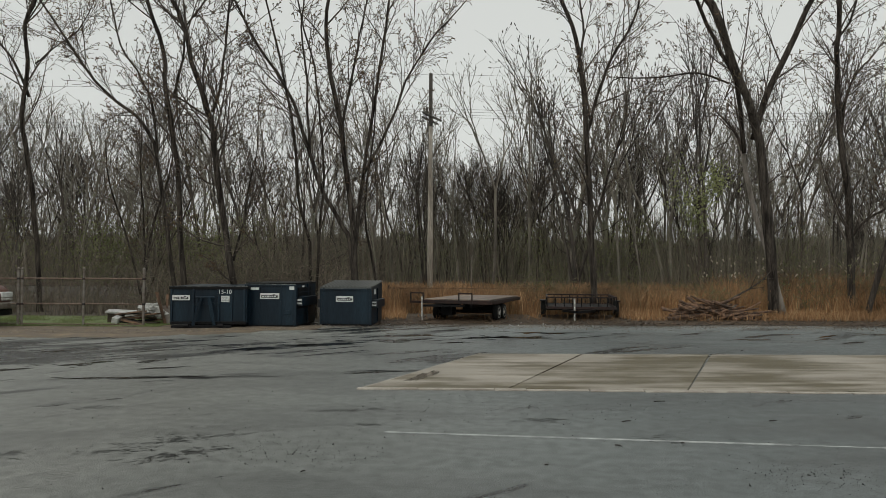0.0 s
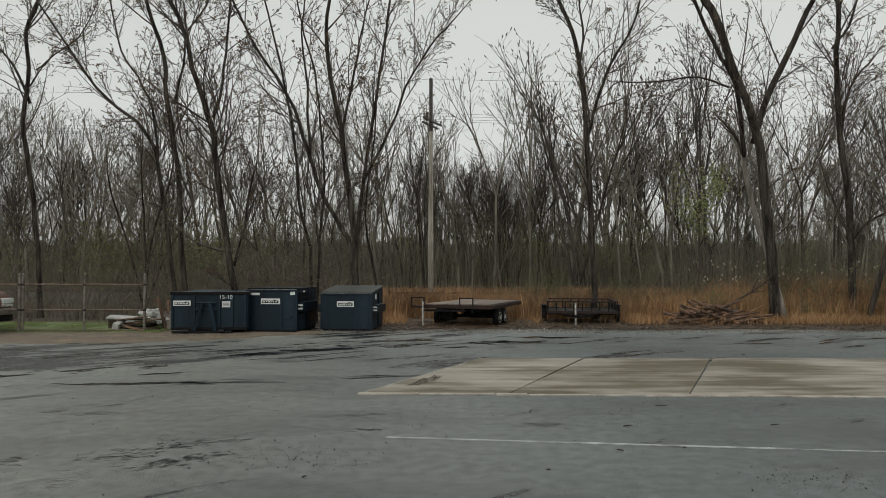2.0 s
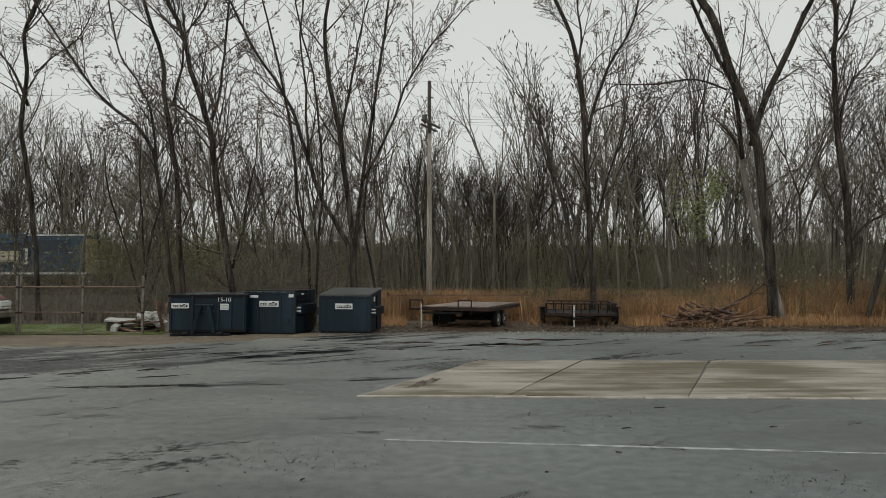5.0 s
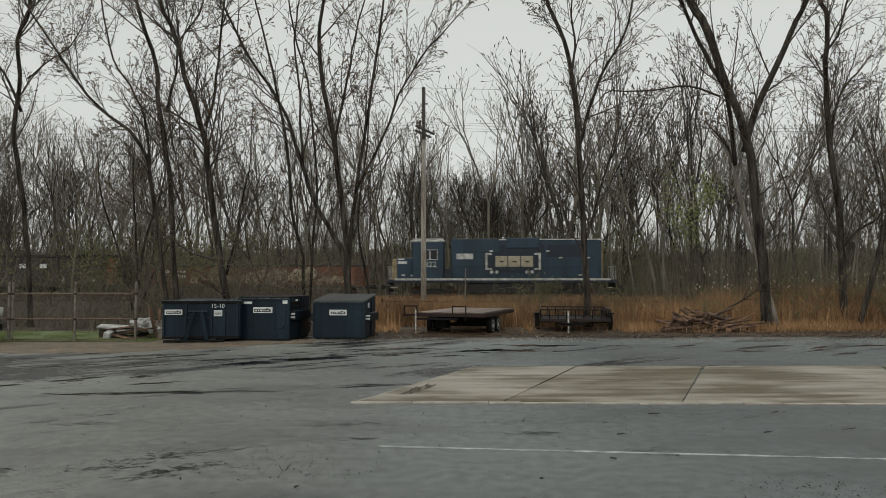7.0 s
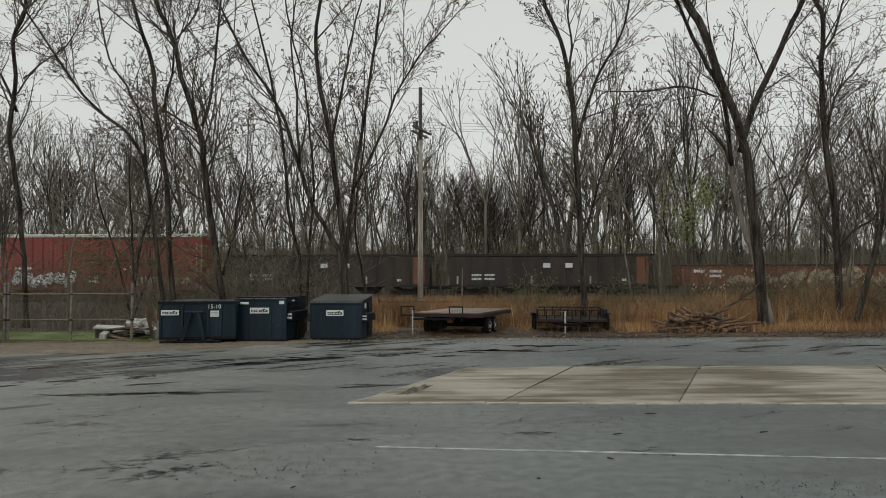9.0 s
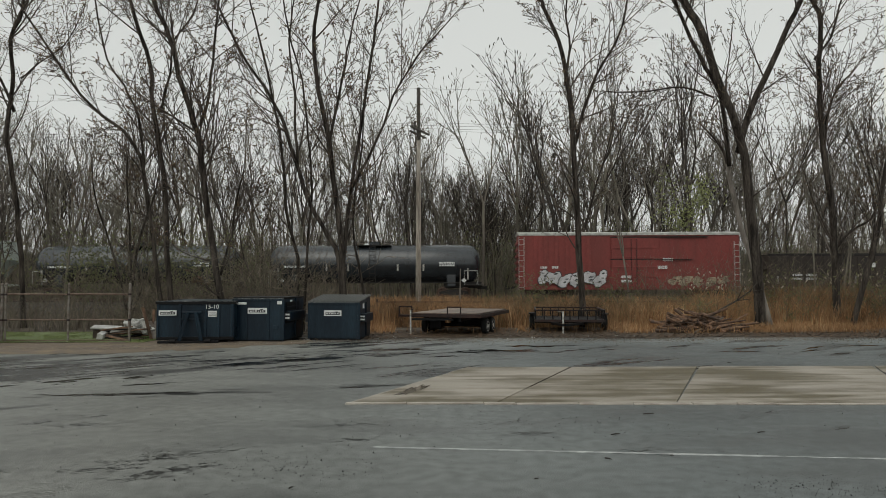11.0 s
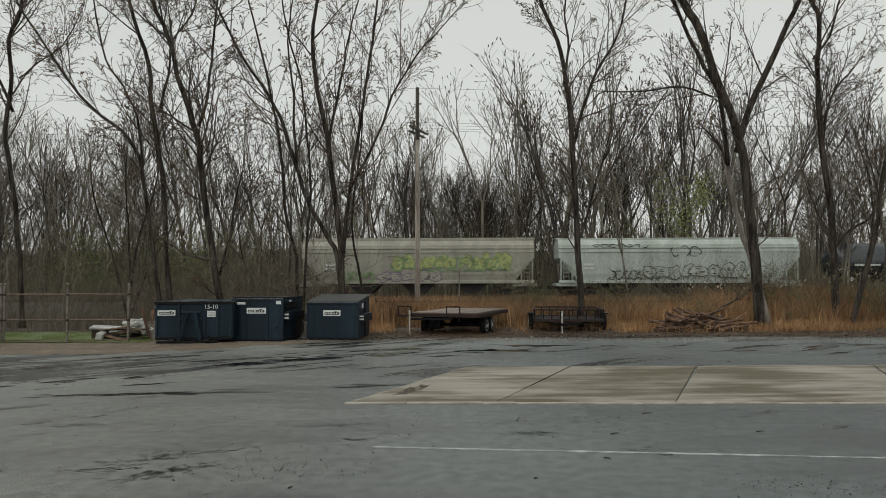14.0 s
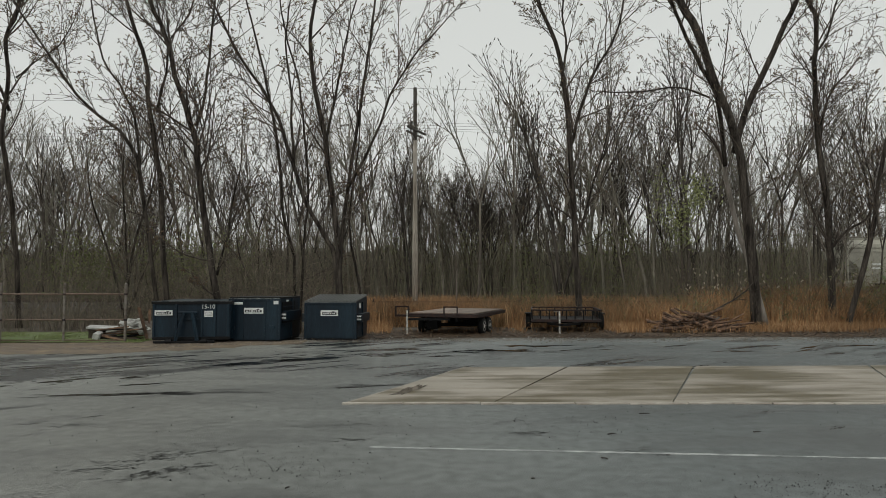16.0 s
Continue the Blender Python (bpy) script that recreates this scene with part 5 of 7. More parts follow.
def utility_trailer(m):
    t = thing("utility_trailer", m, "small dark utility trailer with pipe rails", "trailer")
    w, L, z, hr = 2.6, 3.0, 0.52, 0.38
    for s in (-1, 1):
        part("side_rail", boxes(((s * w / 2 - 0.03, 0, z - 0.1), (s * w / 2 + 0.03, L, z)), bevel=0.006), RUSTY, t)
        part("top_rail", boxes(((s * w / 2 - 0.03, 0, z + hr - 0.05), (s * w / 2 + 0.03, L, z + hr)), bevel=0.006), RUSTY, t)
        for k in range(6):
            y = 0.02 + k * (L - 0.06) / 5
            part("post", boxes(((s * w / 2 - 0.022, y, z), (s * w / 2 + 0.022, y + 0.044, z + hr - 0.05))), BLACK, t)
        wheel(t, pose(s * (w / 2 + 0.14), 1.5, 0.33), 0.33, 0.2)
        part("fender", boxes(((s * (w / 2 + 0.14) - 0.13, 1.05, z + 0.15), (s * (w / 2 + 0.14) + 0.13, 1.95, z + 0.19)), bevel=0.008), BLACK, t)
    for y in (0.0, L - 0.06):
        part("end_rail", boxes(((-w / 2 + 0.03, y, z - 0.1), (w / 2 - 0.03, y + 0.06, z - 0.002))), RUSTY, t)
        part("end_top_rail", boxes(((-w / 2 + 0.03, y, z + hr - 0.052), (w / 2 - 0.03, y + 0.055, z + hr - 0.002)), bevel=0.006), RUSTY, t)
        for k in range(1, 8):
            x = -w / 2 + k * w / 8
            part("post", boxes(((x - 0.02, y + 0.01, z), (x + 0.02, y + 0.05, z + hr - 0.052))), BLACK, t)
    n = 11
    for k in range(n):
        x = -w / 2 + 0.04 + (w - 0.08) * k / n
        part("plank", boxes(((x, 0.07, z - 0.06), (x + (w - 0.08) / n - 0.012, L - 0.07, z - 0.025)), bevel=0.005), BLACK, t)
    part("axle", rods(((-w / 2 - 0.1, 1.5, 0.33), (w / 2 + 0.1, 1.5, 0.33), 0.035)), BLACK, t)
    bm = bmesh.new()
    beam(bm, (-0.7, 0.05, z - 0.15), (-0.25, -0.95, z - 0.15), 0.08, 0.09)
    beam(bm, (0.5, 0.05, z - 0.15), (-0.2, -0.98, z - 0.15), 0.08, 0.09)
    part("tongue", bm, BLACK, t)
    jack = part("jack", rods(((-0.3, -0.8, 0.03), (-0.3, -0.8, z + 0.34), 0.032), n=12), RIM, t, "pale galvanised tongue jack")
    part("jack_foot", boxes(((-0.39, -0.89, 0.0), (-0.21, -0.71, 0.04)), bevel=0.008), GALV, jack)
    part("jack_arm", rods(((-0.5, -0.8, z + 0.33), (-0.3, -0.8, z + 0.33), 0.014)), GALV, jack)
    return t


def branch_pile(x, y):
    pile = thing("branch_pile", pose(x, y, -0.03), "heap of cut brown branches and logs", "branch pile")
    rng = random.Random(8)
    for k in range(115):
        u = rng.gauss(0, 1)
        cx = max(-1.75, min(1.75, u * 0.8))
        top = 0.72 * math.exp(-(cx / 1.25) ** 2)
        z = rng.uniform(0.03, max(0.06, top))
        L = rng.uniform(0.5, 1.9)
        a = rng.gauss(0, 0.6)
        d = Vector((math.cos(a), math.sin(a) * 0.9, rng.gauss(0, 0.3)))
        d.normalize()
        p = Vector((cx, rng.uniform(-0.55, 0.8) * (1 - 0.5 * z), z))
        q0, q1 = p - d * L / 2, p + d * L / 2
        r = rng.uniform(0.022, 0.075)
        q0.z, q1.z = max(q0.z, r), max(q1.z, r)
        mid = (q0 + q1) / 2 + Vector((rng.gauss(0, 0.07), rng.gauss(0, 0.07), abs(rng.gauss(0, 0.07))))
        bm = bmesh.new()
        rod(bm, q0, mid, r, r * 0.85, 7)
        rod(bm, mid, q1, r * 0.85, r * 0.55, 7)
        part("branch", bm, BARK_PALE if rng.random() < 0.05 else OLDWOOD, pile)
    # one long limb sticks out towards the big tree
    bm = bmesh.new()
    pts = [Vector(p) for p in ((0.1, 0, 0.5), (0.9, 0.2, 0.95), (1.6, 0.5, 1.25), (2.3, 0.9, 1.6), (2.75, 1.2, 1.95))]
    for i in range(4):
        rod(bm, pts[i], pts[i + 1], 0.045 - 0.008 * i, 0.037 - 0.008 * i, 7)
    rod(bm, pts[2], (2.2, 0.6, 1.3), 0.02, 0.008, 6)
    rod(bm, pts[2], (1.9, 0.5, 1.85), 0.02, 0.008, 6)
    rod(bm, pts[3], (3.2, 1.2, 1.7), 0.018, 0.007, 6)
    part("long_branch", bm, BARK, pile)


def fence(y):
    """a steel pipe and chain-link fence with a double gate post."""
    f = thing("chain_link_fence", pose(0, y, 0), "rusty galvanised chain-link fence with pipe posts and rails", "fence")
    xs = (-25.0, -22.6, -20.2, -17.8, -15.9, -14.09, -13.97, -11.92, -9.92)
    for i, x in enumerate(xs):
        tall = 1.87 if i > 3 else 1.82
        p = part("post", rods(((x, 0, -0.03), (x, 0, tall), 0.045 if i in (8, 5) else 0.036), n=14), GALV, f)
        bm = bmesh.new()
        lathe(bm, [(0, 0.05), (0.03, 0.05), (0.06, 0.035), (0.085, 0.01)], pose(x, 0, tall, 0, -90))
        part("cap", bm, GALV, p)
        bm = bmesh.new()
        for z in (0.73, 1.57):
            rod(bm, (x, 0, z - 0.03), (x, 0, z + 0.03), 0.055, n=12)
        part("clamp", bm, RUSTY, p)
    for a, c in zip(xs, xs[1:]):
        for z, r in ((1.57, 0.026), (0.73, 0.02), (0.06, 0.018)):
            part("rail", rods(((a + 0.02, 0, z + 0.012), (c - 0.02, 0, z), r)), RUST_PIPE, f)
    segs = []
    x = -25.0
    while x < -9.95:
        for s in (-1, 1):
            x0, x1 = x, x + s * 1.5
            if -25 <= x1 <= -9.92:
                segs.append((x0, 0.03, 0.06, x1, 0.03, 1.56, 0.0016, 0.0016))
        x += 0.075
    v, q = tubes(segs, 3)
    mesh = new("wire_mesh", quads("wire_mesh", v, q, GALV))
    mesh.parent = f


def junk(x, y):
    """building waste heaped behind the fence, each piece a thing of its own."""
    rng = random.Random(3)
    for k in range(28):
        L = rng.uniform(0.6, 1.3)
        m = pose(x + rng.uniform(-0.1, 1.0), y + rng.uniform(-0.1, 0.6), 0.03 + 0.0135 * k, rng.gauss(0, 6), rng.gauss(0, 4), rng.gauss(0, 14))
        bm = bmesh.new()
        box(bm, (-L / 2, -0.08, -0.022), (L / 2, 0.08, 0.022), None, 0.004)
        ob = new("board", finish(bm, "board", (OLDWOOD, BLACK, OLDWOOD, SOIL, BARK_PALE, OLDWOOD)[k % 6]))
        ob.matrix_basis = m
        tagged(ob, "weathered scrap board lying on the waste heap", "board", "scrap boards")
    for k, (dx, dz, s) in enumerate(((0.62, 0.46, 0.27), (0.86, 0.56, 0.25), (1.12, 0.30, 0.22))):
        bm = bmesh.new()
        bmesh.ops.create_icosphere(bm, subdivisions=4, radius=s)
        for v in bm.verts:
            c = v.co.copy()
            v.co += v.normal * (0.16 * noise.noise(c * 5 + Vector((k * 3, 0, 0))) + 0.07 * noise.noise(c * 16 + Vector((k, 2, 0))))
            v.co.z *= 0.62
            v.co.x *= 1.15
        ob = new("sack", finish(bm, "sack", TARP, False))
        ob.matrix_basis = pose(x + dx, y + 0.25, dz, 0, 10, 20 * k)
        tagged(ob, "crumpled white plastic sack on the waste heap", "sack", "plastic sacks")
    for k, (dx, z, w, h, a) in enumerate(((-0.42, 0.40, 0.95, 0.06, 3), (0.25, 0.36, 0.8, 0.05, -8), (-0.36, 0.16, 0.2, 0.2, 12))):
        bm = bmesh.new()
        box(bm, (-w / 2, -0.2, -h / 2), (w / 2, 0.2, h / 2), None, 0.01)
        ob = new("panel", finish(bm, "panel", TARP))
        ob.matrix_basis = pose(x + dx, y + (0.45, 0.3, 0.0)[k], z, 10, a, 5)
        tagged(ob, "pale sheet of scrap board on the heap", "panel", "scrap panels")
    # blocks that hold up the long pale board
    for dx in (-0.75, -0.1):
        bm = bmesh.new()
        box(bm, (-0.12, -0.15, 0.0), (0.12, 0.15, 0.36), None, 0.012)
        ob = new("timber_block", finish(bm, "timber_block", SOIL))
        ob.matrix_basis = pose(x + dx, y + 0.5, -0.01, 0, 0, 10)
        tagged(ob, "dark timber block under the scrap boards", "timber", "timber blocks")
    for k, (x0, z0, x1, z1, w, mt) in enumerate(((1.36, 0.0, 0.92, 1.1, 0.10, OLDWOOD), (1.42, 0.0, 1.26, 0.62, 0.34, GALV), (1.30, 0.0, 1.22, 1.02, 0.08, OLDWOOD), (1.46, 0.0, 1.42, 1.08, 0.07, OLDWOOD))):
        bm = bmesh.new()
        beam(bm, (x + x0, y - 0.12 + 0.1 * k, z0), (x + x1, y + 0.2 + 0.1 * k, z1), w, 0.04)
        ob = new("plank", finish(bm, "plank", mt))
        tagged(ob, "weathered plank leaning against the container" if k != 1 else "grey sheet leaning against the container", "plank", "leaning planks")


def utility_pole(x, y):
    p = thing("utility_pole", pose(x, y, -0.05), "tall weathered wooden utility pole with a crossarm", "utility pole")
    bm = bmesh.new()
    lathe(bm, [(0, 0.185), (4, 0.16), (8, 0.13), (11.2, 0.105), (13.8, 0.085)], pose(0, 0, 0, 0, -90) @ pose(0, 0, 0), 14)
    part("shaft", bm, POLEW, p, smooth=False)
    part("dark_top", rods(((0, 0, 10.6), (0, 0, 13.83), 0.113), n=14), POLED, p)
    mm = pose(0.1, 0, 11.2, 0, 0, 66)
    part("crossarm", boxes(((-1.3, -0.05, -0.06), (1.3, 0.05, 0.06)), bevel=0.008, m=mm), POLED, p)
    part("crossarm", boxes(((-1.1, 0.11, -0.28), (1.1, 0.2, -0.17)), bevel=0.008, m=mm), POLED, p)
    for s in (-1, 1):
        for u in (0.45, 1.2):
            q = mm @ Vector((s * u, 0, 0.06))
            bm = bmesh.new()
            lathe(bm, [(0, 0.02), (0.06, 0.02), (0.08, 0.055), (0.12, 0.055), (0.14, 0.035), (0.17, 0.05), (0.2, 0.02)], pose(*q, 0, -90), 12)
            part("insulator", bm, GALV, p)
        bm = bmesh.new()
        beam(bm, mm @ Vector((s * 0.9, 0.06, -0.05)), mm @ Vector((0, 0.06, -0.75)), 0.03, 0.03)
        part("brace", bm, GALV, p)
    part("fuse_box", boxes(((-0.3, -0.18, 11.25), (-0.14, 0.02, 11.75)), bevel=0.02), POLED, p)
    for k, (dy, z) in enumerate(((0, 13.75), (-1.1, 11.4), (-0.4, 11.4), (0.45, 11.4), (1.1, 11.4))):
        segs = []
        n = 24
        for i in range(-n, n):
            a, c = i / n * 48, (i + 1) / n * 48
            h = lambda t: z - 2.0 * abs(t) / 48 * (1 - abs(t) / 48)
            segs.append((x + a, y + dy - 0.06 * a, h(a), x + c, y + dy - 0.06 * c, h(c), 0.007, 0.007))
        v, f = tubes(segs, 4)
        w = new("overhead_wire", quads("overhead_wire", v, f, INK))
        tagged(w, "thin dark overhead wire held by the pole", "wire", "overhead wires")


def paddock_fence(y):
    """a low wooden fence sunk in the dry grass."""
    f = thing("rail_fence", pose(0, y, -0.05), "low weathered wooden rail fence in tall dry grass", "fence")
    for x in (-2.6, 0.0, 2.0, 4.6, 7.2, 9.8, 12.4):
        part("post", boxes(((x - 0.05, -0.05, 0), (x + 0.05, 0.05, 1.2)), bevel=0.01), OLDWOOD, f)
    for x0, x1 in ((-2.6, 0.0), (0.0, 2.0), (2.0, 4.6), (7.2, 9.8), (9.8, 12.4)):
        part("rail", boxes(((x0 + 0.051, -0.03, 1.0), (x1 - 0.051, 0.02, 1.06)), bevel=0.008), OLDWOOD, f)
    bm = bmesh.new()
    rod(bm, (0, 0, 0), (0.05, 0, 2.7), 0.04, 0.03, 10)
    ob = new("marker_post", finish(bm, "marker_post", BARK_PALE))
    ob.matrix_basis = pose(1.55, y + 3, -0.05)
    tagged(ob, "thin pale post standing in dry grass", "post")


def parked_truck(m):
    """the nose of a dark pickup: local x forwards."""
    t = thing("pickup_truck", m @ Matrix.Scale(1.2, 4), "parked dark pickup with a reddish front fender", "car")
    red = mat("dull_red_paint", (0.26, 0.125, 0.10), 0.3, scale=2, spread=0.2, bump=0.0)
    glass = mat("dark_window_glass", (0.02, 0.022, 0.024), 0.08, spread=0.1, bump=0.0)
    bm = bmesh.new()
    prism(bm, [(-5.2, 0.55), (-5.2, 1.15), (-3.1, 1.18), (-2.9, 1.2), (-1.25, 1.22), (-0.25, 1.12), (-0.05, 0.95), (-0.05, 0.6), (-0.4, 0.5), (-4.8, 0.5)], -0.92, 0.92)
    bmesh.ops.bevel(bm, geom=list(bm.edges), offset=0.06, segments=3, affect='EDGES')
    part("body", bm, red, t, smooth=True)
    bm = bmesh.new()
    prism(bm, [(-3.1, 1.15), (-2.95, 1.75), (-1.95, 1.78), (-1.2, 1.2)], -0.8, 0.8)
    bmesh.ops.bevel(bm, geom=list(bm.edges), offset=0.05, segments=2, affect='EDGES')
    part("cab", bm, glass, t, "dark glazed cab")
    part("bumper", boxes(((-0.15, -0.95, 0.48), (0.08, 0.95, 0.66)), bevel=0.04), GALV, t, "grey front bumper")
    part("lower_trim", boxes(((-0.3, -0.9, 0.3), (0.0, 0.9, 0.48)), bevel=0.03), BLACK, t)
    for s in (-1, 1):
        part("headlight", boxes(((-0.22, s * 0.68 - 0.2, 0.78), (0.0, s * 0.68 + 0.235, 0.94)), bevel=0.03), WHITE_L, t, "pale headlight")
        part("indicator", boxes(((-0.2, s * 0.68 - 0.2, 0.70), (-0.005, s * 0.68 + 0.23, 0.77)), bevel=0.02), RIM, t)
        for x in (-0.95, -4.1):
            wheel(t, pose(x, s * 0.8, 0.37, 0, 0, 90), 0.37, 0.24)
            part("wheel_arch", boxes(((x - 0.5, s * 0.9 - 0.04, 0.5), (x + 0.5, s * 0.9 + 0.04, 0.84)), bevel=0.03), BLACK, t)


def fallen_sticks():
    for x, y, L, a in ((2.41, 9.12, 0.14, 30), (2.0, 7.87, 0.09, -40), (4.36, 9.19, 0.12, 20), (3.27, 10.48, 0.17, 10), (2.76, 8.0, 0.04, 0), (-1.35, 6.85, 0.05, 60), (1.07, 7.1, 0.04, 0)):
        bm = bmesh.new()
        rod(bm, (-L / 2, 0, 0.008), (0.01, 0.004, 0.01), 0.0075, 0.0065, 7)
        rod(bm, (0.01, 0.004, 0.01), (L / 2, -0.01, 0.008), 0.0065, 0.004, 7)
        ob = new("stick", finish(bm, "stick", TIE))
        ob.matrix_basis = pose(x, y, 0, 0, 0, a)
        tagged(ob, "short dark stick lying on wet asphalt", "stick", "sticks on the asphalt")


def railway():
    """ballast bank, ties and rails, slightly turned to the lot."""
    m = pose(0, Y0, 0, 0, 0, -TURN)
    bm = bmesh.new()
    prism(bm, [(-5.2, -0.1), (-2.2, 0.36), (2.2, 0.36), (5.2, -0.1)], -330, 330, m @ pose(0, 0, 0, 0, 0, 90))
    tagged(new("railway_bank", finish(bm, "railway_bank", BALLAST)), "low grey ballast bank of the railway", "ballast", "", "structure")
    tr = thing("railway_track", m, "single railway track on dark wooden ties", "railway track", "", "structure")
    for s in (-1, 1):
        bm = bmesh.new()
        box(bm, (-330, s * 0.755 - 0.07, 0.44), (330, s * 0.755 + 0.07, 0.465))
        box(bm, (-330, s * 0.755 - 0.01, 0.46), (330, s * 0.755 + 0.01, 0.57))
        box(bm, (-330, s * 0.755 - 0.036, 0.565), (330, s * 0.755 + 0.036, 0.60), None, 0.008)
        part("rail", bm, RAIL, tr)
    bm = bmesh.new()
    box(bm, (-0.11, -1.3, 0.28), (0.11, 1.3, 0.44), None, 0.01)
    me = finish(bm, "tie", TIE)
    for k in range(-62, 63):
        ob = new("tie", me)
        ob.parent = tr
        ob.matrix_basis = pose(k * 0.56, 0, 0.0)


# ---- the train ----
Y0, TURN, RAIL_TOP, SPEED = 55.6, math.degrees(math.atan(0.06)), 0.60, 20.95
LOCO = mat("faded_blue_engine_paint", (0.020, 0.048, 0.078), 0.5, scale=1.2, fine=30, tint=(0.014, 0.032, 0.05), streak=True, bump=0.1)
LOCO_D = mat("dark_engine_paint", (0.016, 0.026, 0.042), 0.55, scale=2, fine=30, streak=True, bump=0.1)
GOLD = mat("faded_yellow_paint", (0.36, 0.28, 0.15), 0.6, scale=3, fine=30, tint=(0.22, 0.17, 0.10))
CREAM = mat("faded_cream_paint", (0.44, 0.40, 0.31), 0.6, scale=3, fine=30, tint=(0.33, 0.28, 0.19))
SILL = mat("pale_sill_paint", (0.62, 0.62, 0.59), 0.6, scale=2, fine=30, tint=(0.30, 0.30, 0.275))
TRUCK = mat("grimy_running_gear", (0.03, 0.026, 0.023), 0.8, scale=4, fine=30, tint=(0.018, 0.016, 0.015))
GON = mat("red_brown_car_paint", (0.225, 0.095, 0.05), 0.75, scale=1.5, fine=25, tint=(0.13, 0.055, 0.033), streak=True, bump=0.15)
HOP = mat("sooty_brown_car_paint", (0.062, 0.048, 0.040), 0.8, scale=1.2, fine=25, tint=(0.03, 0.025, 0.022), streak=True, bump=0.15)
RED = mat("faded_red_car_paint", (0.25, 0.048, 0.042), 0.6, scale=1.2, fine=25, tint=(0.19, 0.04, 0.034), streak=True, bump=0.12)
TANK = mat("black_tank_paint", (0.030, 0.037, 0.043), 0.24, scale=0.8, fine=25, tint=(0.020, 0.025, 0.03), bump=0.02, rvar=0.05, spec=0.8)
WHITE_C = mat("pale_green_white_car_paint", (0.50, 0.56, 0.52), 0.55, scale=1.3, fine=25, tint=(0.36, 0.40, 0.36), streak=True, bump=0.1)
GREY_C = mat("dirty_grey_car_paint", (0.37, 0.36, 0.30), 0.6, scale=1.3, fine=25, tint=(0.27, 0.26, 0.22), streak=True, bump=0.12)
G_PALE = mat("spray_paint_pale", (0.44, 0.37, 0.26), 0.6, spread=0.4, scale=2, bump=0)
G_WHITE = mat("spray_paint_white", (0.66, 0.66, 0.68), 0.6, spread=0.3, scale=2, bump=0)
G_GREEN = mat("spray_paint_green", (0.22, 0.34, 0.16), 0.6, spread=0.4, scale=2, bump=0)
G_LIME = mat("spray_paint_lime", (0.46, 0.50, 0.20), 0.6, spread=0.4, scale=2, bump=0)
G_PURPLE = mat("spray_paint_purple", (0.20, 0.12, 0.24), 0.6, spread=0.4, scale=2, bump=0)
G_DARK = mat("spray_paint_dark", (0.05, 0.055, 0.055), 0.6, spread=0.3, scale=2, bump=0)


def truck(parent, x, wheels=2, span=1.78):
    """a bogie: side frames, springs, axles and flanged wheels."""
    L = span * (wheels - 1)
    bm = bmesh.new()
    for s in (-1, 1):
        prism(bm, [(-L / 2 - 0.25, 0.38), (-L / 2 - 0.25, 0.56), (-L * 0.22, 0.72), (L * 0.22, 0.72), (L / 2 + 0.25, 0.56), (L / 2 + 0.25, 0.38), (L * 0.2, 0.3), (-L * 0.2, 0.3)], s * 1.02 - 0.07, s * 1.02 + 0.07, pose(x, 0, 0))
    box(bm, (x - 0.2, -1.0, 0.5), (x + 0.2, 1.0, 0.7))
    tk = part("truck", bm, TRUCK, parent, "grimy cast steel truck")
    for k in range(wheels):
        xx = x - L / 2 + k * span
        bm = bmesh.new()
        for s in (-1, 1):
            lathe(bm, [(s * 0.70, 0.10), (s * 0.70, 0.48), (s * 0.735, 0.48), (s * 0.74, 0.455), (s * 0.84, 0.45), (s * 0.84, 0.36), (s * 0.80, 0.3), (s * 0.82, 0.12)], pose(xx, 0, 0.455, 0, 0, 90), 24)
        rod(bm, (xx, -1.0, 0.455), (xx, 1.0, 0.455), 0.085)
        part("wheelset", bm, RAIL, tk)
        bm = bmesh.new()
        for s in (-1, 1):
            box(bm, (xx - 0.13, s * 1.1 - 0.06, 0.36), (xx + 0.13, s * 1.1 + 0.06, 0.55), None, 0.02)
        part("axle_box", bm, TRUCK, tk)
    return tk


def couplers(parent, L):
    for s in (-1, 1):
        part("coupler", boxes(((s * (L / 2 - 0.1) - 0.35, -0.1, 0.75), (s * (L / 2 - 0.1) + 0.35, 0.1, 1.0)), ((s * (L / 2 + 0.3) - 0.12, -0.15, 0.7), (s * (L / 2 + 0.3) + 0.12, 0.15, 1.02)), bevel=0.03), TRUCK, parent)


def ladder(parent, x, y, z0, z1, material, w=0.42, n=6, along=True):
    bm = bmesh.new()
    dx, dy = (w / 2, 0) if along else (0, w / 2)
    for s in (-1, 1):
        rod(bm, (x + s * dx, y + s * dy, z0), (x + s * dx, y + s * dy, z1), 0.022, n=6)
    for k in range(n):
        z = z0 + (z1 - z0) * (k + 0.5) / n
        rod(bm, (x - dx, y - dy, z), (x + dx, y + dy, z), 0.018, n=6)
    return part("ladder", bm, material, parent)


def data_panel(parent, x, y, z, rows=2, w=0.55, h=0.13, gap=0.24):
    """blocks of car data that cannot be read."""
    for k in range(rows):
        bm = bmesh.new()
        rng = random.Random(int(x * 10) + k)
        a = x
        while a < x + w:
            b = a + rng.uniform(0.08, 0.2)
            box(bm, (a, y - 0.006, z - k * gap), (min(b, x + w), y, z - k * gap + h))
            a = b + 0.04
        part("stencilled_block", bm, WHITE_L, parent)


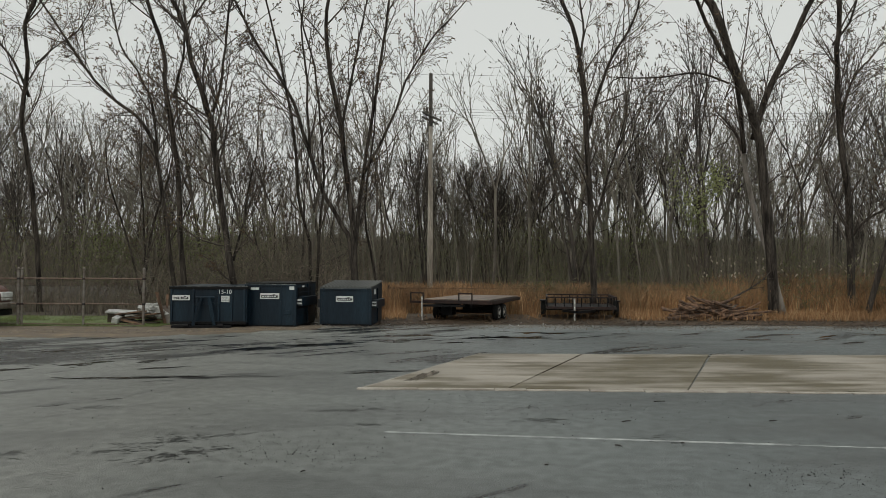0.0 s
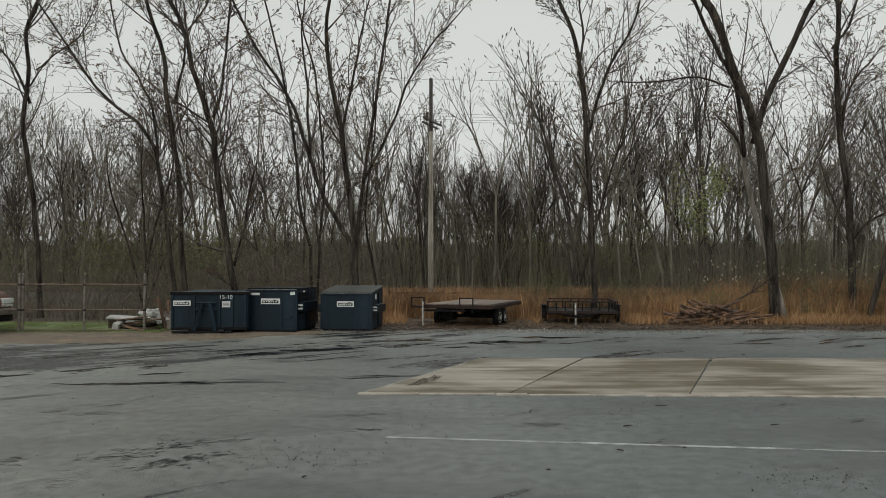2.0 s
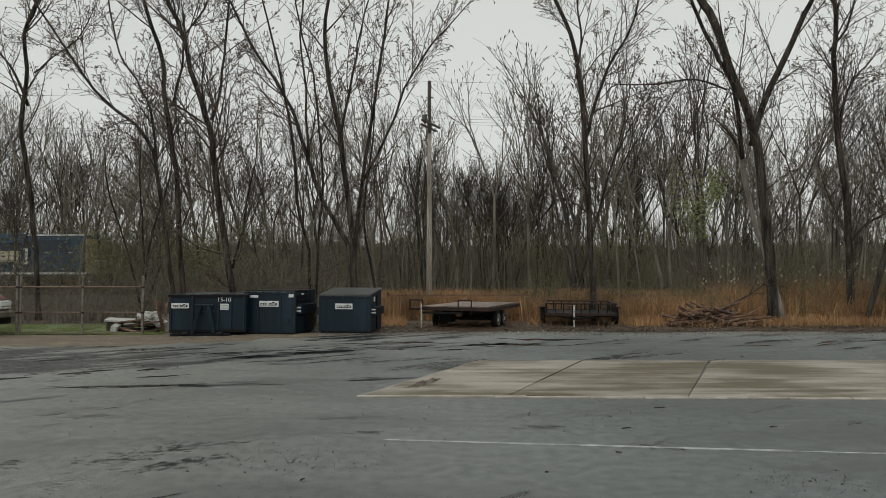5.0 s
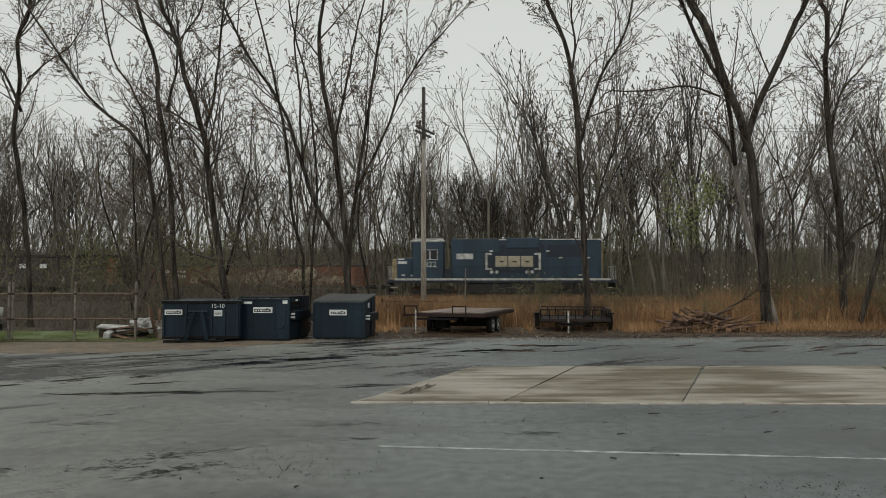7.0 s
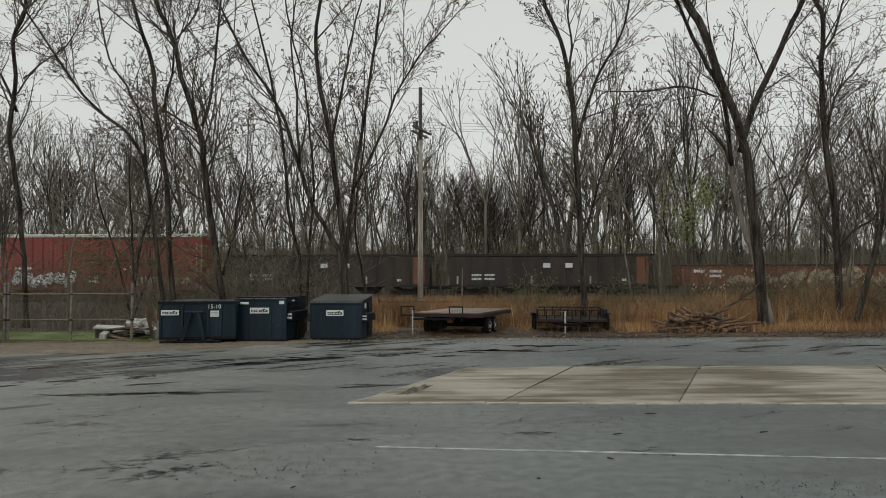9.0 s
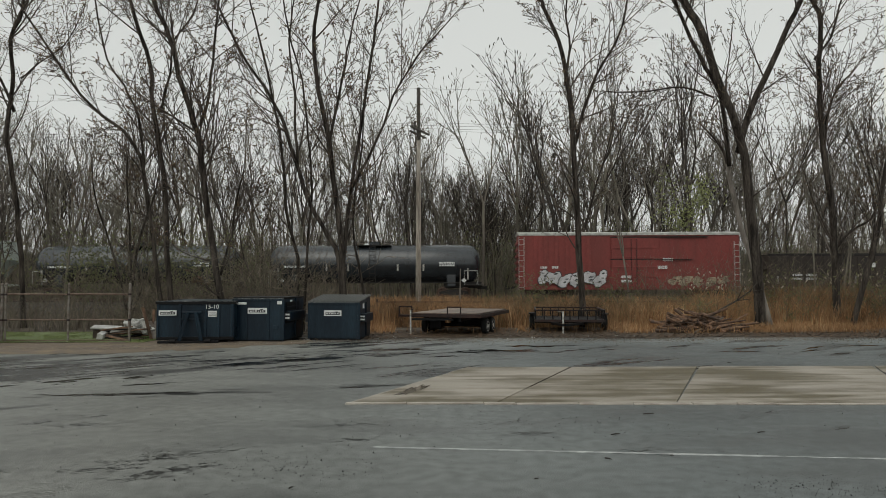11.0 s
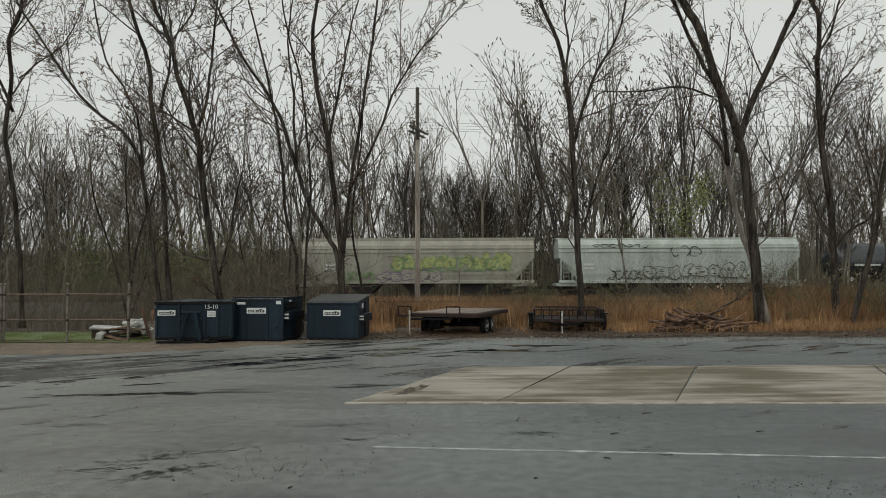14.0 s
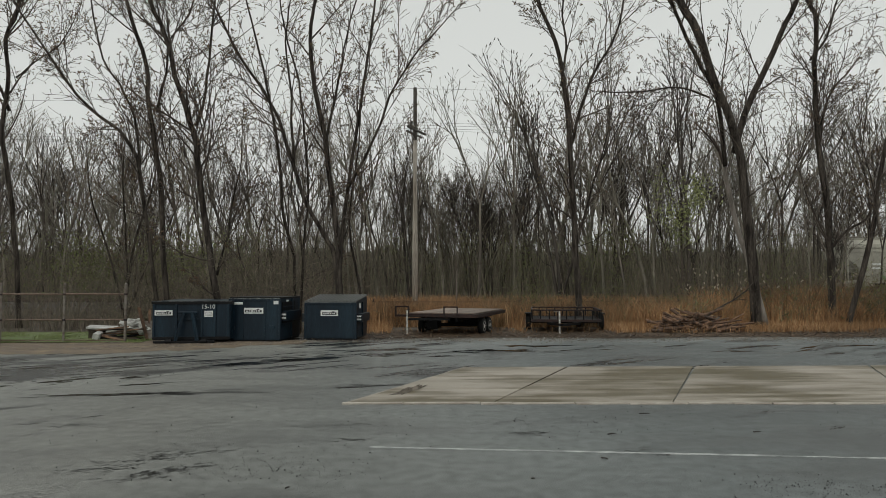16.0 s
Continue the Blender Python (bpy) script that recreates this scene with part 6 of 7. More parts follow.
def scrawl(parent, x0, x1, z0, z1, y, material, seed, n=8, r=0.05, name="graffiti_stroke"):
    """unreadable spray strokes: flat looping bands standing just proud of the side."""
    rng = random.Random(seed)
    w = (x1 - x0) / n
    for k in range(n):
        bm = bmesh.new()
        cx, cz = x0 + (k + 0.5) * w, (z0 + z1) / 2
        a0, turn = rng.uniform(0, 6.28), rng.choice((-1, 1)) * rng.uniform(2.6, 6.0)
        rx, rz = w * rng.uniform(0.35, 0.7), (z1 - z0) / 2 * rng.uniform(0.6, 1.0)
        last = None
        yy = y - 0.004 - 0.0006 * k
        steps = 14
        for i in range(steps + 1):
            a = a0 + turn * i / steps
            px, pz = cx + rx * math.cos(a) * (1 + 0.25 * math.sin(3 * a + k)), cz + rz * math.sin(a)
            nx, nz = math.cos(a), math.sin(a)
            t = r * (0.6 + 0.8 * abs(math.sin(a * 1.7 + k)))
            pr = (bm.verts.new((px - nx * t, yy, pz - nz * t)), bm.verts.new((px + nx * t, yy, pz + nz * t)))
            if last:
                bm.faces.new((last[0], last[1], pr[1], pr[0]))
            last = pr
        part(name, bm, material, parent, "sprayed graffiti stroke")


def tag_shapes(parent, x0, x1, z0, z1, y, fill, edge, seed, n=6, hole=True):
    """unreadable graffiti: fat crooked shapes side by side, each with a dark outline behind and a gap within."""
    rng = random.Random(seed)
    w = (x1 - x0) / n

    def blob(cx, cz, rx, rz, yy, material, name, under, jag):
        bm = bmesh.new()
        pts = 13
        ph = rng.uniform(0, 6.28)
        vs = []
        for i in range(pts):
            a = 2 * math.pi * i / pts
            e = 1 + 0.2 * math.sin(2 * a + ph) + rng.uniform(-jag, jag)
            vs.append(bm.verts.new((cx + rx * e * math.cos(a) + 0.25 * rz * math.sin(a), yy, cz + rz * e * math.sin(a))))
        bm.faces.new(vs)
        return part(name, bm, material, under, "sprayed graffiti shape" if under is parent else "")
    for k in range(n):
        cx, cz = x0 + (k + 0.5) * w + rng.uniform(-0.08, 0.08) * w, (z0 + z1) / 2 + rng.uniform(-0.1, 0.1) * (z1 - z0)
        rx, rz = w * rng.uniform(0.45, 0.65), (z1 - z0) / 2 * rng.uniform(0.65, 1.0)
        state = rng.getstate()
        piece = blob(cx, cz, rx + 0.06, rz + 0.06, y - 0.004 - 0.002 * k, edge, "graffiti_outline", parent, 0.26)
        rng.setstate(state)
        blob(cx, cz, rx, rz, y - 0.005 - 0.002 * k, fill, "graffiti_fill", piece, 0.26)
        if hole:
            for s in (-1, 0, 1):
                blob(cx + rng.uniform(-0.5, 0.5) * rx, cz + rz * (0.5 * s + rng.uniform(-0.2, 0.2)), rx * rng.uniform(0.12, 0.4), rz * rng.uniform(0.05, 0.14), y - 0.03, edge, "graffiti_gap", piece, 0.3)



def engine(L):
    e = thing("locomotive", pose(0, 0, 0), "dark blue diesel road locomotive with a long hood", "locomotive")
    part("frame", boxes(((-L / 2 + 0.3, -1.5, 1.22), (L / 2 - 0.3, 1.5, 1.45)), bevel=0.02), LOCO_D, e)
    part("sill_stripe", boxes(((-L / 2 + 0.8, -1.52, 1.40), (L / 2 - 0.8, -1.503, 1.56))), SILL, e, "pale stripe along the walkway")
    part("long_hood", boxes(((-1.9, -0.92, 1.45), (L / 2 - 1.3, 0.92, 4.6)), bevel=0.10), LOCO, e)
    part("upper_hood", boxes(((-3.9, -1.0, 1.452), (-0.2, 1.0, 4.66)), bevel=0.06), LOCO, e)
    part("hood_grille", boxes(((-0.1, -0.935, 3.55), (3.4, -0.915, 4.2)), bevel=0.006), LOCO_D, e)
    part("hood_grille", boxes(((3.6, -0.935, 3.2), (6.6, -0.915, 4.2)), bevel=0.006), LOCO_D, e)
    for k in range(3):
        bm = bmesh.new()
        rod(bm, (3.7 + k * 1.3, 0, 4.58), (3.7 + k * 1.3, 0, 4.74), 0.55, 0.5, 20)
        part("roof_fan", bm, LOCO_D, e)
    part("roof_edge", boxes(((-0.15, -0.96, 4.54), (L / 2 - 1.35, -0.88, 4.64)), bevel=0.01), SILL, e)
    part("dynamic_brake_blister", boxes(((0.4, -0.99, 3.9), (3.0, 0.99, 4.72)), bevel=0.06), LOCO, e)
    for k in range(14):
        x = -3.5 + k * 0.82
        if x > L / 2 - 2.2:
            break
        yy = -1.012 if x < -1.0 else -0.94
        part("hood_door", boxes(((x, yy, 1.7), (x + 0.72, yy + 0.03, 3.1)), bevel=0.008), LOCO, e)
    part("rear_face", boxes(((L / 2 - 1.36, -0.80, 1.5), (L / 2 - 1.2, 0.8, 4.3)), bevel=0.03), GOLD, e, "faded pale end of the hood")
    part("cab", boxes(((-L / 2 + 2.2, -1.5, 1.45), (-L / 2 + 4.6, 1.5, 4.4)), bevel=0.05), LOCO, e)
    part("cab_roof", boxes(((-L / 2 + 2.05, -1.4, 4.4), (-L / 2 + 4.7, 1.4, 4.54)), ((-L / 2 + 2.15, -1.2, 4.541), (-L / 2 + 4.6, 1.2, 4.68)), bevel=0.05), SILL, e, "pale cab roof")
    glass = mat("cab_window_glass", (0.02, 0.022, 0.024), 0.08, spread=0.1, bump=0)
    for x in (-L / 2 + 3.0, -L / 2 + 3.62):
        w = part("cab_window", boxes(((x, -1.515, 3.05), (x + 0.5, -1.49, 3.75)), bevel=0.005), glass, e)
        part("window_frame", boxes(((x - 0.05, -1.522, 3.0), (x, -1.5, 3.8)), ((x + 0.5, -1.522, 3.0), (x + 0.55, -1.5, 3.8)), ((x, -1.522, 3.75), (x + 0.5, -1.5, 3.8)), ((x, -1.522, 3.0), (x + 0.5, -1.5, 3.05))), SILL, w)
    part("short_hood", boxes(((-L / 2 + 0.9, -1.0, 1.45), (-L / 2 + 2.2, 1.0, 3.15)), bevel=0.08), LOCO, e)
    part("nose_face", boxes(((-L / 2 + 0.55, -0.95, 1.3), (-L / 2 + 0.92, 0.95, 3.1)), bevel=0.05), GOLD, e, "faded yellow nose")
    part("number_board", boxes(((-L / 2 + 1.0, -1.02, 2.7), (-L / 2 + 1.7, -0.99, 2.9)), ((-L / 2 + 1.0, -1.02, 3.0), (-L / 2 + 1.5, -0.99, 3.12))), WHITE_L, e)
    part("side_tank_box", boxes(((-3.5, -1.02, 3.05), (-2.2, -0.99, 3.5)), bevel=0.01), SILL, e, "pale side panel")
    part("fuel_tank", boxes(((-2.6, -1.4, 0.35), (2.6, 1.4, 1.2)), bevel=0.15), TRUCK, e)
    part("battery_box", boxes(((-L / 2 + 4.7, -1.45, 1.45), (-3.95, -1.05, 2.3)), bevel=0.02), LOCO_D, e)
    for x in (-5.4, 5.4):
        truck(e, x, 2, 2.74)
    for s in (-1, 1):
        part("pilot", boxes(((s * (L / 2 - 0.25) - 0.12, -1.45, 0.25), (s * (L / 2 - 0.25) + 0.12, 1.45, 1.4)), bevel=0.03), TRUCK, e)
        part("step", boxes(((s * (L / 2 - 0.75) - 0.25, -1.52, 0.4), (s * (L / 2 - 0.75) + 0.25, -1.2, 0.45)), ((s * (L / 2 - 0.75) - 0.25, -1.52, 0.8), (s * (L / 2 - 0.75) + 0.25, -1.2, 0.85))), SILL, e)
        part("end_rail", rods(*[((s * (L / 2 - 0.35), y, 1.45), (s * (L / 2 - 0.35), y, 2.5), 0.02) for y in (-1.45, -0.5, 0.5, 1.45)], ((s * (L / 2 - 0.35), -1.45, 2.5), (s * (L / 2 - 0.35), 1.45, 2.5), 0.02)), SILL, e)
    part("handrail", rods(*[((-3.8 + k * 1.45, -1.47, 1.5), (-3.8 + k * 1.45, -1.47, 2.5), 0.016) for k in range(9)], ((-3.8, -1.47, 2.5), (7.8, -1.47, 2.5), 0.018), n=6), LOCO_D, e)
    couplers(e, L)
    # the owner's sign as plain golden shapes between brackets
    part("sign_ground", boxes(((-1.35, -1.04, 2.12), (3.2, -1.022, 3.62))), LOCO_D, e)
    for x, s in ((-1.15, 1), (3.0, -1)):
        part("sign_bracket", boxes(((x - 0.09, -1.055, 2.2), (x + 0.09, -1.041, 3.55)), ((x, -1.054, 3.38), (x + s * 0.42, -1.042, 3.54)) if s > 0 else ((x - 0.42, -1.054, 3.38), (x, -1.042, 3.54)),
                                   ((x, -1.054, 2.21), (x + 0.42, -1.042, 2.37)) if s > 0 else ((x - 0.42, -1.054, 2.21), (x, -1.042, 2.37))), SILL, e)
    for x in (-0.45, 0.55, 1.55):
        bm = bmesh.new()
        box(bm, (x, -1.056, 2.44), (x + 0.92, -1.041, 3.3), None, 0.006)
        part("sign_shape", bm, CREAM, e)
        part("sign_gap", boxes(((x + 0.34, -1.06, 2.8), (x + 0.66, -1.0565, 2.93))), LOCO_D, e)
    for x in (-0.75, -0.35, 2.0, 2.4):
        bm = bmesh.new()
        rod(bm, (x, -1.058, 2.05), (x, -1.03, 2.05), 0.13, n=14)
        part("round_mark", bm, SILL, e)
    word("2822", 0.62, SILL, e, pose(-L / 2 + 3.45, -1.506, 2.62, 90))
    for x, z in ((-4.55, 1.75), (-0.9, 3.62), (3.5, 3.62), (4.5, 3.1), (6.6, 3.1), (-L / 2 + 1.3, 1.75), (-L / 2 + 2.0, 1.72), (-0.7, 1.05), (6.0, 1.75)):
        part("grab_light", boxes(((x, -1.06 if abs(x) < 8 else -1.02, z), (x + 0.26, -0.93, z + 0.12)), bevel=0.01), SILL, e)
    return e


def gondola(L):
    c = thing("gondola_car", pose(0, 0, 0), "rusty red-brown low gondola with pale graffiti", "freight car")
    h = 2.5
    part("floor", boxes(((-L / 2 + 0.4, -1.4, 1.0), (L / 2 - 0.4, 1.4, 1.15))), GON, c)
    for s in (-1, 1):
        part("side", boxes(((-L / 2 + 0.4, s * 1.4 - 0.03, 0.95), (L / 2 - 0.4, s * 1.4 + 0.03, h))), GON, c)
        part("end", boxes(((s * (L / 2 - 0.4) - 0.04, -1.369, 1.0), (s * (L / 2 - 0.4) + 0.04, 1.369, h))), GON, c)
        part("top_chord", boxes(((-L / 2 + 0.35, s * 1.42 - 0.07, h - 0.02), (L / 2 - 0.35, s * 1.42 + 0.07, h + 0.12)), bevel=0.02), HOP, c)
        truck(c, s * (L / 2 - 2.6))
    part("side_sill", boxes(((-L / 2 + 0.4, -1.50, 0.82), (L / 2 - 0.4, -1.431, 1.0)), bevel=0.01), HOP, c)
    n = 13
    for k in range(n):
        x = -L / 2 + 0.55 + (L - 1.1) * k / (n - 1)
        part("side_rib", boxes(((x - 0.06, -1.52, 1.0), (x + 0.06, -1.431, h - 0.02)), bevel=0.012), GON, c)
    tag_shapes(c, -1.2, 4.8, 1.1, 2.3, -1.525, G_PALE, GON, 4, 6)
    tag_shapes(c, -5.2, -1.4, 1.05, 1.9, -1.525, G_PALE, GON, 7, 6)
    tag_shapes(c, 4.9, 7.2, 1.05, 1.8, -1.525, G_PALE, GON, 9, 3)
    data_panel(c, -L / 2 + 1.2, -1.525, 2.0, 1, 0.8, 0.22)
    data_panel(c, -L / 2 + 2.4, -1.525, 2.0, 2, 0.9, 0.2, 0.36)
    ladder(c, L / 2 - 0.75, -1.53, 0.7, 2.4, HOP)
    ladder(c, -L / 2 + 0.75, -1.53, 0.7, 2.4, HOP)
    couplers(c, L)
    return c


def open_hopper(L, red_end):
    c = thing("open_hopper_car", pose(0, 0, 0), "sooty brown ribbed open hopper car with a rusty end panel", "freight car", "brown hopper cars")
    h = 3.35
    bm = bmesh.new()
    prism(bm, [(-L / 2 + 0.3, h), (-L / 2 + 0.3, 2.3), (-L / 2 + 2.8, 1.05), (L / 2 - 2.8, 1.05), (L / 2 - 0.3, 2.3), (L / 2 - 0.3, h)], -1.42, 1.42)
    part("body", bm, HOP, c)
    bm = bmesh.new()
    for s in (-1, 1):
        box(bm, (-L / 2 + 0.3, s * 1.46 - 0.05, 1.0), (L / 2 - 0.3, s * 1.46 + 0.02, h - 0.1))
    part("side_plate", bm, HOP, c)
    for s in (-1, 1):
        part("top_chord", boxes(((-L / 2 + 0.25, s * 1.46 - 0.09, h - 0.08), (L / 2 - 0.25, s * 1.46 + 0.09, h + 0.12)), bevel=0.02), TRUCK, c)
        part("end_post", boxes(((s * (L / 2 - 0.4) - 0.08, -1.5, 1.1), (s * (L / 2 - 0.4) + 0.08, -1.3, h)), bevel=0.01), HOP, c)
        truck(c, s * (L / 2 - 2.1))
    part("side_sill", boxes(((-L / 2 + 0.2, -1.56, 0.92), (L / 2 - 0.2, -1.40, 1.10)), bevel=0.01), TRUCK, c)
    n = 13
    for k in range(n):
        x = -L / 2 + 0.6 + (L - 1.2) * k / (n - 1)
        part("side_rib", boxes(((x - 0.07, -1.60, 1.1), (x + 0.07, -1.515, h - 0.1)), bevel=0.012), HOP, c)
    part("rusty_panel", boxes(((L / 2 - 1.55, -1.535, 1.15), (L / 2 - 0.5, -1.512, h - 0.12))), GON, c, "rusty red end panel")
    data_panel(c, -L / 2 + 2.0, -1.61, 1.75, 2, 0.75, 0.17, 0.3)
    data_panel(c, -L / 2 + 3.0, -1.61, 1.75, 2, 0.75, 0.17, 0.3)
    for x in (-0.6, 1.1):
        part("white_placard", boxes(((x, -1.615, 2.4), (x + 0.55, -1.602, 2.75))), WHITE_L, c)
    for x in (-L / 2 + 0.9, -1.5, 3.0):
        part("grab_post", boxes(((x - 0.05, -1.62, 1.15), (x + 0.05, -1.56, 1.75)), bevel=0.01), SILL, c)
    data_panel(c, 5.4, -1.61, 1.35, 1, 0.3, 0.2)
    for x in (-3, 0, 3):
        bm = bmesh.new()
        prism(bm, [(x - 1.2, 1.05), (x - 0.45, 0.4), (x + 0.45, 0.4), (x + 1.2, 1.05)], -1.2, 1.2)
        part("hopper_chute", bm, TRUCK, c)
    ladder(c, L / 2 - 0.7, -1.62, 0.6, 3.2, TRUCK)
    couplers(c, L)
    return c


def boxcar(L):
    c = thing("boxcar", pose(0, 0, 0), "faded red high boxcar with white graffiti low on its side", "freight car")
    h = 5.0
    part("body", boxes(((-L / 2 + 0.55, -1.48, 1.0), (L / 2 - 0.55, 1.48, h)), bevel=0.03), RED, c)
    bm = bmesh.new()
    prism(bm, [(-1.5, h), (-1.45, h + 0.12), (0, h + 0.26), (1.45, h + 0.12), (1.5, h)], -L / 2 + 0.5, L / 2 - 0.5, pose(0, 0, 0, 0, 0, 90))
    part("roof", bm, SILL, c, "pale galvanised roof")
    part("roof_rail", boxes(((-L / 2 + 0.5, -1.54, h - 0.1), (L / 2 - 0.5, -1.46, h + 0.08)), bevel=0.01), SILL, c)
    part("side_sill", boxes(((-L / 2 + 0.5, -1.53, 0.72), (L / 2 - 0.5, -1.40, 1.05)), bevel=0.015), RED, c)
    for k in range(7):
        x = -L / 2 + 1.0 + k * 0.82
        part("side_rib", boxes(((x - 0.16, -1.545, 1.1), (x + 0.16, -1.475, h - 0.15)), bevel=0.03), RED, c)
        x = L / 2 - 1.0 - k * 0.95
        part("panel_seam", boxes(((x - 0.03, -1.50, 1.1), (x + 0.03, -1.475, h - 0.15)), bevel=0.006), RED, c)
    d = part("sliding_door", boxes(((-1.3, -1.58, 1.0), (2.3, -1.52, h - 0.3)), bevel=0.012), RED, c)
    for z in (1.7, 2.45, 3.2, 3.95):
        part("door_rib", boxes(((-1.2, -1.61, z - 0.05), (2.2, -1.575, z + 0.05)), bevel=0.012), RED, d)
    part("door_rod", rods(((0.2, -1.63, 1.1), (0.2, -1.63, h - 0.4), 0.025), ((0.6, -1.63, 1.1), (0.6, -1.63, h - 0.4), 0.025)), TRUCK, d)
    part("door_track", boxes(((-1.4, -1.60, h - 0.28), (6.0, -1.48, h - 0.2)), ((-1.4, -1.60, 3.02), (4.8, -1.502, 3.07))), TRUCK, c)
    ladder(c, -L / 2 + 0.75, -1.56, 0.7, h - 0.2, SILL, 0.4, 10)
    ladder(c, L / 2 - 0.75, -1.56, 0.7, h - 0.6, SILL, 0.4, 8)
    part("end_ribs", boxes(*[((-L / 2 + 0.42, -1.4, 1.2 + 0.5 * k), (-L / 2 + 0.56, 1.4, 1.45 + 0.5 * k)) for k in range(7)], bevel=0.05), RED, c)
    data_panel(c, -L / 2 + 2.2, -1.55, 2.35, 3, 0.5, 0.16, 0.33)
    data_panel(c, -L / 2 + 3.1, -1.55, 2.35, 1, 0.45, 0.18)
    data_panel(c, 2.6, -1.5, 2.9, 1, 0.8, 0.25)
    data_panel(c, 2.2, -1.62, 2.3, 1, 0.7, 0.25)
    data_panel(c, -0.6, -1.62, 1.6, 2, 0.8, 0.2, 0.32)
    tag_shapes(c, -L / 2 + 1.9, -L / 2 + 7.2, 0.95, 2.25, -1.63, G_WHITE, G_DARK, 2, 6)
    tag_shapes(c, 3.0, 7.6, 0.95, 1.8, -1.56, G_PALE, RED, 6, 5)
    for s in (-1, 1):
        truck(c, s * (L / 2 - 2.5))
    couplers(c, L)
    return c


def tank_car(L):
    c = thing("tank_car", pose(0, 0, 0), "black cylindrical tank car with a top platform", "freight car", "black tank cars")
    r, z = 1.5, 2.75
    T = L / 2 - 0.22
    bm = bmesh.new()
    prof = [(-T, 0.15), (-T + 0.06, 0.6), (-T + 0.22, 1.05), (-T + 0.5, 1.36), (-T + 0.85, r)]
    lathe(bm, prof + [(x, r) for x in (-T / 2, 0, T / 2)] + [(-x, q) for x, q in prof[::-1]], pose(0, 0, z), 40)
    part("tank", bm, TANK, c)
    for x in (-T * 0.66, -T * 0.33, 0, T * 0.33, T * 0.66):
        bm = bmesh.new()
        lathe(bm, [(x - 0.04, r - 0.01), (x - 0.035, r + 0.008), (x + 0.035, r + 0.008), (x + 0.04, r - 0.01)], pose(0, 0, z), 40)
        part("weld_band", bm, TANK, c)
    hs = part("top_platform", boxes(((-1.4, -1.0, z + r - 0.05), (1.4, 1.0, z + r + 0.02)), bevel=0.01), TRUCK, c)
    part("platform_rail", rods(*[((x, y, z + r), (x, y, z + r + 0.3), 0.02) for x in (-1.35, 0, 1.35) for y in (-0.95, 0.95)], ((-1.35, -0.95, z + r + 0.3), (1.35, -0.95, z + r + 0.3), 0.02), ((-1.35, 0.95, z + r + 0.3), (1.35, 0.95, z + r + 0.3), 0.02)), TRUCK, hs)
    bm = bmesh.new()
    rod(bm, (0, 0, z + r - 0.05), (0, 0, z + r + 0.28), 0.45, n=20)
    part("valve_dome", bm, TANK, hs)
    ladder(c, 0.0, -1.53, 1.1, z + r, TRUCK, 0.45, 9)
    for s in (-1, 1):
        part("stub_sill", boxes(((s * (L / 2 - 1.6) - 1.5, -0.45, 0.85), (s * (L / 2 - 1.6) + 1.5, 0.45, 1.35)), bevel=0.03), TRUCK, c)
        part("saddle", boxes(((s * (L / 2 - 2.5) - 0.35, -1.25, 0.95), (s * (L / 2 - 2.5) + 0.35, 1.25, 1.9)), bevel=0.05), TANK, c)
        part("end_platform", boxes(((s * (L / 2 - 0.75) - 0.7, -1.45, 1.05), (s * (L / 2 - 0.75) + 0.7, 1.45, 1.13)), bevel=0.01), TRUCK, c)
        part("end_rail", rods(*[((s * (L / 2 - 1.35) + d, -1.42, 1.1), (s * (L / 2 - 1.35) + d, -1.42, 2.2), 0.022) for d in (-0.1, 0.9 * s)], ((s * (L / 2 - 1.35) - 0.1, -1.42, 2.2), (s * (L / 2 - 1.35) + 0.9 * s, -1.42, 2.2), 0.022)), SILL, c)
        part("white_upright", boxes(((s * (L / 2 - 1.2) - 0.05, -1.47, 1.5), (s * (L / 2 - 1.2) + 0.05, -1.43, 2.4)), bevel=0.01), SILL, c)
        m = pose(s * (L / 2 - 1.5), -1.44, 1.45, 0, 45)
        bm = bmesh.new()
        box(bm, (-0.14, -0.01, -0.14), (0.14, 0.0, 0.14), m)
        part("placard", bm, WHITE_L, c, "white diamond placard")
        truck(c, s * (L / 2 - 2.3))
    part("side_walk", rods(((-T + 1.2, -1.52, 1.25), (T - 1.2, -1.52, 1.25), 0.03)), TRUCK, c)
    data_panel(c, -T + 1.5, -1.515, 2.45, 1, 1.9, 0.16, 0.27)
    data_panel(c, T - 3.2, -1.515, 2.75, 2, 1.2, 0.13, 0.2)
    for x in (-3.6, -1.9, 2.0, 4.0):
        part("grab_post", boxes(((x - 0.05, -1.56, 2.2), (x + 0.05, -1.50, 2.7)), bevel=0.01), SILL, c)
    couplers(c, L)
    return c


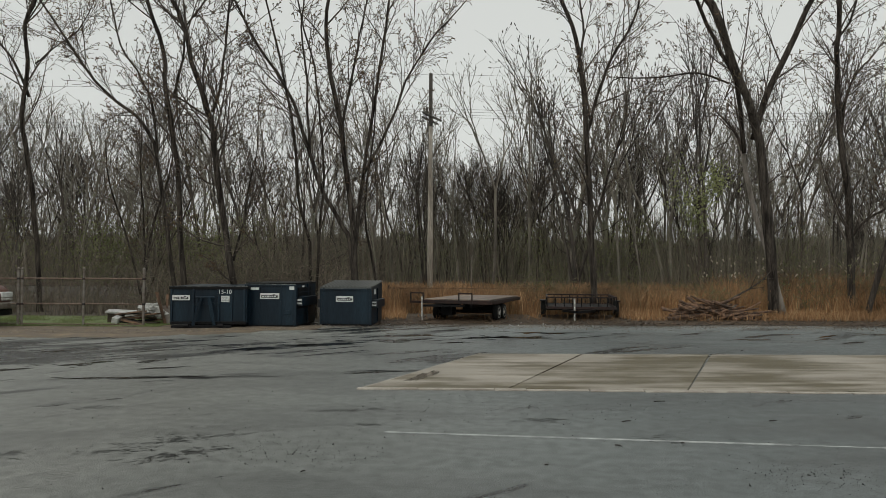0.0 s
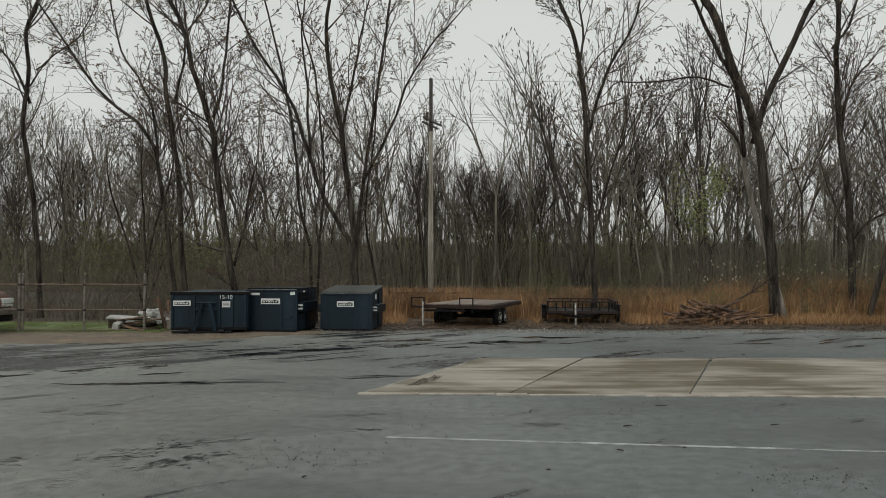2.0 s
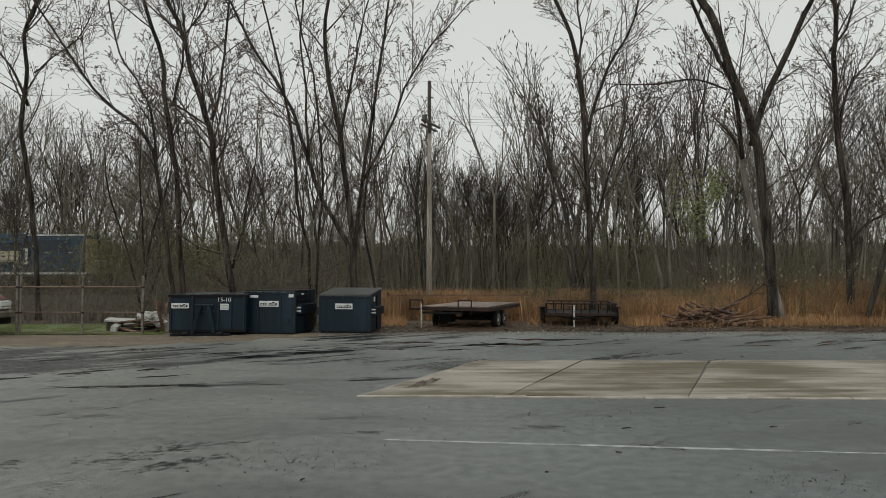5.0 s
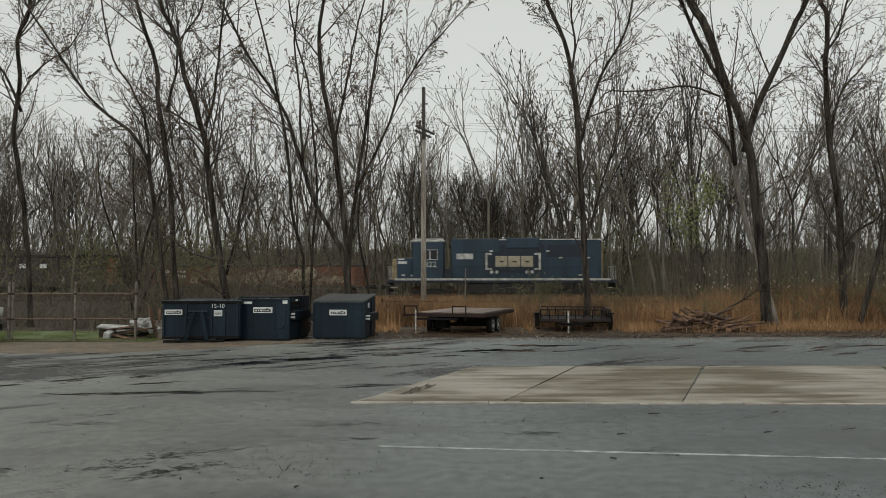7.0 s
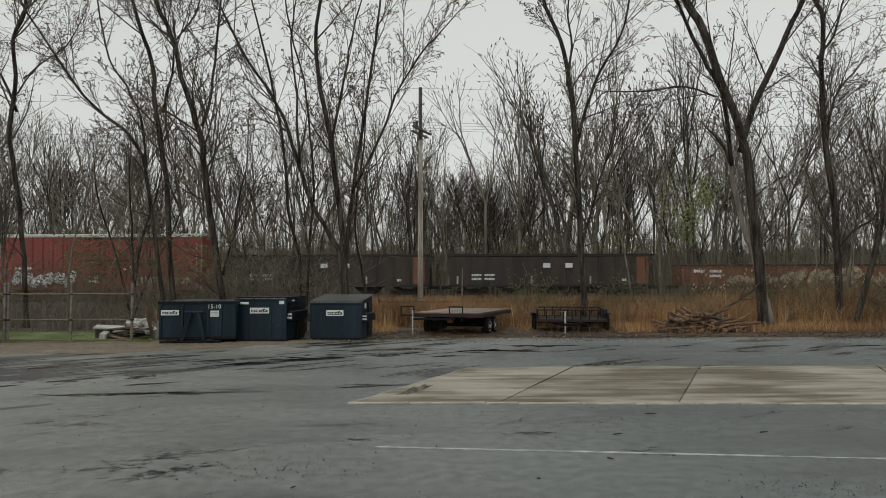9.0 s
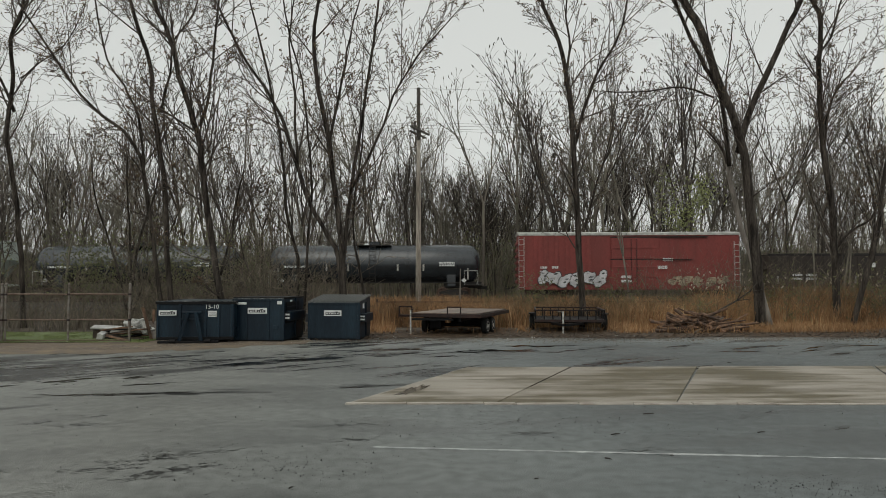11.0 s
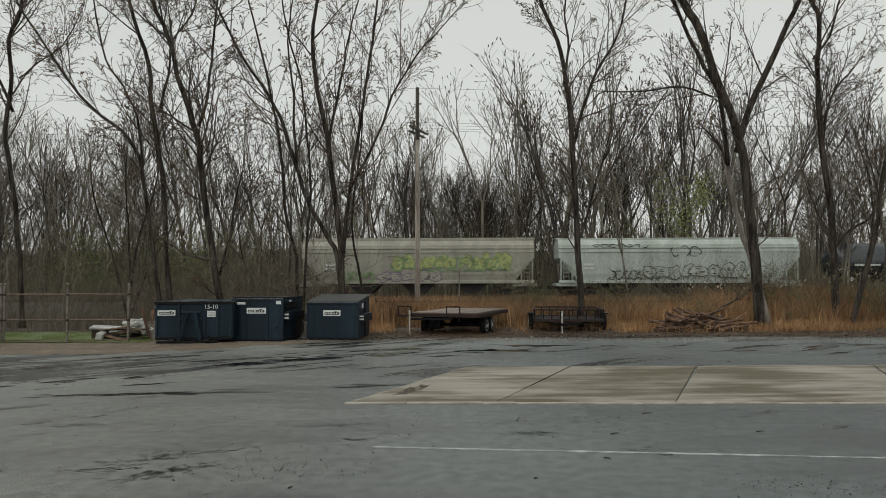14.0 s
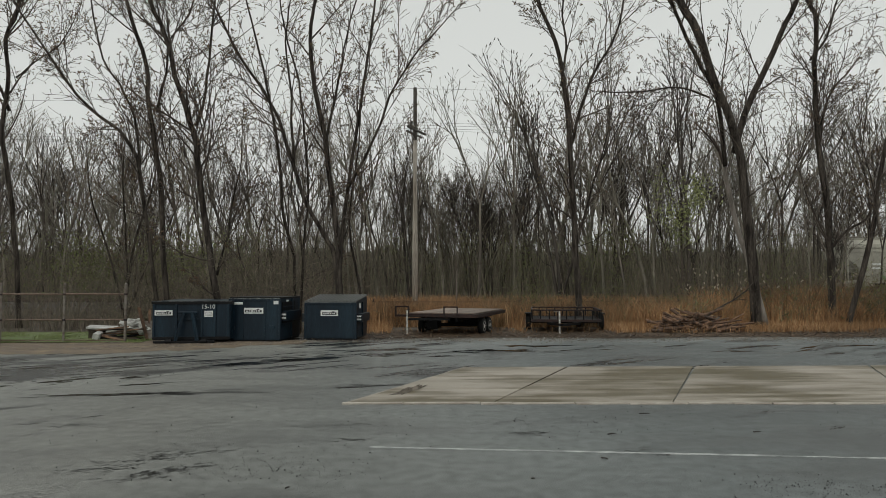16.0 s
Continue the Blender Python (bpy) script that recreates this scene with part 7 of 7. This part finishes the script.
def covered_hopper(L, paint, label, green):
    c = thing("covered_hopper_car", pose(0, 0, 0), label, "freight car", "covered hopper cars")
    h = 4.55
    prof = [(-1.46, 1.35), (-1.58, 1.9), (-1.6, 2.6), (-1.58, 3.7), (-1.5, 4.15), (-1.1, h), (1.1, h), (1.5, 4.15), (1.58, 3.7), (1.6, 2.6), (1.58, 1.9), (1.46, 1.35)]
    b = L / 2 - 0.35
    bm = bmesh.new()
    rings = []
    for x, f in ((-b, 0), (-b + 1.5, 1), (b - 1.5, 1), (b, 0)):
        # the body runs out over the trucks: its low part is drawn up towards the ends
        rings.append([bm.verts.new((x, y, z if f else max(z, 3.15))) for y, z in prof])
    for a, d in zip(rings, rings[1:]):
        for i in range(len(prof)):
            j = (i + 1) % len(prof)
            bm.faces.new((a[i], a[j], d[j], d[i]))
    bm.faces.new(rings[0][::-1])
    bm.faces.new(rings[-1])
    bmesh.ops.remove_doubles(bm, verts=bm.verts, dist=0.001)
    part("body", bm, paint, c)
    for k in range(2):
        part("body_band", boxes(((-b, -1.625 + 0.02 * k, 3.55 + 0.3 * k), (b, -1.56 + 0.04 * k, 3.64 + 0.3 * k)), bevel=0.012), paint, c)
    part("side_sill", boxes(((-b, -1.63, 1.18), (b, -1.44, 1.42)), bevel=0.02), paint, c)
    part("roof_walk", boxes(((-b - 0.1, -0.5, h + 0.12), (b + 0.1, 0.5, h + 0.17))), SILL, c)
    for k in range(11):
        x = -b + 0.1 + (2 * b - 0.2) * k / 10
        part("walk_bracket", boxes(((x - 0.06, -1.05, h - 0.01), (x + 0.06, 1.05, h + 0.12))), paint, c)
    part("roof_edge", boxes(((-b, -1.14, h - 0.02), (b, -1.04, h + 0.2)), bevel=0.01) if green else boxes(((-b, -1.12, h - 0.03), (b, -1.05, h + 0.06)), bevel=0.01), paint, c)
    for s in (-1, 1):
        part("end_sill", boxes(((s * (b - 0.75) - 0.95, -1.5, 0.95), (s * (b - 0.75) + 0.95, 1.5, 1.17)), bevel=0.015), paint, c)
        for dx in (0.15, 1.0):
            part("corner_post", boxes(((s * (b - dx) - 0.05, -1.58, 1.17), (s * (b - dx) + 0.05, -1.48, 3.2 if dx < 0.5 else 2.2)), bevel=0.01), paint, c)
        ladder(c, s * (b - 0.55), -1.55, 1.2, 2.8, paint, 0.4, 5)
        part("slope_rib", boxes(((s * (b - 1.0) - 0.06, -0.7, 1.17), (s * (b - 1.0) + 0.06, 0.7, 2.2)), bevel=0.01), TRUCK, c)
        truck(c, s * (L / 2 - 2.2))
    for x in (-4.2, 0.0, 4.2):
        bm = bmesh.new()
        prism(bm, [(x - 1.5, 1.35), (x - 0.5, 0.4), (x + 0.5, 0.4), (x + 1.5, 1.35)], -1.2, 1.2)
        part("hopper_chute", bm, TRUCK, c)
    couplers(c, L)
    data_panel(c, -b + 1.9, -1.625, 2.55, 2, 0.8, 0.15, 0.3)
    if green:
        tag_shapes(c, -1.9, 3.0, 2.1, 3.4, -1.63, G_LIME, G_GREEN, 3, 6)
        tag_shapes(c, 3.3, 7.2, 2.2, 3.4, -1.63, G_LIME, G_GREEN, 8, 5)
        scrawl(c, -2.0, 7.0, 2.1, 3.3, -1.66, G_GREEN, 13, 10, 0.05)
        scrawl(c, -6.4, -3.4, 1.3, 2.1, -1.65, G_GREEN, 9, 5, 0.07)
        tag_shapes(c, -3.0, 1.8, 1.3, 2.15, -1.63, GREY_C, G_PURPLE, 10, 5)
    else:
        scrawl(c, -5.4, -1.4, 1.4, 2.2, -1.635, G_DARK, 3, 7, 0.035)
        tag_shapes(c, -2.6, 2.0, 1.5, 2.6, -1.64, WHITE_C, G_DARK, 18, 5)
        tag_shapes(c, 2.2, 6.8, 1.5, 2.6, -1.64, WHITE_C, G_DARK, 23, 5)
        scrawl(c, -6.5, -2.2, 3.9, 4.2, -1.6, G_DARK, 6, 7, 0.03)
        scrawl(c, -0.6, 1.6, 3.0, 4.2, -1.64, G_DARK, 16, 3, 0.03)
    return c


def make_train():
    """each car with the place of its middle along the track at 10 s."""
    return [(engine(18.2), 68.05), (gondola(17.8), 48.75), (open_hopper(16.2, True), 30.2), (open_hopper(16.4, True), 12.9), (boxcar(17.9), -5.6),
            (tank_car(17.3), -25.4), (tank_car(17.0), -44.6),
            (covered_hopper(18.9, WHITE_C, "pale green-white covered hopper car with thin dark graffiti", False), -64.6),
            (covered_hopper(18.8, GREY_C, "dirty grey covered hopper car with green and purple graffiti", True), -84.65)]


def along(s):
    a = radians(TURN)
    return pose(s * math.cos(a), Y0 - s * math.sin(a), RAIL_TOP, 0, 0, -TURN)


def motions():
    """the train rolls past from one side to the other at an even speed."""
    for car, s in TRAIN:
        walk(car, [(t, along(s + SPEED * (t - 10))) for t in (*range(0, 16), 15.5, 15.8, 15.9, 16)])


# ---- build ----
ground()
litter_strip()
pad()
puddles()
railway()
hook_container(pose(-7.63, 22.85, 0, 0, 0, 4), 2.44, 3.4, 1.34)
front_load_bin(pose(-5.70, 23.2, 0, 0, 0, -8), 1.72, 2.1, 1.42, 1.44, "dark blue steel waste container with a flat cover and side door", lids=False)
front_load_bin(pose(-3.27, 23.7, 0, 0, 0, -8), 1.74, 1.7, 1.27, 1.46, "dark blue steel waste container with grey ribbed lids")
flatbed(pose(0.51, 25.35, 0, 0, 0, -20))
utility_trailer(pose(5.34, 26.6, 0, 0, 0, -8))
branch_pile(10.5, 26.8)
fence(23.2)
junk(-10.82, 24.0)
utility_pole(-0.72, 42)
paddock_fence(34)
parked_truck(pose(-14.46, 22.3, 0, 0, 0, -4))
fallen_sticks()
TRAIN = make_train()
scatter_leaves()
gravel()
grasses()
woods()
edge_trees()
motions()
